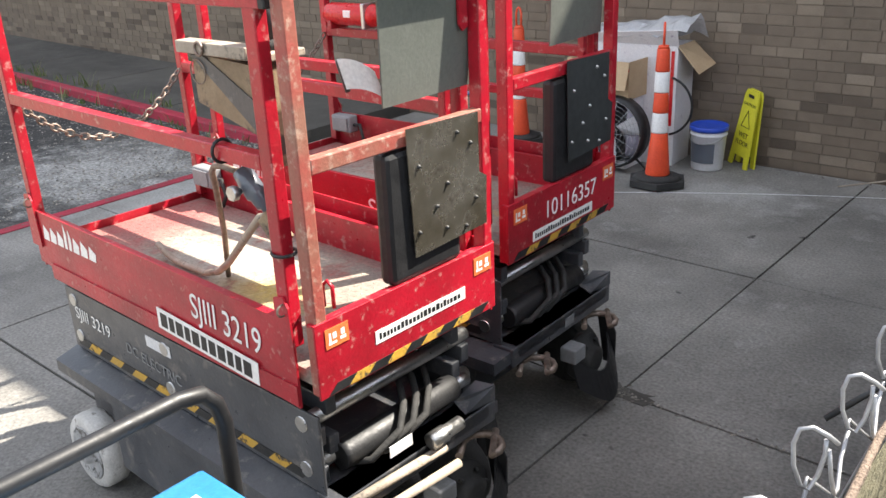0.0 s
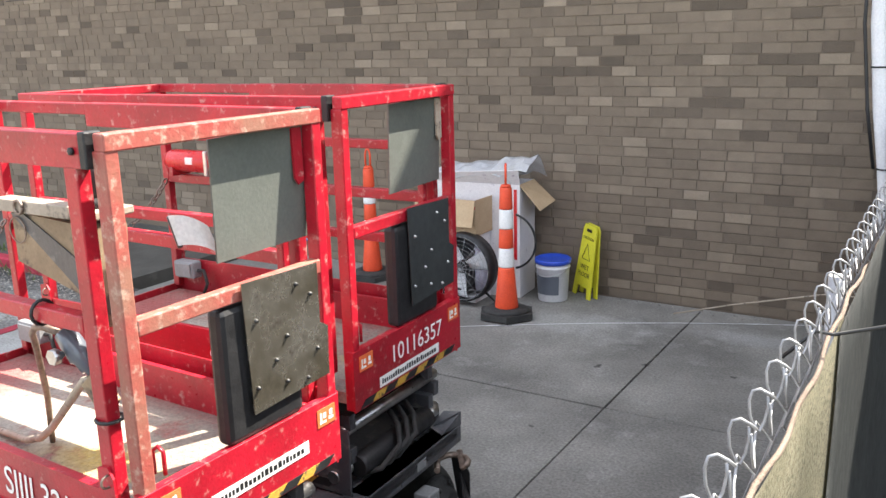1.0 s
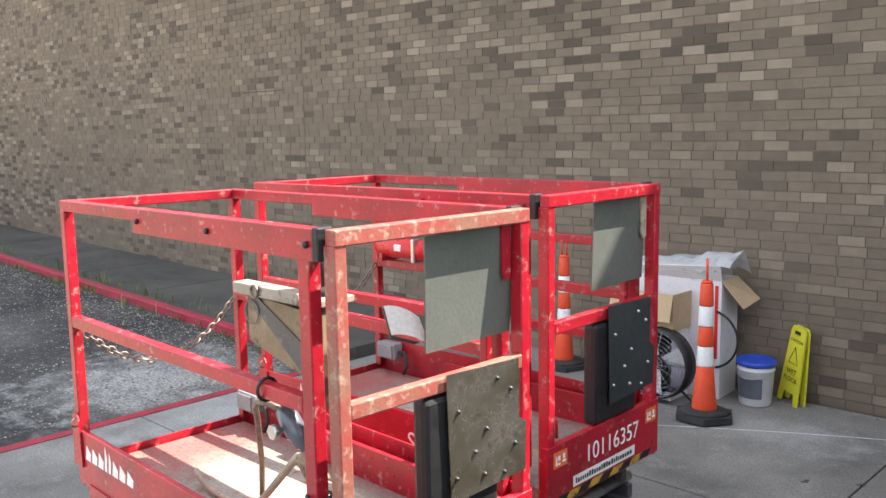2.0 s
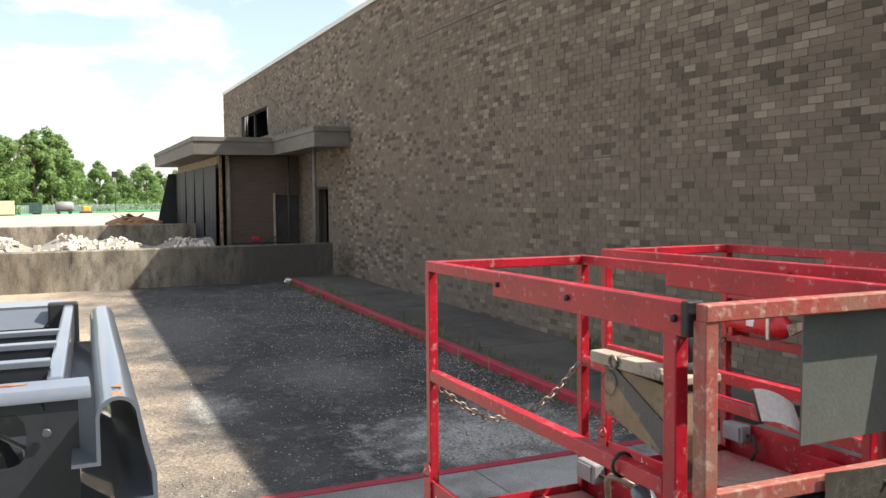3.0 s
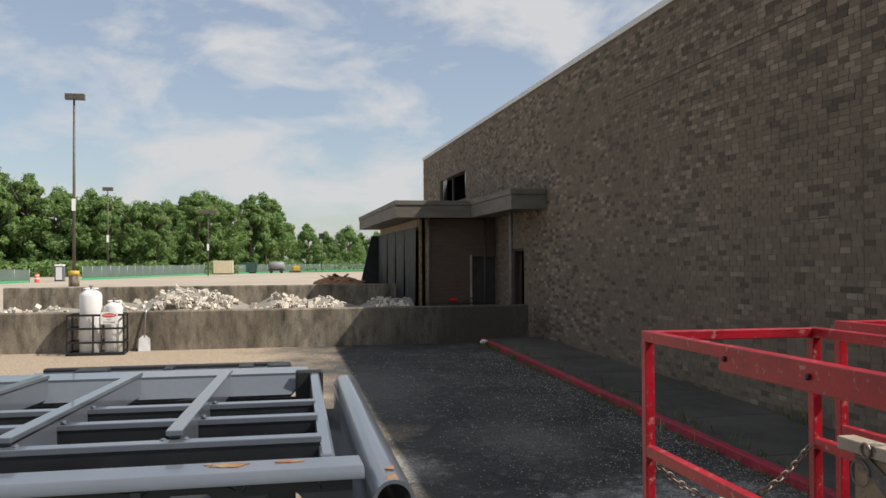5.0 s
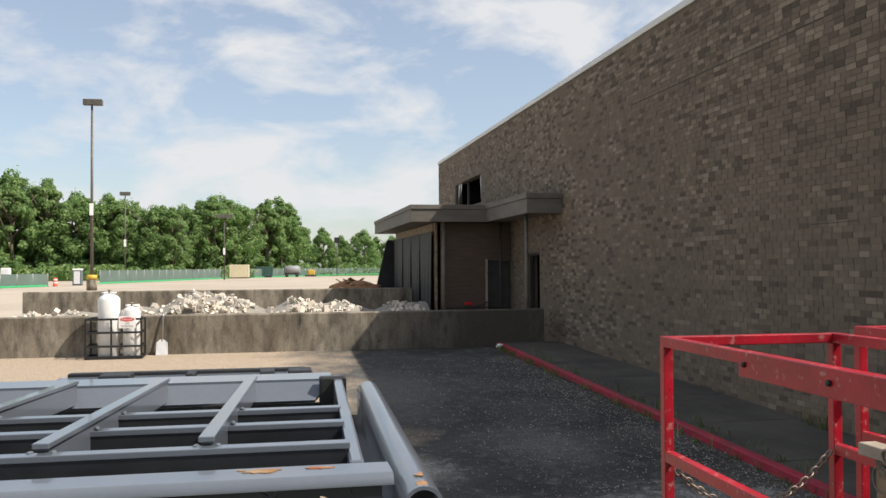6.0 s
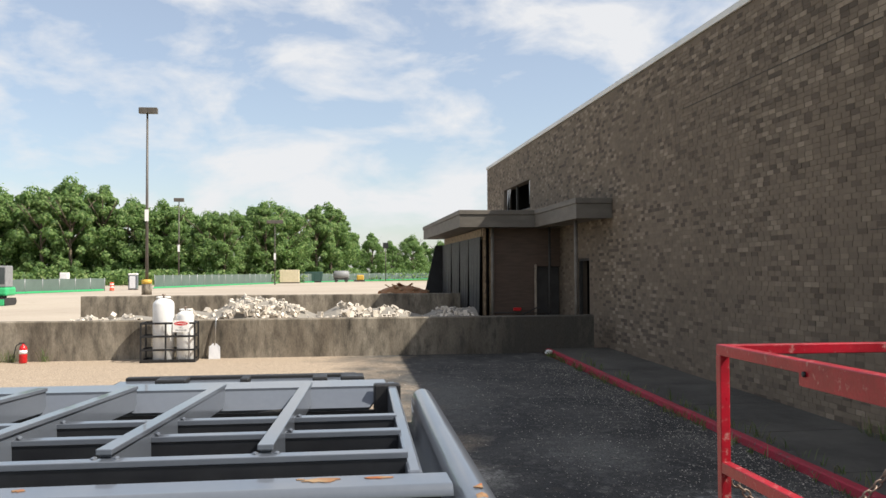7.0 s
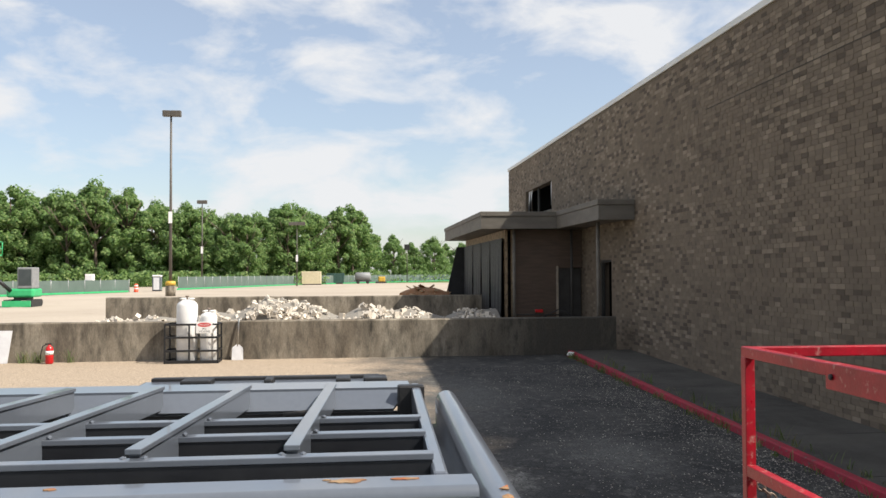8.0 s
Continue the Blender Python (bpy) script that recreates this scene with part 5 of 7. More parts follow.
boxpart("clamp_band", (-0.30, -0.27, -0.01, 0.045, TZ - 0.09, TZ + 0.004), M_BLACK, gf, bev=0.004)
tubepart("cable", [(-0.26, -0.02, TZ - 0.06), (-0.22, -0.10, TZ - 0.09), (-0.24, -0.18, TZ - 0.04), (-0.26, -0.24, TZ - 0.05)], 0.006, M_RUBBER, gf)
for x, y in ((0.30, -0.06), (-0.20, -0.06), (0.30, -1.6), (-0.20, -1.6)):
    rail("leg", (x, y, 0.02), (x, y, TZ - 0.12), 0.09, 0.09, M_CHASSIS, gf)
for x in (0.30, -0.20):
    rail("foot_beam", (x, -1.9, 0.045), (x, 0.1, 0.045), 0.10, 0.09, M_CHASSIS, gf)
# far black carriage rails behind it
cr = thing("black_carriage", (0, 0, 0), "low black and grey carriage with pads beyond the steel frame", "machine carriage")
# black box added under the ribs so that their gaps stay dark
boxpart("gap_dark_filler", (-0.27, -0.19, -2.1, -0.05, 1.72, 1.90), M_BLACK, gf, "black box added under the ribs to darken the gaps", bev=0.02)
boxpart("deck_plate", (-1.62, -1.10, -0.82, 0.02, 1.978, 1.985), M_FRAME, cr, bev=0.006)
boxpart("rear_bar", (-1.66, -1.62, -0.80, 0.0, 1.975, 1.996), M_BLACK, cr, bev=0.004)
boxpart("front_bar", (-1.099, -1.06, -0.86, 0.02, 1.978, 1.986), M_BLACK, cr, bev=0.004)
for y, w in ((-0.62, 0.10), (-0.13, 0.05), (-0.02, 0.08), (-0.38, 0.03)):
    boxpart("pad", (-1.55, -1.45, y - w / 2, y + w / 2, 1.986, 2.006), M_BLACK, cr, bev=0.005)
for x, y in ((-1.5, -0.75), (-1.5, -0.05), (-1.15, -0.75), (-1.15, -0.05)):
    rail("leg", (x, y, 0.0), (x, y, 1.977), 0.08, 0.08, M_BLACK, cr)

# ---- power unit with a black handle ----
pu = thing("power_unit", (0.365, 0.79, 0.0), "wheeled power unit with a blue top panel and black tube handle", "power unit")
boxpart("body", (0.02, 0.56, -0.60, -0.02, 0.14, 1.225), M_CHASSIS, pu, bev=0.03)
tp = boxpart("top_panel", (0.035, 0.54, -0.58, -0.035, 1.227, 1.255), M_CYAN, pu, "blue top panel", bev=0.01)
boxpart("data_plate", (0.10, 0.34, -0.30, -0.09, 1.256, 1.258), M_PAIL, tp)
bm = bmesh.new()
for k in range(6):
    box(bm, 0.12, 0.31 - 0.02 * (k % 3), -0.28 + 0.03 * k, -0.27 + 0.03 * k, 1.2582, 1.2586)
part("print", bm, M_CHASSIS, tp)
tubepart("handle", [(0.0, -0.80, 1.385), (0.0, -0.4, 1.385), (0.0, -0.04, 1.385), (0.0, 0.01, 1.375), (0.002, 0.035, 1.345), (0.005, 0.045, 1.30), (0.01, 0.04, 0.9), (0.01, 0.03, 0.5), (0.02, -0.03, 0.45)], 0.0165, M_HANDLE, pu, seg=14)
for x in (0.12, 0.46):
    for y in (-0.5, -0.12):
        bm = bmesh.new()
        lathe(bm, [(0.03, -0.02), (0.075, -0.02), (0.075, 0.02), (0.03, 0.02)], (x, y, 0.075), 18, "y")
        part("caster", bm, M_RUBBER, pu)
    boxpart("caster_fork", (x - 0.02, x + 0.02, -0.53, -0.09, 0.13, 0.145), M_STEEL, pu)

# ---- chain-link fence with a woven screen ----
fe = thing("chain_link_fence", (0, 0, 0), "galvanised chain-link fence with a dark woven screen tied to it", "fence")
FX, FZ = 1.462, 1.70
for y in (0.1, 2.4, 4.7, 6.95):
    tubepart("fence_post", [(FX - 0.04, y, 0.0), (FX - 0.04, y, FZ - 0.04)], 0.024, M_GALV, fe)
# woven wires: each bends to and fro between rows, with a hooked end at the top
PITCH, STEP = 0.112, 0.100
n_w = int((7.1 - 0.05) / PITCH)
for i in range(n_w):
    y = 0.05 + i * PITCH
    bm = bmesh.new()
    pts = []
    zz = FZ + 0.03
    k = 0
    low = FZ - 0.50 if y > 0.6 else FZ - 0.3
    while zz > low:
        pts.append((FX + (0.006 if k % 2 else -0.006), y + (PITCH / 2 if k % 2 else 0), zz))
        zz -= STEP / 2
        k += 1
    j1, j2 = 0.012 * noise.noise((i * 3.1, 0, 0)), 0.012 * noise.noise((i * 2.3, 5, 0))
    # hooked knuckle: a teardrop loop with a curled tip, then a sag to the next one
    knuckle = [(0.024, 0.066), (0.012, 0.074), (-0.006, 0.082), (-0.020, 0.080), (-0.025, 0.066), (-0.022, 0.044), (-0.012, 0.024), (-0.002, 0.020), (0.006, 0.034), (0.011, 0.056), (0.010, 0.070)]
    tube(bm, [(FX + 0.62 * o + j1 * 0.4, y + 0.42 * o, FZ + h + j2 * 0.6) for o, h in knuckle], 0.0021, 6)
    tube(bm, [(FX + 0.009 + j1 * 0.4, y + 0.006, FZ + 0.060 + j2 * 0.6), (FX + 0.010, y + 0.012, FZ + 0.030), (FX + 0.010, y + 0.028, FZ + 0.004), (FX + 0.006, y + 0.055, FZ - 0.010), (FX - 0.002, y + 0.085, FZ + 0.004), (FX - 0.004, y + PITCH - 0.006, FZ + 0.022)], 0.0021, 6)
    tube(bm, [(FX - 0.006, y - 0.004, FZ + 0.024)] + pts, 0.0019, 6)
    part("wire", bm, M_GALV, fe)
bm = bmesh.new()
cols, rws = 24, 10
grid = []
for i in range(cols + 1):
    y = 0.05 + 1.95 * i / cols
    col = []
    for j in range(rws + 1):
        z = FZ - 0.02 - 0.015 * math.sin(y * 5.3) * (1 - j / rws) - (FZ - 0.06) * j / rws
        col.append(bm.verts.new((FX + 0.018 + 0.008 * noise.noise((y * 2.5, z * 1.5, 0)), y, z)))
    grid.append(col)
for a, b in zip(grid, grid[1:]):
    for j in range(rws):
        f = bm.faces.new((a[j], a[j + 1], b[j + 1], b[j]))
        f.smooth = True
bmesh.ops.solidify(bm, geom=bm.faces[:], thickness=0.003)
part("screen", bm, M_SCREENTAN, fe, "tan woven screen")
bm = bmesh.new()
tube(bm, [(FX + 0.016 + 0.004 * math.sin(i * 1.3), 0.05 + 7.05 * i / 110, FZ - 0.022 - 0.015 * math.sin((0.05 + 7.05 * i / 110) * 5.3) + 0.006 * noise.noise((i * 0.7, 0, 0))) for i in range(111)], 0.0045, 6)
part("hem", bm, M_BURLAP, fe, "frayed pale hem of the screen")
# near-black sheet along the fence from y = 1.9 onwards
bm = bmesh.new()
grid = []
for i in range(41):
    y = 1.90 + 5.2 * i / 40
    grid.append([bm.verts.new((FX + 0.026 + 0.010 * noise.noise((y * 2.1, j * 0.4, 7)), y, FZ - 0.005 - 0.012 * math.sin(y * 4) * (1 - j / 10) - (FZ - 0.05) * j / 10)) for j in range(11)])
for a, b in zip(grid, grid[1:]):
    for j in range(10):
        f = bm.faces.new((a[j], a[j + 1], b[j + 1], b[j]))
        f.smooth = True
bmesh.ops.solidify(bm, geom=bm.faces[:], thickness=0.003)
part("dark_sheet", bm, M_NEARBLACK, fe, "near-black sheet along the fence")
for y, l in ((0.95, 0.16), (1.75, 0.20), (3.0, 0.2)):
    tubepart("tie", [(FX - 0.05, y - 0.03, FZ - 0.03), (FX + 0.0, y, FZ + 0.02), (FX + 0.03, y + 0.01, FZ + 0.015), (FX + 0.03 + l * 0.6, y + 0.03, FZ + 0.05), (FX + 0.03 + l, y + 0.02, FZ + 0.07)], 0.0035, M_BLACK, fe, "black plastic tie")
tubepart("stray_stalk", [(FX, 6.5, 0.45), (0.9, 6.6, 0.42), (0.2, 6.75, 0.20), (-0.28, 6.85, 0.03)], 0.006, M_PALEWOOD, fe, "dry stalk poking through")
pp = thing("wrapped_pipe", (1.13, 6.93, 0.0), "pale plastic-wrapped pipe strapped beside the wall", "pipe")
LEAN = [(0.16, 0.0), (0.10, 0.7), (0.03, 1.29), (-0.03, 1.70), (-0.09, 2.30), (-0.12, 3.2), (-0.12, 4.6), (-0.12, 6.9)]
tubepart("pipe", [(x, 0.0, z) for x, z in LEAN], 0.050, M_PAIL, pp, seg=16)
tubepart("cable", [(x - 0.075 + 0.012 * math.sin(z * 2.2), -0.01, z) for x, z in LEAN[2:]], 0.012, M_BLACK, pp, "black cable")
for x, z in ((0.03, 1.29), (-0.06, 2.0), (-0.12, 3.4)):
    tubepart("strap", ring_pts((x, 0.0, z), 0.053, 18, "xy"), 0.006, M_BLACK, pp)


# ---- things along the wall ----
def traffic_cone(at, label):
    g = thing("traffic_cone", at, label, "traffic cone", "traffic cones")
    bm = bmesh.new()
    prism(bm, [(0.245 * math.cos(radians(a)), 0.245 * math.sin(radians(a)), 0.0) for a in range(0, 360, 60)], (0, 0, 0.05))
    lathe(bm, [(0.20, 0.05), (0.17, 0.075), (0.11, 0.08)], (0, 0, 0), 24)
    part("base", bm, M_RUBBER, g, "black rubber base")
    secs = [("body", 0.075, 0.42, M_ORANGE), ("band", 0.42, 0.58, M_WHITE), ("body", 0.58, 0.74, M_ORANGE), ("band", 0.74, 0.90, M_WHITE), ("body", 0.90, 1.08, M_ORANGE)]
    for nm, z0, z1, mt in secs:
        def rad(z):
            return (0.094 - 0.030 * (z - 0.075) / 0.345 if z < 0.42 else 0.062 - 0.013 * (z - 0.42) / 0.66) + (0.0015 if nm == "band" else 0)
        bm = bmesh.new()
        lathe(bm, [(rad(z0), z0 + 0.001), (rad(z0) + 0.003, z0 + 0.012), (rad(z1 - 0.02), z1 - 0.012), (rad(z1 - 0.02) - 0.003, z1 - 0.001)], (0, 0, 0), 24)
        part(nm, bm, mt, g)
    bm = bmesh.new()
    lathe(bm, [(0.044, 1.08), (0.040, 1.10), (0.022, 1.105)], (0, 0, 0), 20)
    tube(bm, [(-0.024, 0, 1.10), (-0.026, 0, 1.21), (-0.016, 0, 1.255), (0, 0, 1.268), (0.016, 0, 1.255), (0.026, 0, 1.21), (0.024, 0, 1.10)], 0.010, 8)
    part("grip_loop", bm, M_ORANGE, g)
    return g


c1 = traffic_cone((-1.50, 6.24, 0.008), "tall orange and white traffic cone on a black rubber base")
c1.rotation_euler = (0, radians(2.6), radians(117))
c2 = traffic_cone((-3.25, 6.76, 0.003), "orange and white traffic cone half hidden by the lift")
c2.rotation_euler = (0, 0, radians(10))

pail = thing("pail", (-1.37, 6.88, 0.003), "milky plastic pail with a bright blue lid and printed label", "pail")
bm = bmesh.new()
lathe(bm, [(0.125, 0.0), (0.130, 0.01), (0.146, 0.29), (0.152, 0.295), (0.152, 0.31), (0.146, 0.312), (0.148, 0.345)], (0, 0, 0), 32)
part("body", bm, M_PAIL, pail)
bm = bmesh.new()
lathe(bm, [(0.156, 0.335), (0.160, 0.345), (0.160, 0.372), (0.150, 0.378), (0.142, 0.368), (0.05, 0.366)], (0, 0, 0), 32)
part("lid", bm, M_BLUE, pail, "bright blue lid")
bm = bmesh.new()
for k in range(10):
    a0, a1 = radians(-135 + 9 * k), radians(-135 + 9 * (k + 1))
    q = [(0.140 * math.cos(a0), 0.140 * math.sin(a0), 0.07), (0.140 * math.cos(a1), 0.140 * math.sin(a1), 0.07), (0.1485 * math.cos(a1), 0.1485 * math.sin(a1), 0.24), (0.1485 * math.cos(a0), 0.1485 * math.sin(a0), 0.24)]
    prism(bm, q, (0, -0.001, 0))
part("label", bm, M_FRAME, pail, "faded printed label")
tubepart("bail", [(0.152 * math.cos(radians(a)), 0.152 * math.sin(radians(a)) - 0.012, 0.30 - 0.06 * math.sin(radians(a + 180))) for a in range(180, 361, 18)], 0.0035, M_STEEL, pail)

sign = thing("wet_floor_sign", (-1.175, 7.04, 0.0), "yellow folding wet floor sign leaning by the wall", "floor sign")
for yy, lean in ((0.0, 0.06), (0.075, 0.015)):
    bm = bmesh.new()
    def sp(x, z):
        return (x, yy + lean * z / 0.66, z)
    prism(bm, [sp(-0.135, 0.004), sp(-0.085, 0.004), sp(-0.070, 0.10), sp(0.070, 0.10), sp(0.085, 0.004), sp(0.135, 0.004), sp(0.095, 0.62), sp(0.075, 0.66), sp(-0.075, 0.66), sp(-0.095, 0.62)], (0, 0.014, 0))
    part("leaf", bm, M_SIGNYELLOW, sign)
bm = bmesh.new()
prism(bm, [(-0.035, 0.048, 0.60), (0.035, 0.048, 0.60), (0.035, 0.05, 0.625), (-0.035, 0.05, 0.625)], (0, 0.004, 0))
part("grip_slot", bm, M_BLACK, sign)
tilt = (0, 0.06, 0.66)
lettering("CAUTION", 0.036, M_BLACK, sign, frame_to((0, 0.0465, 0.53), (1, 0, 0), tilt), align="CENTER")
lettering("WET", 0.062, M_BLACK, sign, frame_to((0, 0.0215, 0.26), (1, 0, 0), tilt), align="CENTER")
lettering("FLOOR", 0.056, M_BLACK, sign, frame_to((0, 0.0165, 0.195), (1, 0, 0), tilt), align="CENTER")
bm = bmesh.new()
tube(bm, [(-0.06, 0.031, 0.35), (0.06, 0.031, 0.35), (0, 0.042, 0.49), (-0.06, 0.031, 0.35)], 0.003, 5)
part("warning_triangle", bm, M_BLACK, sign)
sign.rotation_euler = (0, radians(5), radians(-34))

# cartons
carton = thing("carton", (-2.05, 6.92, 0.0), "tall printed white carton with its flaps torn open", "carton")
for d in ((-0.42, 0.40, -0.18, -0.174, 0.0, 1.02), (-0.42, 0.40, 0.174, 0.18, 0.0, 1.02), (-0.42, -0.414, -0.173, 0.173, 0.0, 1.02), (0.394, 0.40, -0.173, 0.173, 0.0, 1.02), (-0.413, 0.393, -0.173, 0.173, 0.0, 0.006)):
    boxpart("panel", d, M_CARDWHITE, carton)
bm = bmesh.new()
prism(bm, [(0.39, -0.17, 1.02), (0.39, 0.17, 1.02), (0.60, 0.16, 0.84), (0.58, -0.16, 0.80)], (0.006, 0, 0.004))
part("flap", bm, M_CARD, carton, "tan flap hanging open")
bm = bmesh.new()
prism(bm, [(-0.42, -0.17, 1.02), (0.40, -0.17, 1.02), (0.42, -0.26, 1.16), (-0.46, -0.22, 1.10)], (0, 0.004, 0.005))
part("flap", bm, M_CARDWHITE, carton)
tubepart("printed_ring", ring_pts((0.30, -0.183, 0.52), 0.25, 24, "xz", -75, 75), 0.010, M_BLACK, carton)
bm = bmesh.new()
box(bm, 0.345, 0.375, -0.183, -0.181, 0.35, 0.98)
box(bm, -0.40, -0.30, -0.183, -0.181, 0.05, 0.12)
part("print", bm, M_FIRE, carton)
carton.rotation_euler = (0, 0, radians(4))
bag = thing("crumpled_sheet", (-2.0, 6.9, 1.03), "crumpled pale plastic sheet thrown over the carton", "plastic sheet")
bm = bmesh.new()
gv = []
for i in range(15):
    gv.append([bm.verts.new((-0.45 + 0.065 * i, -0.20 + 0.06 * j, 0.10 + 0.07 * noise.noise((i * 0.45, j * 0.5, 3)) + 0.008 * i - 0.012 * (j - 3) ** 2 + 0.02)) for j in range(8)])
for a, b in zip(gv, gv[1:]):
    for j in range(7):
        bm.faces.new((a[j], b[j], b[j + 1], a[j + 1]))
bmesh.ops.solidify(bm, geom=bm.faces[:], thickness=0.004)
part("sheet", bm, M_PAIL, bag)

obx = thing("open_box", (-2.20, 6.60, 0.0), "open tan cardboard box stacked on another carton", "cardboard box")
boxpart("lower_carton", (-0.28, 0.28, -0.14, 0.14, 0.0, 0.60), M_CARDWHITE, obx, "printed white carton")
for d in ((-0.30, 0.30, -0.16, -0.154, 0.605, 0.92), (-0.30, 0.30, 0.154, 0.16, 0.605, 0.92), (-0.30, -0.294, -0.153, 0.153, 0.605, 0.92), (0.294, 0.30, -0.153, 0.153, 0.605, 0.92), (-0.293, 0.293, -0.153, 0.153, 0.605, 0.611)):
    boxpart("panel", d, M_CARD, obx)
bm = bmesh.new()
prism(bm, [(-0.30, -0.162, 0.92), (0.30, -0.162, 0.92), (0.31, -0.24, 0.70), (-0.28, -0.25, 0.69)], (0, 0.005, 0))
part("flap", bm, M_CARD, obx)
boxpart("seam_tape", (-0.292, 0.30, -0.163, -0.161, 0.84, 0.87), M_FIRE, obx)

fan = thing("drum_fan", (-2.0, 6.40, 0.0), "round drum fan with a wire guard and black rim", "fan")
bm = bmesh.new()
lathe(bm, [(0.275, -0.07), (0.30, -0.075), (0.305, 0.0), (0.30, 0.075), (0.275, 0.07)], (0, 0, 0.34), 36, "y")
bmesh.ops.delete(bm, geom=[f for f in bm.faces if len(f.verts) > 4], context="FACES")
part("rim", bm, M_BLACK, fan, "black rim")
bm = bmesh.new()
lathe(bm, [(0.02, 0.060), (0.272, 0.060), (0.272, 0.066), (0.02, 0.066)], (0, 0, 0.34), 32, "y")
part("drum_back", bm, M_LAVENDER, fan, "pale lavender drum back")
for k in range(8):
    tubepart("guard_ring", ring_pts((0, -0.075, 0.34), 0.035 * (k + 1), 28, "xz"), 0.0022, M_GALV, fan, seg=4)
for k in range(14):
    a = 2 * math.pi * k / 14
    tubepart("guard_wire", [(0, -0.078, 0.34), (0.29 * math.cos(a), -0.075, 0.34 + 0.29 * math.sin(a))], 0.0022, M_GALV, fan, seg=4)
for k in range(3):
    a = radians(120 * k + 20)
    bm = bmesh.new()
    u, v = Vector((math.cos(a), 0, math.sin(a))), Vector((-math.sin(a), 0, math.cos(a)))
    c = Vector((0, 0, 0.34))
    prism(bm, [c + u * 0.05 - v * 0.04 + Vector((0, 0.03, 0)), c + u * 0.25 - v * 0.10 + Vector((0, 0.03, 0)), c + u * 0.26 + v * 0.09 - Vector((0, 0.03, 0)), c + u * 0.05 + v * 0.04 - Vector((0, 0.03, 0))], (0, 0.004, 0))
    part("blade", bm, M_PAIL, fan)
bm = bmesh.new()
lathe(bm, [(0.05, -0.05), (0.06, 0.0), (0.06, 0.12), (0.04, 0.14)], (0, 0, 0.34), 16, "y")
part("motor", bm, M_BLACK, fan)
bm = bmesh.new()
tube(bm, [(-0.25, -0.12, 0.012), (-0.25, 0.12, 0.012), (-0.22, 0.0, 0.13), (0.22, 0.0, 0.13), (0.25, 0.12, 0.012), (0.25, -0.12, 0.012)], 0.012, 8)
part("stand", bm, M_BLACK, fan)

# ---- by the retaining wall ----
cage = thing("cylinder_cage", (-20.05, -3.87, gz(-20) + 0.0), "black steel cage for gas cylinders with a danger sign", "gas cage")
CW = 0.62
for x in (-0.30, 0.30):
    for y in (-CW, -0.05, CW):
        rail("upright", (x, y, 0.0), (x, y, 0.95), 0.04, 0.04, M_BLACK, cage)
    for z in (0.05, 0.30, 0.62, 0.93):
        rail("bar", (x + (0.021 if x > 0 else -0.021), -CW, z), (x + (0.021 if x > 0 else -0.021), CW, z), 0.008, 0.05, M_BLACK, cage)
for y in (-CW, CW):
    for z in (0.05, 0.30, 0.62, 0.93):
        rail("bar", (-0.28, y, z), (0.28, y, z), 0.03, 0.04, M_BLACK, cage)
boxpart("floor_plate", (-0.32, 0.32, -CW - 0.02, CW + 0.02, 0.0, 0.02), M_BLACK, cage)
sg = boxpart("danger_sign", (0.34, 0.345, 0.12, 0.50, 0.72, 1.0), M_WHITE, cage, "white danger sign", bev=0.002)
bm = bmesh.new()
prism(bm, [(0.3455, 0.31 + 0.16 * math.cos(a), 0.925 + 0.05 * math.sin(a)) for a in [2 * math.pi * k / 24 for k in range(24)]], (0.0012, 0, 0))
ov = part("oval", bm, M_FIRE, sg)
lettering("DANGER", 0.062, M_WHITE, sg, frame_to((0.3472, 0.31, 0.905), (0, 1, 0), (0, 0, 1)), align="CENTER")
lettering("NO", 0.06, M_BLACK, sg, frame_to((0.3458, 0.31, 0.81), (0, 1, 0), (0, 0, 1)), align="CENTER")
lettering("SMOKING", 0.06, M_BLACK, sg, frame_to((0.3458, 0.31, 0.745), (0, 1, 0), (0, 0, 1)), align="CENTER")


def gas_cylinder(at, r, h, material, label):
    g = thing("gas_cylinder", at, label, "gas cylinder", "gas cylinders")
    bm = bmesh.new()
    lathe(bm, [(r * 0.8, 0.0), (r, 0.03), (r, h - r * 0.6), (r * 0.9, h - r * 0.35), (r * 0.62, h - r * 0.12), (r * 0.25, h)], (0, 0, 0), 24)
    part("body", bm, material, g)
    bm = bmesh.new()
    lathe(bm, [(0.02, h), (0.02, h + 0.06), (0.045, h + 0.065), (0.045, h + 0.09), (0.015, h + 0.095)], (0, 0, 0), 12)
    part("valve", bm, M_CHAIN, g)
    bm = bmesh.new()
    tube(bm, arc((0, 0, h + 0.02), r * 0.62, 30, 330, 18, "xy"), 0.02, 6)
    part("collar", bm, material, g)
    return g


gas_cylinder((-20.05, -4.02, gz(-20) + 0.022), 0.25, 1.50, M_TANK, "tall white gas cylinder standing in a black cage")
gas_cylinder((-19.98, -3.50, gz(-20) + 0.022), 0.20, 1.20, M_TANK, "white propane cylinder standing in a black cage")

sh = thing("shovel", (-20.35, -2.86, gz(-20.4)), "flat steel shovel leaning on the retaining wall", "shovel")
bm = bmesh.new()
prism(bm, [(0.02, -0.14, 0.0), (0.02, 0.14, 0.0), (-0.02, 0.13, 0.30), (-0.04, 0.04, 0.38), (-0.04, -0.04, 0.38), (-0.02, -0.13, 0.30)], (0.02, 0, 0.004))
part("blade", bm, M_PAIL, sh)
tubepart("shaft", [(-0.02, 0.0, 0.34), (-0.10, 0.02, 0.92), (-0.125, 0.03, 1.02)], 0.02, M_STEEL, sh)

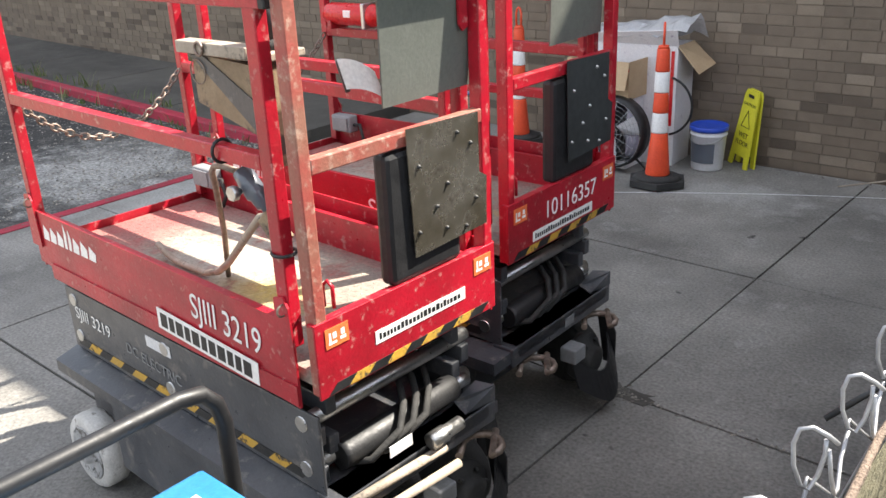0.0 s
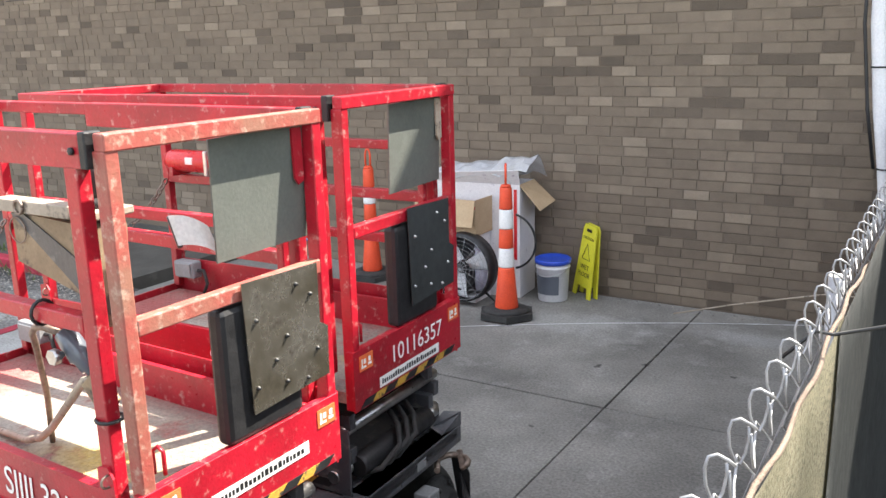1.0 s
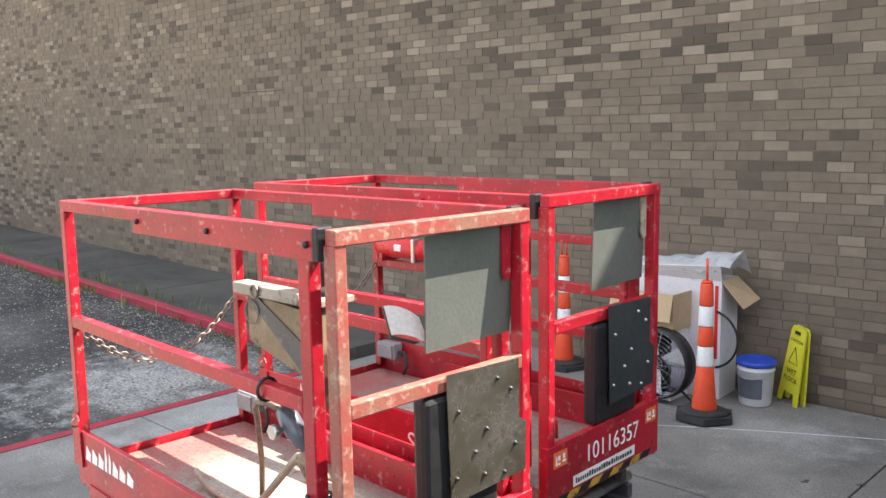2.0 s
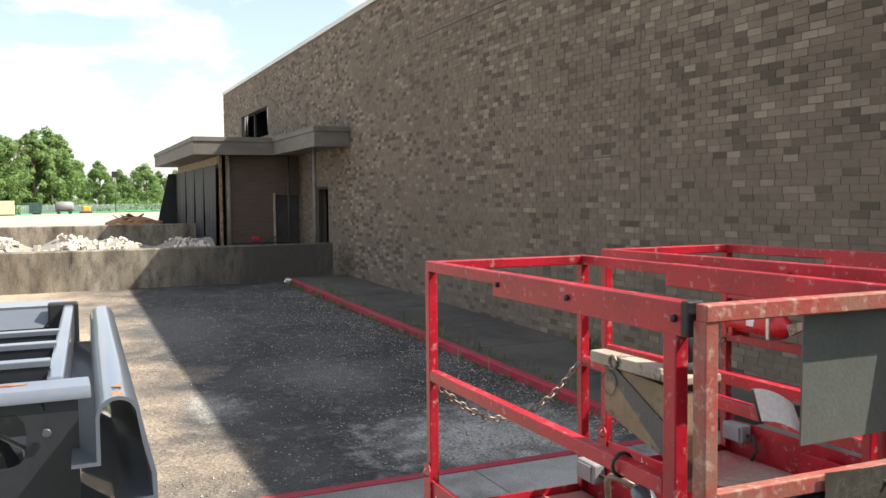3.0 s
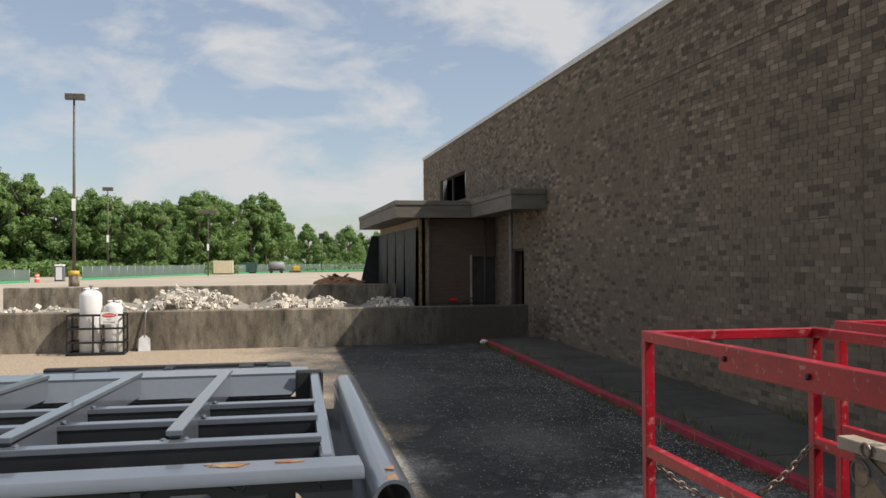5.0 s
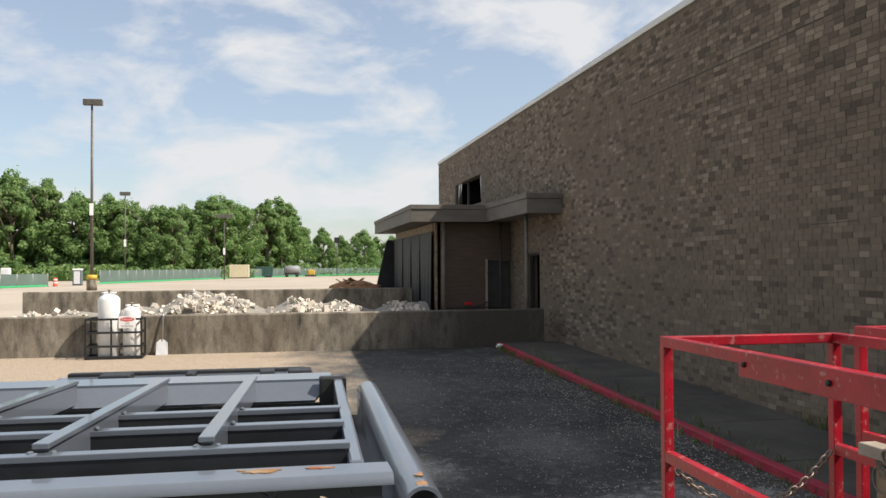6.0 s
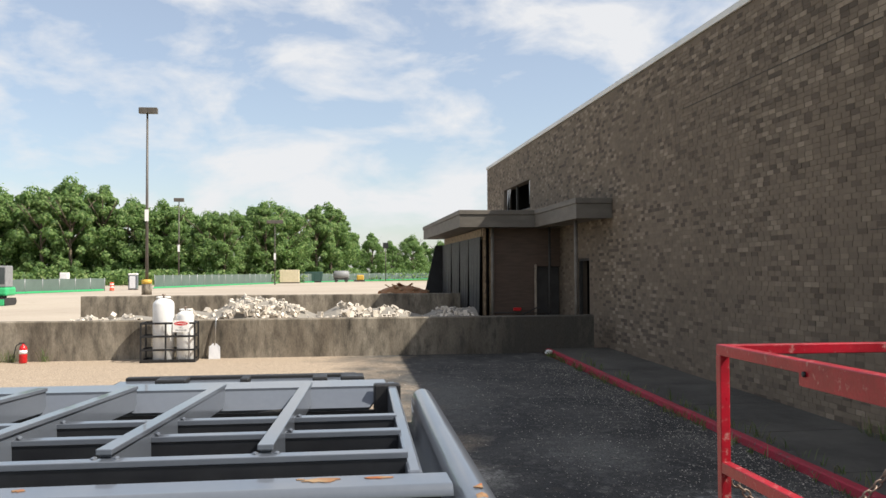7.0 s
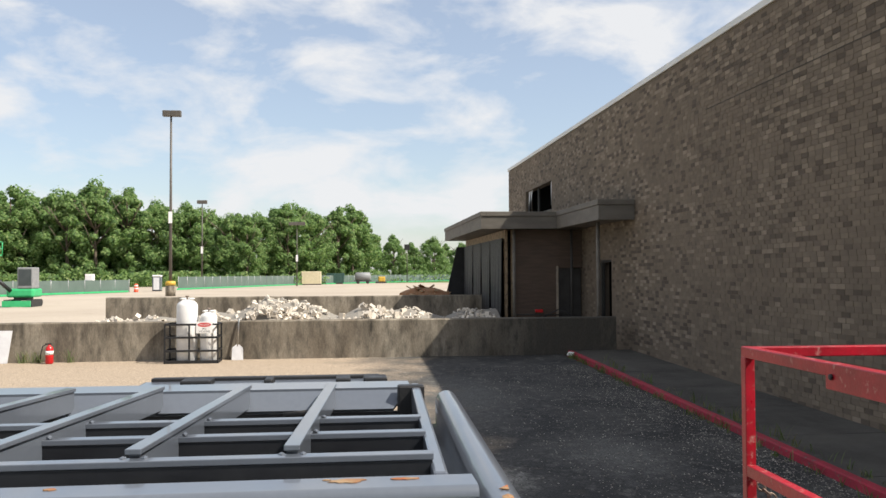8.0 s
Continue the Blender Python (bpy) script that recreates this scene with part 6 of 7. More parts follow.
ex = thing("fire_extinguisher", (-20.2, -7.27, gz(-20.2)), "red fire extinguisher standing on the ground by the wall", "fire extinguisher")
bm = bmesh.new()
lathe(bm, [(0.075, 0), (0.09, 0.02), (0.09, 0.34), (0.07, 0.40), (0.03, 0.43), (0.025, 0.46)], (0, 0, 0), 20)
part("cylinder", bm, M_FIRE, ex)
bm = bmesh.new()
lathe(bm, [(0.0915, 0.22), (0.0915, 0.31)], (0, 0, 0), 20)
part("label_band", bm, M_WHITE, ex)
boxpart("handle", (-0.02, 0.02, -0.10, 0.05, 0.46, 0.49), M_BLACK, ex, bev=0.008)
tubepart("hose", [(0.0, -0.06, 0.47), (0.02, -0.15, 0.42), (0.02, -0.19, 0.25), (0.0, -0.21, 0.12)], 0.013, M_BLACK, ex)
wb = thing("white_board", (-20.38, -8.55, gz(-20.4)), "white ribbed panel leaning on the retaining wall", "panel")
bm = bmesh.new()
prism(bm, [(0.0, -0.45, 0.0), (0.0, 0.25, 0.0), (-0.10, 0.33, 0.78), (-0.10, -0.45, 0.78)], (0.02, 0, 0.003))
for k in range(9):
    box(bm, -0.085 + 0.0, 0.02, -0.44, -0.43 + 0.001, 0.08 + 0.07 * k, 0.085 + 0.07 * k)
part("panel", bm, M_PAIL, wb)

# rubble of broken hollow blocks
rub = thing("rubble_pile", (0, 0, 0), "long pile of broken pale concrete blocks between two walls", "rubble")


def block_mesh(seed, broken):
    rb = random.Random(seed)
    bm = bmesh.new()
    L2, W2, H2 = 0.20, 0.10, 0.10
    if not broken:
        for d in ((-L2, L2, -W2, -W2 + 0.035, -H2, H2), (-L2, L2, W2 - 0.035, W2, -H2, H2), (-L2, -L2 + 0.04, -W2 + 0.0355, W2 - 0.0355, -H2, H2), (L2 - 0.04, L2, -W2 + 0.0355, W2 - 0.0355, -H2, H2), (-0.02, 0.02, -W2 + 0.0355, W2 - 0.0355, -H2, H2)):
            box(bm, *d)
    else:
        bmesh.ops.create_icosphere(bm, subdivisions=1, radius=0.15)
        for v in bm.verts:
            v.co = Vector((v.co.x * rb.uniform(0.7, 1.4), v.co.y * rb.uniform(0.6, 1.0), v.co.z * rb.uniform(0.5, 0.95)))
    me = bpy.data.meshes.new("concrete_block")
    bm.to_mesh(me)
    bm.free()
    me.materials.append(M_BLOCK)
    return me


blocks = [block_mesh(k, k % 2 == 1) for k in range(8)]
rb = random.Random(21)


def heap(y):
    return 0.45 + 0.40 * math.exp(-((y + 1.9) / 0.9) ** 2) + 0.12 * math.sin(y * 1.7) + 0.10 * math.sin(y * 4.1) - (0.25 if y < -5.2 else 0)


for i in range(290):
    y = rb.uniform(-7.3, 4.2)
    x = rb.uniform(-26.2, -23.6)
    top = 0.85 + heap(y) - abs(x + 24.9) * 0.25
    ob = new("concrete_block", blocks[rb.choice((0, 2, 4, 6, 1, 3, 5, 0, 2))])
    ob.parent = rub
    ob.matrix_basis = pose(x, y, max(0.4, top - rb.uniform(0.0, 0.28)), rb.uniform(0, 180), rb.uniform(0, 180), rb.uniform(0, 360)) @ Matrix.Scale(rb.uniform(0.5, 0.86), 4)
verts, faces = [], []
for i in range(24):
    for j in range(9):
        y, x = -7.8 + 12.2 * i / 23, -26.8 + 3.6 * j / 8
        verts.append((x, y, 0.25 + max(0, (0.52 + heap(y)) * (1 - ((x + 25) / 1.8) ** 2)) + 0.08 * noise.noise((x * 2, y * 2, 5))))
for i in range(23):
    for j in range(8):
        faces.append((i * 9 + j, i * 9 + j + 1, (i + 1) * 9 + j + 1, (i + 1) * 9 + j))
core = mesh_from("rubble_core", verts, faces, M_STONE, rub)
verts, faces = [], []
for i in range(1500):
    y, x = rb.uniform(-7.4, 4.3), rb.uniform(-26.3, -23.5)
    p = Vector((x, y, 0.80 + heap(y) - abs(x + 24.9) * 0.25 - rb.uniform(0.0, 0.2)))
    turn_by = pose(p.x, p.y, p.z, rb.uniform(0, 180), rb.uniform(0, 180), rb.uniform(0, 360))
    a, b, c = rb.uniform(0.03, 0.10), rb.uniform(0.02, 0.07), rb.uniform(0.02, 0.05)
    k = len(verts)
    verts += [turn_by @ Vector(q) for q in ((-a, -b, -c), (a, -b * 0.8, -c), (a * 0.9, b, -c), (-a, b, -c * 0.7), (-a * 0.8, -b, c), (a, -b, c * 0.8), (a * 0.7, b, c), (-a, b * 0.7, c))]
    faces += [tuple(k + q for q in f) for f in ((3, 2, 1, 0), (4, 5, 6, 7), (0, 1, 5, 4), (1, 2, 6, 5), (2, 3, 7, 6), (3, 0, 4, 7))]
tagged(mesh_from("rubble_gravel", verts, faces, M_CHIPS, rub), kind="stuff")
brown = thing("plank_heap", (-34.0, 3.0, 1.35), "heap of splintered brown boards beyond the rubble", "debris")
for i in range(44):
    bm = bmesh.new()
    box(bm, -0.07, 0.07, -rb.uniform(0.15, 0.55), rb.uniform(0.15, 0.55), -0.02, 0.02)
    o = part("board", bm, M_WOOD if i % 3 else M_RUST, brown)
    r_at, a_at = rb.uniform(0.0, 0.85), rb.uniform(0, 6.28)
    o.matrix_basis = pose(r_at * math.cos(a_at), r_at * 1.1 * math.sin(a_at), 0.42 * (1 - r_at), rb.uniform(-35, 35), rb.uniform(-35, 35), rb.uniform(-90, 90))
bm = bmesh.new()
bmesh.ops.create_icosphere(bm, subdivisions=3, radius=1.0)
for v in bm.verts:
    v.co = Vector((v.co.x * 1.0, v.co.y * 1.15, max(-1.4, v.co.z * (0.45 if v.co.z > 0 else 1.4)))) * (1 + 0.22 * noise.noise(v.co * 2.3) + 0.1 * noise.noise(v.co * 6))
part("spoil_mound", bm, M_RUST, brown, "rusty brown spoil")

# ---- far side of the lot ----
def lamp_post(at, h, heads, base=True):
    g = thing("street_lamp", at, "tall bronze parking-lot lamp post on a concrete base", "lamp post", "lot lamp posts")
    if base:
        bm = bmesh.new()
        lathe(bm, [(0.55, 0), (0.55, 1.15), (0.50, 1.2)], (0, 0, 0), 20)
        part("base", bm, M_DOCK, g, "concrete base")
        bm = bmesh.new()
        lathe(bm, [(0.56, 1.2), (0.56, 1.65), (0.3, 1.7)], (0, 0, 0), 20)
        part("base_cap", bm, M_YELLOW, g, "yellow band")
    tubepart("pole", [(0, 0, 0.0), (0, 0, h)], 0.19 * h / 20, M_POLE, g, seg=10, r2=0.11 * h / 20)
    for s in heads:
        boxpart("lamp_head", (-0.35, 0.35, min(0, s), max(0, s), h - 0.2, h + 0.45), M_POLE, g, bev=0.05)
    boxpart("notice", (0.2, 0.26, -0.2, 0.2, h * 0.40, h * 0.40 + 1.3), M_WHITE, g)
    return g


lamp_post((-98.0, -20.0, 0.0), 20.4, (1.1, -0.9))
lamp_post((-163.0, -27.3, 0.0), 15.8, (0.9, -0.9), base=False)
lamp_post((-172.0, -10.4, 0.0), 12.3, (1.6, -1.6), base=False)


def screen_fence(x0, y0, x1, y1, h, label):
    a, b = Vector((x0, y0, 0)), Vector((x1, y1, 0))
    g = thing("screened_fence", (x0, y0, 0.0), label, "fence", "site fences")
    d = b - a
    n = max(2, int(d.length / 3.0))
    for i in range(n):
        bm = bmesh.new()
        p, q = d * (i / n), d * ((i + 1) / n)
        prism(bm, [p + Vector((0, 0, 0.06)), q + Vector((0, 0, 0.06)), q + Vector((0, 0, h - 0.05 * (i % 2))), p + Vector((0, 0, h - 0.05 * ((i + 1) % 2)))], (0.04, 0, 0))
        part("screen", bm, M_GREENSCREEN, g)
    for i in range(0, n + 1):
        p = d * (i / n)
        tubepart("post", [p, p + Vector((0, 0, h + 0.08))], 0.05, M_GALV, g, seg=6)
    bm = bmesh.new()
    prism(bm, [(0.3, 0, 0.03), d + Vector((0.3, 0, 0.03)), d + Vector((1.1, 0, 0.03)), Vector((1.1, 0, 0.03))], (0, 0, 0.22))
    part("green_hem", bm, M_GREENMACHINE, g, "bright green strip along the ground")


def portable_toilet(at):
    g = thing("portable_toilet", at, "grey and blue portable toilet with a white roof", "portable toilet")
    boxpart("cabin", (-0.6, 0.6, -0.6, 0.6, 0.1, 2.1), M_FRAME, g, bev=0.05)
    boxpart("roof", (-0.64, 0.64, -0.64, 0.64, 2.11, 2.38), M_WHITE, g, bev=0.12)
    boxpart("skid", (-0.6, 0.6, -0.6, 0.6, 0.0, 0.099), M_BLACK, g)
    boxpart("door", (0.601, 0.63, -0.42, 0.42, 0.2, 2.0), M_PAIL, g, bev=0.02)


screen_fence(-94.0, -42.0, -123.0, -30.6, 1.75, "green screened fence with a bright green strip at its foot")
screen_fence(-139.0, -27.0, -196.0, -10.6, 2.1, "long green screened fence across the lot")
screen_fence(-196.0, -10.4, -276.0, 33.0, 2.1, "far green screened fence before the trees")
portable_toilet((-130.0, -28.3, 0.0))

ctr = thing("site_container", (-196.0, -8.6, 0.0), "cream-coloured site container with panel ribs", "container")
boxpart("body", (-1.2, 1.2, -2.2, 2.2, 0.2, 3.0), M_CREAM, ctr, bev=0.05)
for k in range(8):
    boxpart("rib", (1.201, 1.26, -2.0 + 0.56 * k, -1.9 + 0.56 * k, 0.3, 2.9), M_CREAM, ctr)
boxpart("base_rail", (-1.2, 1.2, -2.2, 2.2, 0.0, 0.199), M_DARKMETAL, ctr)
dmp = thing("dumpster", (-208.0, -3.4, 0.0), "dark green open-top dumpster", "dumpster")
bm = bmesh.new()
prism(bm, [(0, -2.0, 0.3), (0, 2.0, 0.3), (0, 2.2, 2.6), (0, -2.2, 2.6)], (-2.2, 0, 0))
part("bin", bm, M_TEAL, dmp)
for k in range(6):
    boxpart("rib", (0.001, 0.08, -1.9 + 0.72 * k, -1.78 + 0.72 * k, 0.35, 2.5), M_TEAL, dmp)
boxpart("skid", (-2.1, -0.1, -1.8, 1.8, 0.0, 0.299), M_DARKMETAL, dmp)
tk = thing("tank_trailer", (-211.0, 3.2, 0.0), "grey tank trailer parked on the lot", "trailer")
bm = bmesh.new()
lathe(bm, [(0.6, -1.9), (1.0, -1.7), (1.05, 0), (1.0, 1.7), (0.6, 1.9)], (0, 0, 1.75), 20, "y")
part("tank", bm, M_BOXGREY, tk)
boxpart("frame", (-0.7, 0.7, -2.1, 2.1, 0.62, 0.8), M_DARKMETAL, tk)
for yy in (-1.2, 1.2):
    for xx in (-0.8, 0.8):
        bm = bmesh.new()
        lathe(bm, [(0.2, -0.15), (0.42, -0.13), (0.42, 0.13), (0.2, 0.15)], (xx, yy, 0.42), 16, "x")
        part("wheel", bm, M_RUBBER, tk)
hyd = thing("yellow_compressor", (-221.0, 8.2, 0.0), "small yellow machine on the lot", "machine")
boxpart("hood", (-0.7, 0.7, -0.9, 0.9, 0.35, 1.7), M_YELLOW, hyd, bev=0.25)
boxpart("skid", (-0.7, 0.7, -1.6, 1.2, 0.0, 0.349), M_DARKMETAL, hyd, bev=0.05)
bar = thing("traffic_barrel", (-124.0, -29.9, 0.0), "orange and white traffic barrel", "traffic barrel")
bm = bmesh.new()
lathe(bm, [(0.35, 0), (0.3, 0.1), (0.27, 1.1), (0.1, 1.15)], (0, 0, 0), 16)
part("body", bm, M_ORANGE, bar)
for z in (0.4, 0.8):
    bm = bmesh.new()
    lathe(bm, [(0.305 - 0.03 * z, z), (0.302 - 0.03 * z, z + 0.15)], (0, 0, 0), 16)
    part("band", bm, M_WHITE, bar)
hut = thing("utility_cabinet", (-160.0, -46.5, 0.6), "small pale utility cabinet in the grass", "cabinet")
boxpart("body", (-0.6, 0.6, -0.7, 0.7, -0.7, 2.0), M_WHITE, hut, bev=0.06)
boxpart("door", (0.601, 0.63, -0.5, 0.5, -0.1, 1.8), M_PAIL, hut)
sgn = thing("traffic_signal_sign", (-240.0, 16.0, 0.0), "dark square sign on a pole before the trees", "sign")
tubepart("pole", [(0, 0, 0), (0, 0, 9.0)], 0.12, M_POLE, sgn)
boxpart("board", (-0.15, 0.15, -0.75, 0.75, 9.0, 10.6), M_BLACK, sgn, bev=0.04)

# mini excavator
mx = thing("mini_excavator", (-68.0, -25.0, 0.0), "green mini excavator with a dark glazed cab", "excavator")
for y0 in (-0.85, 0.5):
    bm = bmesh.new()
    prism(bm, [(x, y0, z) for x, z in ((-1.0, 0.1), (-0.8, 0.0), (0.8, 0.0), (1.0, 0.1), (1.05, 0.28), (0.9, 0.46), (-0.9, 0.46), (-1.05, 0.28))], (0, 0.36, 0))
    part("track", bm, M_RUBBER, mx)
boxpart("house", (-1.0, 0.7, -0.8, 0.85, 0.6, 1.15), M_GREENMACHINE, mx, bev=0.12)
boxpart("slew_ring", (-0.5, 0.5, -0.4, 0.45, 0.40, 0.599), M_DARKMETAL, mx)
cabm = boxpart("cab", (-0.55, 0.65, -0.15, 0.80, 1.151, 2.50), M_BOXGREY, mx, bev=0.06)
boxpart("window", (0.651, 0.665, -0.06, 0.71, 1.35, 2.38), M_GLASS, cabm)
boxpart("window", (-0.42, 0.52, -0.165, -0.151, 1.35, 2.38), M_GLASS, cabm)
boxpart("blade", (1.1, 1.2, -0.85, 0.85, 0.02, 0.40), M_GREENMACHINE, mx)
bm = bmesh.new()
for a, b, w in (((0.7, -0.5, 1.0), (1.2, -1.3, 1.9), 0.12), ((1.2, -1.3, 1.9), (1.5, -2.3, 1.0), 0.10), ((1.5, -2.3, 1.0), (1.5, -2.4, 0.3), 0.12)):
    tube(bm, [a, b], w, 6)
part("arm", bm, M_BLACK, mx)
mx.scale = (1.2, 1.2, 1.2)
bl = thing("boom_lift_basket", (-68.0, -28.0, 0.0), "bright green boom lift with its basket raised", "boom lift")
boxpart("floor", (-0.6, 0.6, -0.4, 1.2, 3.9, 4.0), M_GREENMACHINE, bl)
for z in (4.45, 4.98):
    for a, b in (((0.6, -0.4, z), (0.6, 1.2, z)), ((-0.6, -0.4, z), (-0.6, 1.2, z)), ((-0.6, 1.2, z), (0.6, 1.2, z)), ((-0.6, -0.4, z), (0.6, -0.4, z))):
        tubepart("rail", [a, b], 0.04, M_GREENMACHINE, bl, seg=6)
for x in (-0.6, 0.6):
    for y in (-0.4, 0.4, 1.2):
        tubepart("post", [(x, y, 4.0), (x, y, 4.98)], 0.04, M_GREENMACHINE, bl, seg=6)
tubepart("boom", [(0, 0.0, 3.9), (0, -1.6, 2.4), (0, -4.5, 1.4)], 0.18, M_GREENMACHINE, bl)
boxpart("chassis", (-1.0, 1.0, -5.6, -3.4, 0.0, 1.3), M_GREENMACHINE, bl, bev=0.15)

# ---- trees ----
def crown_mesh(seed, h, w, n):
    rt = random.Random(seed)
    lobes = []
    for k in range(70):
        a, f = rt.uniform(0, 6.28), 0.06 + 0.90 * rt.random() ** 0.85
        wide = math.sin(math.pi * min(1.0, 0.16 + 0.84 * f)) ** 0.6
        rr = w * 0.40 * wide * math.sqrt(rt.uniform(0.15, 1.0))
        lobes.append((Vector((rr * math.cos(a), rr * math.sin(a), h * f * 0.93)), w * rt.uniform(0.055, 0.125) * (0.55 + 0.45 * wide)))
    lobes.append((Vector((rt.uniform(-0.5, 0.5), rt.uniform(-0.5, 0.5), h * 0.93)), w * 0.09))
    verts, faces = [], []
    for i in range(n):
        c, r = lobes[rt.randrange(len(lobes))]
        d = Vector((rt.gauss(0, 1), rt.gauss(0, 1), rt.gauss(0, 1))).normalized()
        q = rt.uniform(0.55, 1.0) + (rt.uniform(0, 0.45) if rt.random() < 0.22 else 0)
        p = c + Vector((d.x * r * q, d.y * r * q, d.z * r * q * 0.85))
        nrm = (d + Vector((rt.uniform(-0.6, 0.6), rt.uniform(-0.6, 0.6), rt.uniform(-0.2, 0.8)))).normalized()
        u = nrm.orthogonal().normalized()
        u = (u * math.cos(i) + nrm.cross(u) * math.sin(i))
        v = nrm.cross(u)
        s = rt.uniform(0.09, 0.27)
        k = len(verts)
        verts += [p + u * s, p + v * s * 0.6 + nrm * s * 0.12, p - u * s * 0.9, p - v * s * 0.65 + nrm * s * 0.1, p + nrm * s * 0.22]
        faces += [(k, k + 1, k + 4), (k + 1, k + 2, k + 4), (k + 2, k + 3, k + 4), (k + 3, k, k + 4)]
    me = bpy.data.meshes.new("crown")
    me.from_pydata(verts, [], faces)
    me.update()
    me.materials.append(M_LEAF)
    return me


def trunk_mesh(seed, h, w):
    rt = random.Random(seed)
    bm = bmesh.new()
    tube(bm, [(0, 0, -0.6), (0.1, 0.05, h * 0.25), (0.0, 0.1, h * 0.5), (0.1, 0, h * 0.85)], 0.30, 8, r2=0.06)
    for k in range(7):
        a, f = rt.uniform(0, 6.28), rt.uniform(0.25, 0.65)
        tube(bm, [(0.05, 0.05, h * f), (w * 0.17 * math.cos(a), w * 0.17 * math.sin(a), h * (f + 0.12)), (w * 0.36 * math.cos(a), w * 0.36 * math.sin(a), h * (f + 0.26))], 0.11, 6, r2=0.025)
    me = bpy.data.meshes.new("trunk")
    bm.to_mesh(me)
    bm.free()
    me.materials.append(M_BARK)
    return me


TREES = [(crown_mesh(k, 12.0, w, 12000), trunk_mesh(k, 12.0, w)) for k, w in ((1, 9.5), (2, 8.0), (3, 11.0), (4, 8.8), (5, 10.2), (6, 7.4))]
rt = random.Random(77)


def tree(x, y, z, h, k, label):
    g = thing("tree", (x, y, z), label, "tree", "trees beyond the lot")
    g.matrix_world = pose(x, y, z, 0, 0, rt.uniform(0, 360)) @ Matrix.Scale(h / 12.0, 4)
    for nm, me in (("crown", TREES[k][0]), ("trunk", TREES[k][1])):
        o = new(nm, me)
        o.parent = g


def treeline(y):
    """Height of the tops along the far edge of the lot."""
    if y < -45:
        return 20.6 + 1.2 * math.sin(y * 0.4)
    if y < -32:
        return 16.6 + 1.0 * math.sin(y * 0.7)
    if y < -14:
        return 16.6 + 1.2 * math.sin(y * 0.45 + 1)
    if y < 4:
        return 15.8 + 0.8 * math.sin(y * 0.9)
    if y < 14:
        return 12.5 - (y - 4) * 0.45
    return 9.0 + 0.8 * math.sin(y)


def clear_of_fence(y):
    """How much farther off the planting stands where the fence runs away."""
    return 1.0 if y < -18 else 1.08 if y < -10 else min(1.7, 228.0 / (186 - 1.84 * y))


y = -110.0
while y < 52:
    for row in range(2):
        x = -186 - 13 * row + rt.uniform(-4, 4) 
        far = clear_of_fence(y)
        tree(x * far, (y + rt.uniform(-1.5, 1.5)) * far, -0.3, far * treeline(y) * rt.uniform(0.90, 1.12) * (1.0 + 0.05 * row), rt.randrange(6),
             "broad leafy green tree in full summer crown" if row == 0 else "tall leafy tree standing in the second row")
    y += rt.uniform(3.6, 5.4)
# scrub in front of the trees
verts, faces = [], []
for i in range(15000):
    y = rt.uniform(-110, 50)
    far = clear_of_fence(y)
    x = (-180 + rt.uniform(-5, 4)) * far
    tall = 3.0 + 2.4 * noise.noise((y * 0.16, 0, 0)) + 0.8 * noise.noise((y * 0.6, 3, 0))
    if y > -27:
        tall *= 0.75
    p = Vector((x, y * far, rt.uniform(0, max(0.6, tall * far))))
    nrm = Vector((rt.uniform(0, 1), rt.uniform(-1, 1), rt.uniform(-0.2, 1))).normalized()
    u = nrm.orthogonal().normalized()
    v = nrm.cross(u)
    s = rt.uniform(0.25, 0.55)
    k = len(verts)
    verts += [p + u * s, p + v * s * 0.6, p - u * s, p - v * s * 0.6]
    faces += [(k, k + 1, k + 2, k + 3)]
tagged(mesh_from("scrub", verts, faces, M_LEAF), "dense green scrub under the trees", "scrub", kind="stuff")

# ---- weeds and grit ----
verts, faces = [], []
rw = random.Random(12)


def blades(x, y, z, n, hmax):
    for _ in range(n):
        a, l = rw.uniform(0, 6.28), rw.uniform(0.3, 1) * hmax
        px, py = x + rw.gauss(0, 0.05), y + rw.gauss(0, 0.03)
        d = Vector((math.cos(a), math.sin(a), 0))
        s = Vector((-math.sin(a), math.cos(a), 0)) * rw.uniform(0.003, 0.008)
        p = Vector((px, py, z))
        k = len(verts)
        verts.extend([p - s, p + s, p + d * l * 0.25 + s * 0.8 + Vector((0, 0, l * 0.6)), p + d * l * 0.25 - s * 0.8 + Vector((0, 0, l * 0.6)), p + d * l * 0.6 + Vector((0, 0, l * 0.95))])
        faces.extend([(k, k + 1, k + 2, k + 3), (k + 3, k + 2, k + 4)])


for i in range(150):
    x = -19.9 + 14.5 * rw.random() ** 1.6
    blades(x, 5.24 + 0.018 * (-5.1 - x) - rw.uniform(-0.02, 0.14), gz(x), rw.randrange(3, 9), rw.uniform(0.05, 0.22))
for i in range(40):
    x = rw.uniform(-18, -6)
    blades(x, 5.24 + 0.018 * (-5.1 - x) + 0.2, gz(x) + 0.10, 6, rw.uniform(0.1, 0.3))
for i in range(16):
    blades(rw.uniform(-9.5, -7.5), rw.uniform(6.9, 7.12), gz(-8) + 0.10, 7, 0.3)
for yy in (-7.75, -7.6, -6.85, -8.0):
    for q in range(3):
        blades(-20.38, yy + rw.uniform(-0.08, 0.08), gz(-20.4), 9, 0.42)
tagged(mesh_from("weeds", verts, faces, M_WEED), "sparse green weeds along the kerb and walls", "weeds", kind="stuff")

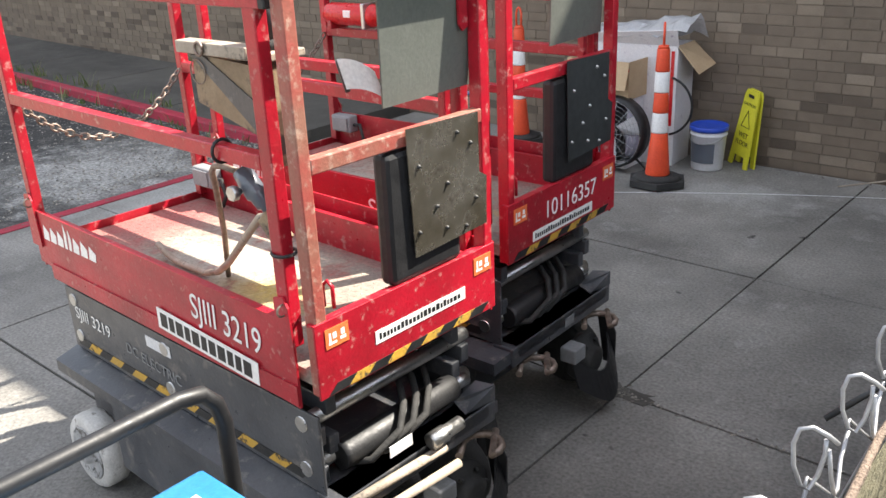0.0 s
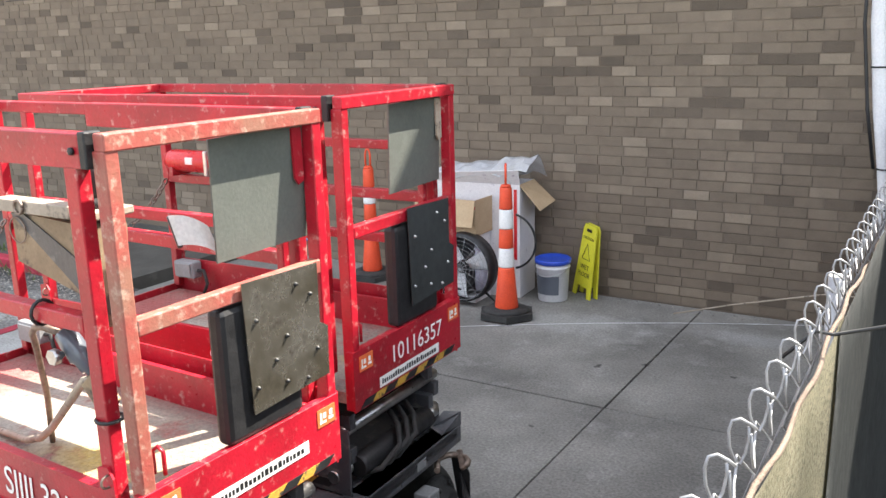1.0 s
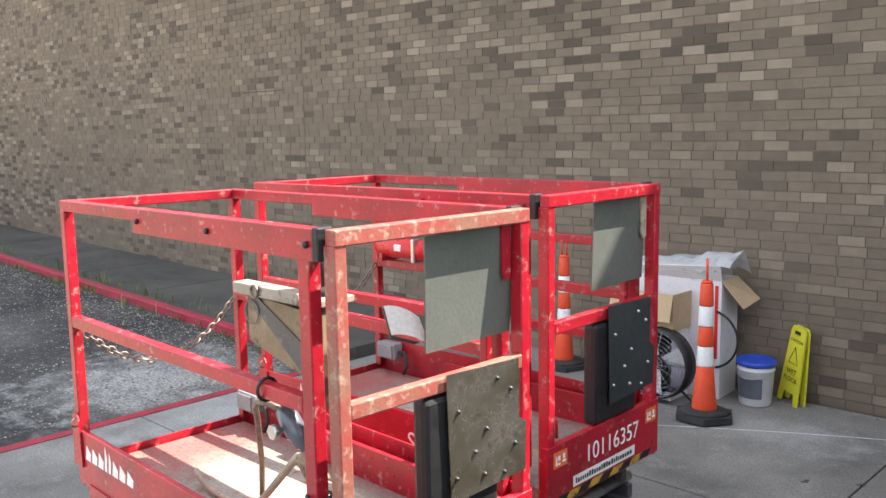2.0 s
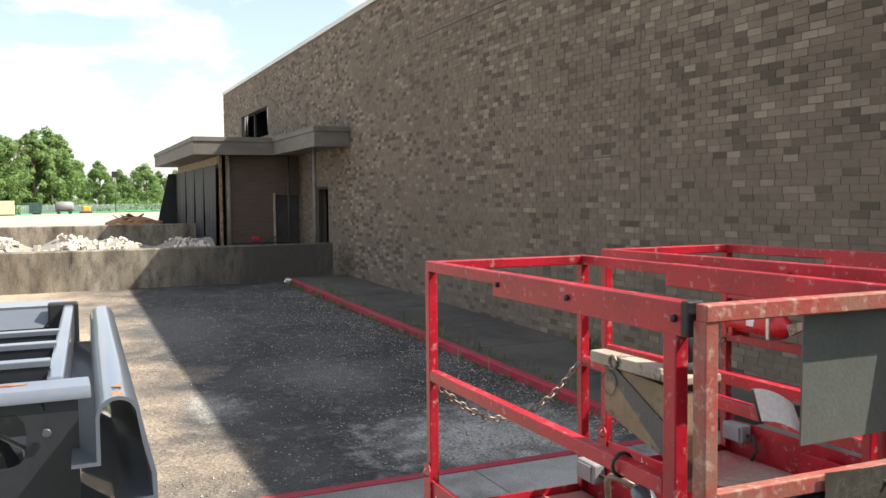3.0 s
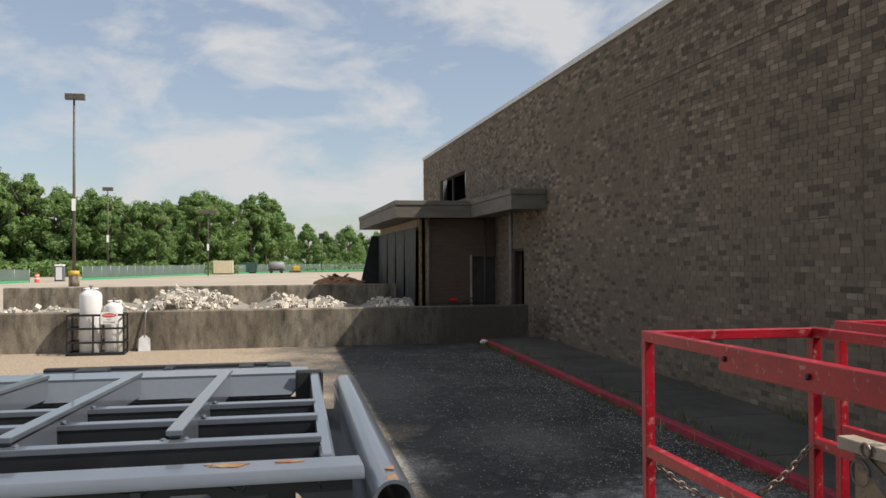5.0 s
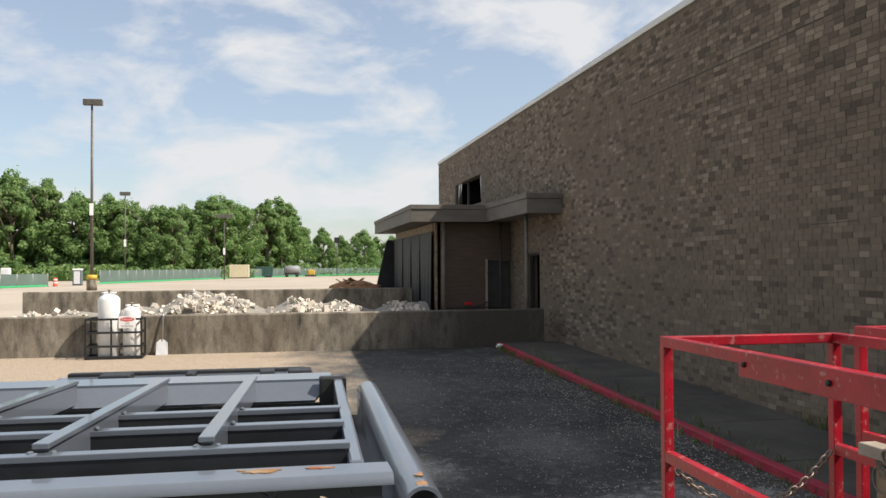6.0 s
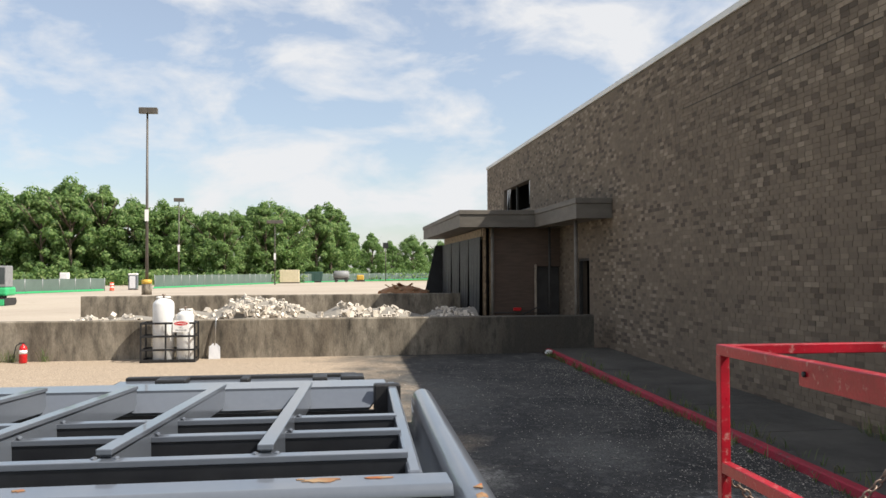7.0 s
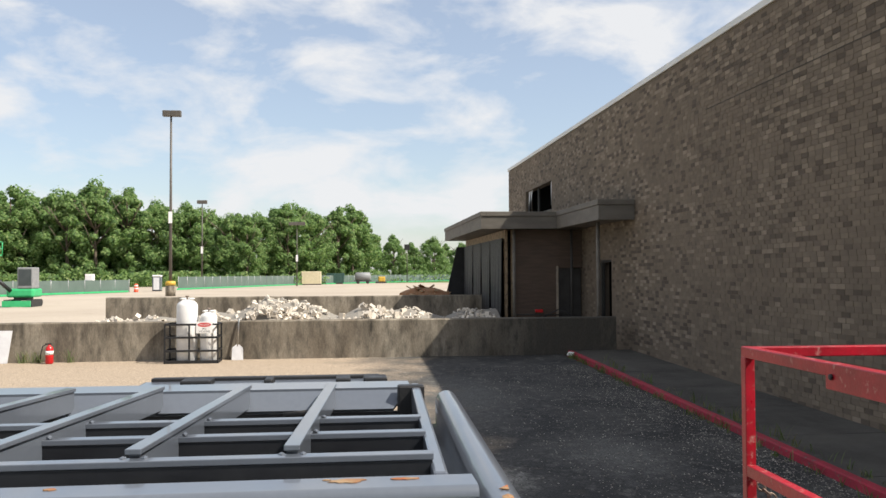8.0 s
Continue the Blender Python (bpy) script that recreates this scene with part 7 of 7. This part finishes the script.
verts, faces = [], []
for i in range(9000):
    x = -5.3 - 13 * rw.random() ** 1.7
    y = rw.choice((rw.uniform(-2.5, 5.3), 5.3 - abs(rw.gauss(0, 0.55)), rw.uniform(2.5, 5.2)))
    s = rw.uniform(0.004, 0.016)
    p = Vector((x, y, gz(x) + 0.015 * noise.noise((x * 0.35, y * 0.35, 0)) + s * 0.3))
    k = len(verts)
    for d in ((1, 0, 0), (-0.3, 0.9, 0), (-0.5, -0.8, 0.1), (0.1, 0, 0.8)):
        verts.append(p + Vector(d) * s * rw.uniform(0.7, 1.3))
    faces += [(k, k + 1, k + 3), (k + 1, k + 2, k + 3), (k + 2, k, k + 3)]
for i in range(260):
    x, y = rw.choice(((rw.gauss(-0.15, 0.09), rw.gauss(3.25, 0.05)), (rw.uniform(-0.1, 0.9), rw.gauss(3.25, 0.02)), (rw.uniform(-2.5, 1.3), 7.12 - abs(rw.gauss(0, 0.08)))))
    s = rw.uniform(0.003, 0.012)
    k = len(verts)
    p = Vector((x, y, 0.003 + s * 0.2))
    for d in ((1, 0, 0), (-0.3, 0.9, 0), (-0.5, -0.8, 0.1), (0.1, 0, 0.8)):
        verts.append(p + Vector(d) * s * rw.uniform(0.7, 1.3))
    faces += [(k, k + 1, k + 3), (k + 1, k + 2, k + 3), (k + 2, k, k + 3)]
tagged(mesh_from("grit", verts, faces, M_STONE), "loose gravel and grit scattered on the asphalt", "gravel", kind="stuff")
lit = thing("litter_bag", (-19.9, 5.45, gz(-19.9)), "crumpled white litter at the kerb's end", "litter")
bm = bmesh.new()
bmesh.ops.create_icosphere(bm, subdivisions=2, radius=0.075)
for v in bm.verts:
    v.co = Vector((v.co.x, v.co.y * 1.4, max(-0.06, v.co.z * 0.8))) * (1 + 0.35 * noise.noise(v.co * 14)) + Vector((0, 0, 0.075))
part("crumpled_bag", bm, M_WHITE, lit)

# ---- single bricks of the wall nearest the camera ----
brick_shapes = {}
for x0, x1, z0 in near_bricks:
    key = round(x1 - x0, 3)
    if key not in brick_shapes:
        bm = bmesh.new()
        box(bm, 0, x1 - x0, 0, 0.012, 0, BH - GAP)
        me = bpy.data.meshes.new("brick")
        bmesh.ops.recalc_face_normals(bm, faces=bm.faces)
        bm.to_mesh(me)
        bm.free()
        me.materials.append(M_BRICK_NEAR)
        brick_shapes[key] = me
    ob = new("brick", brick_shapes[key])
    ob.parent = wall
    ob.location = (x0, WALL_Y + rng.uniform(-0.0025, 0.0025), z0)
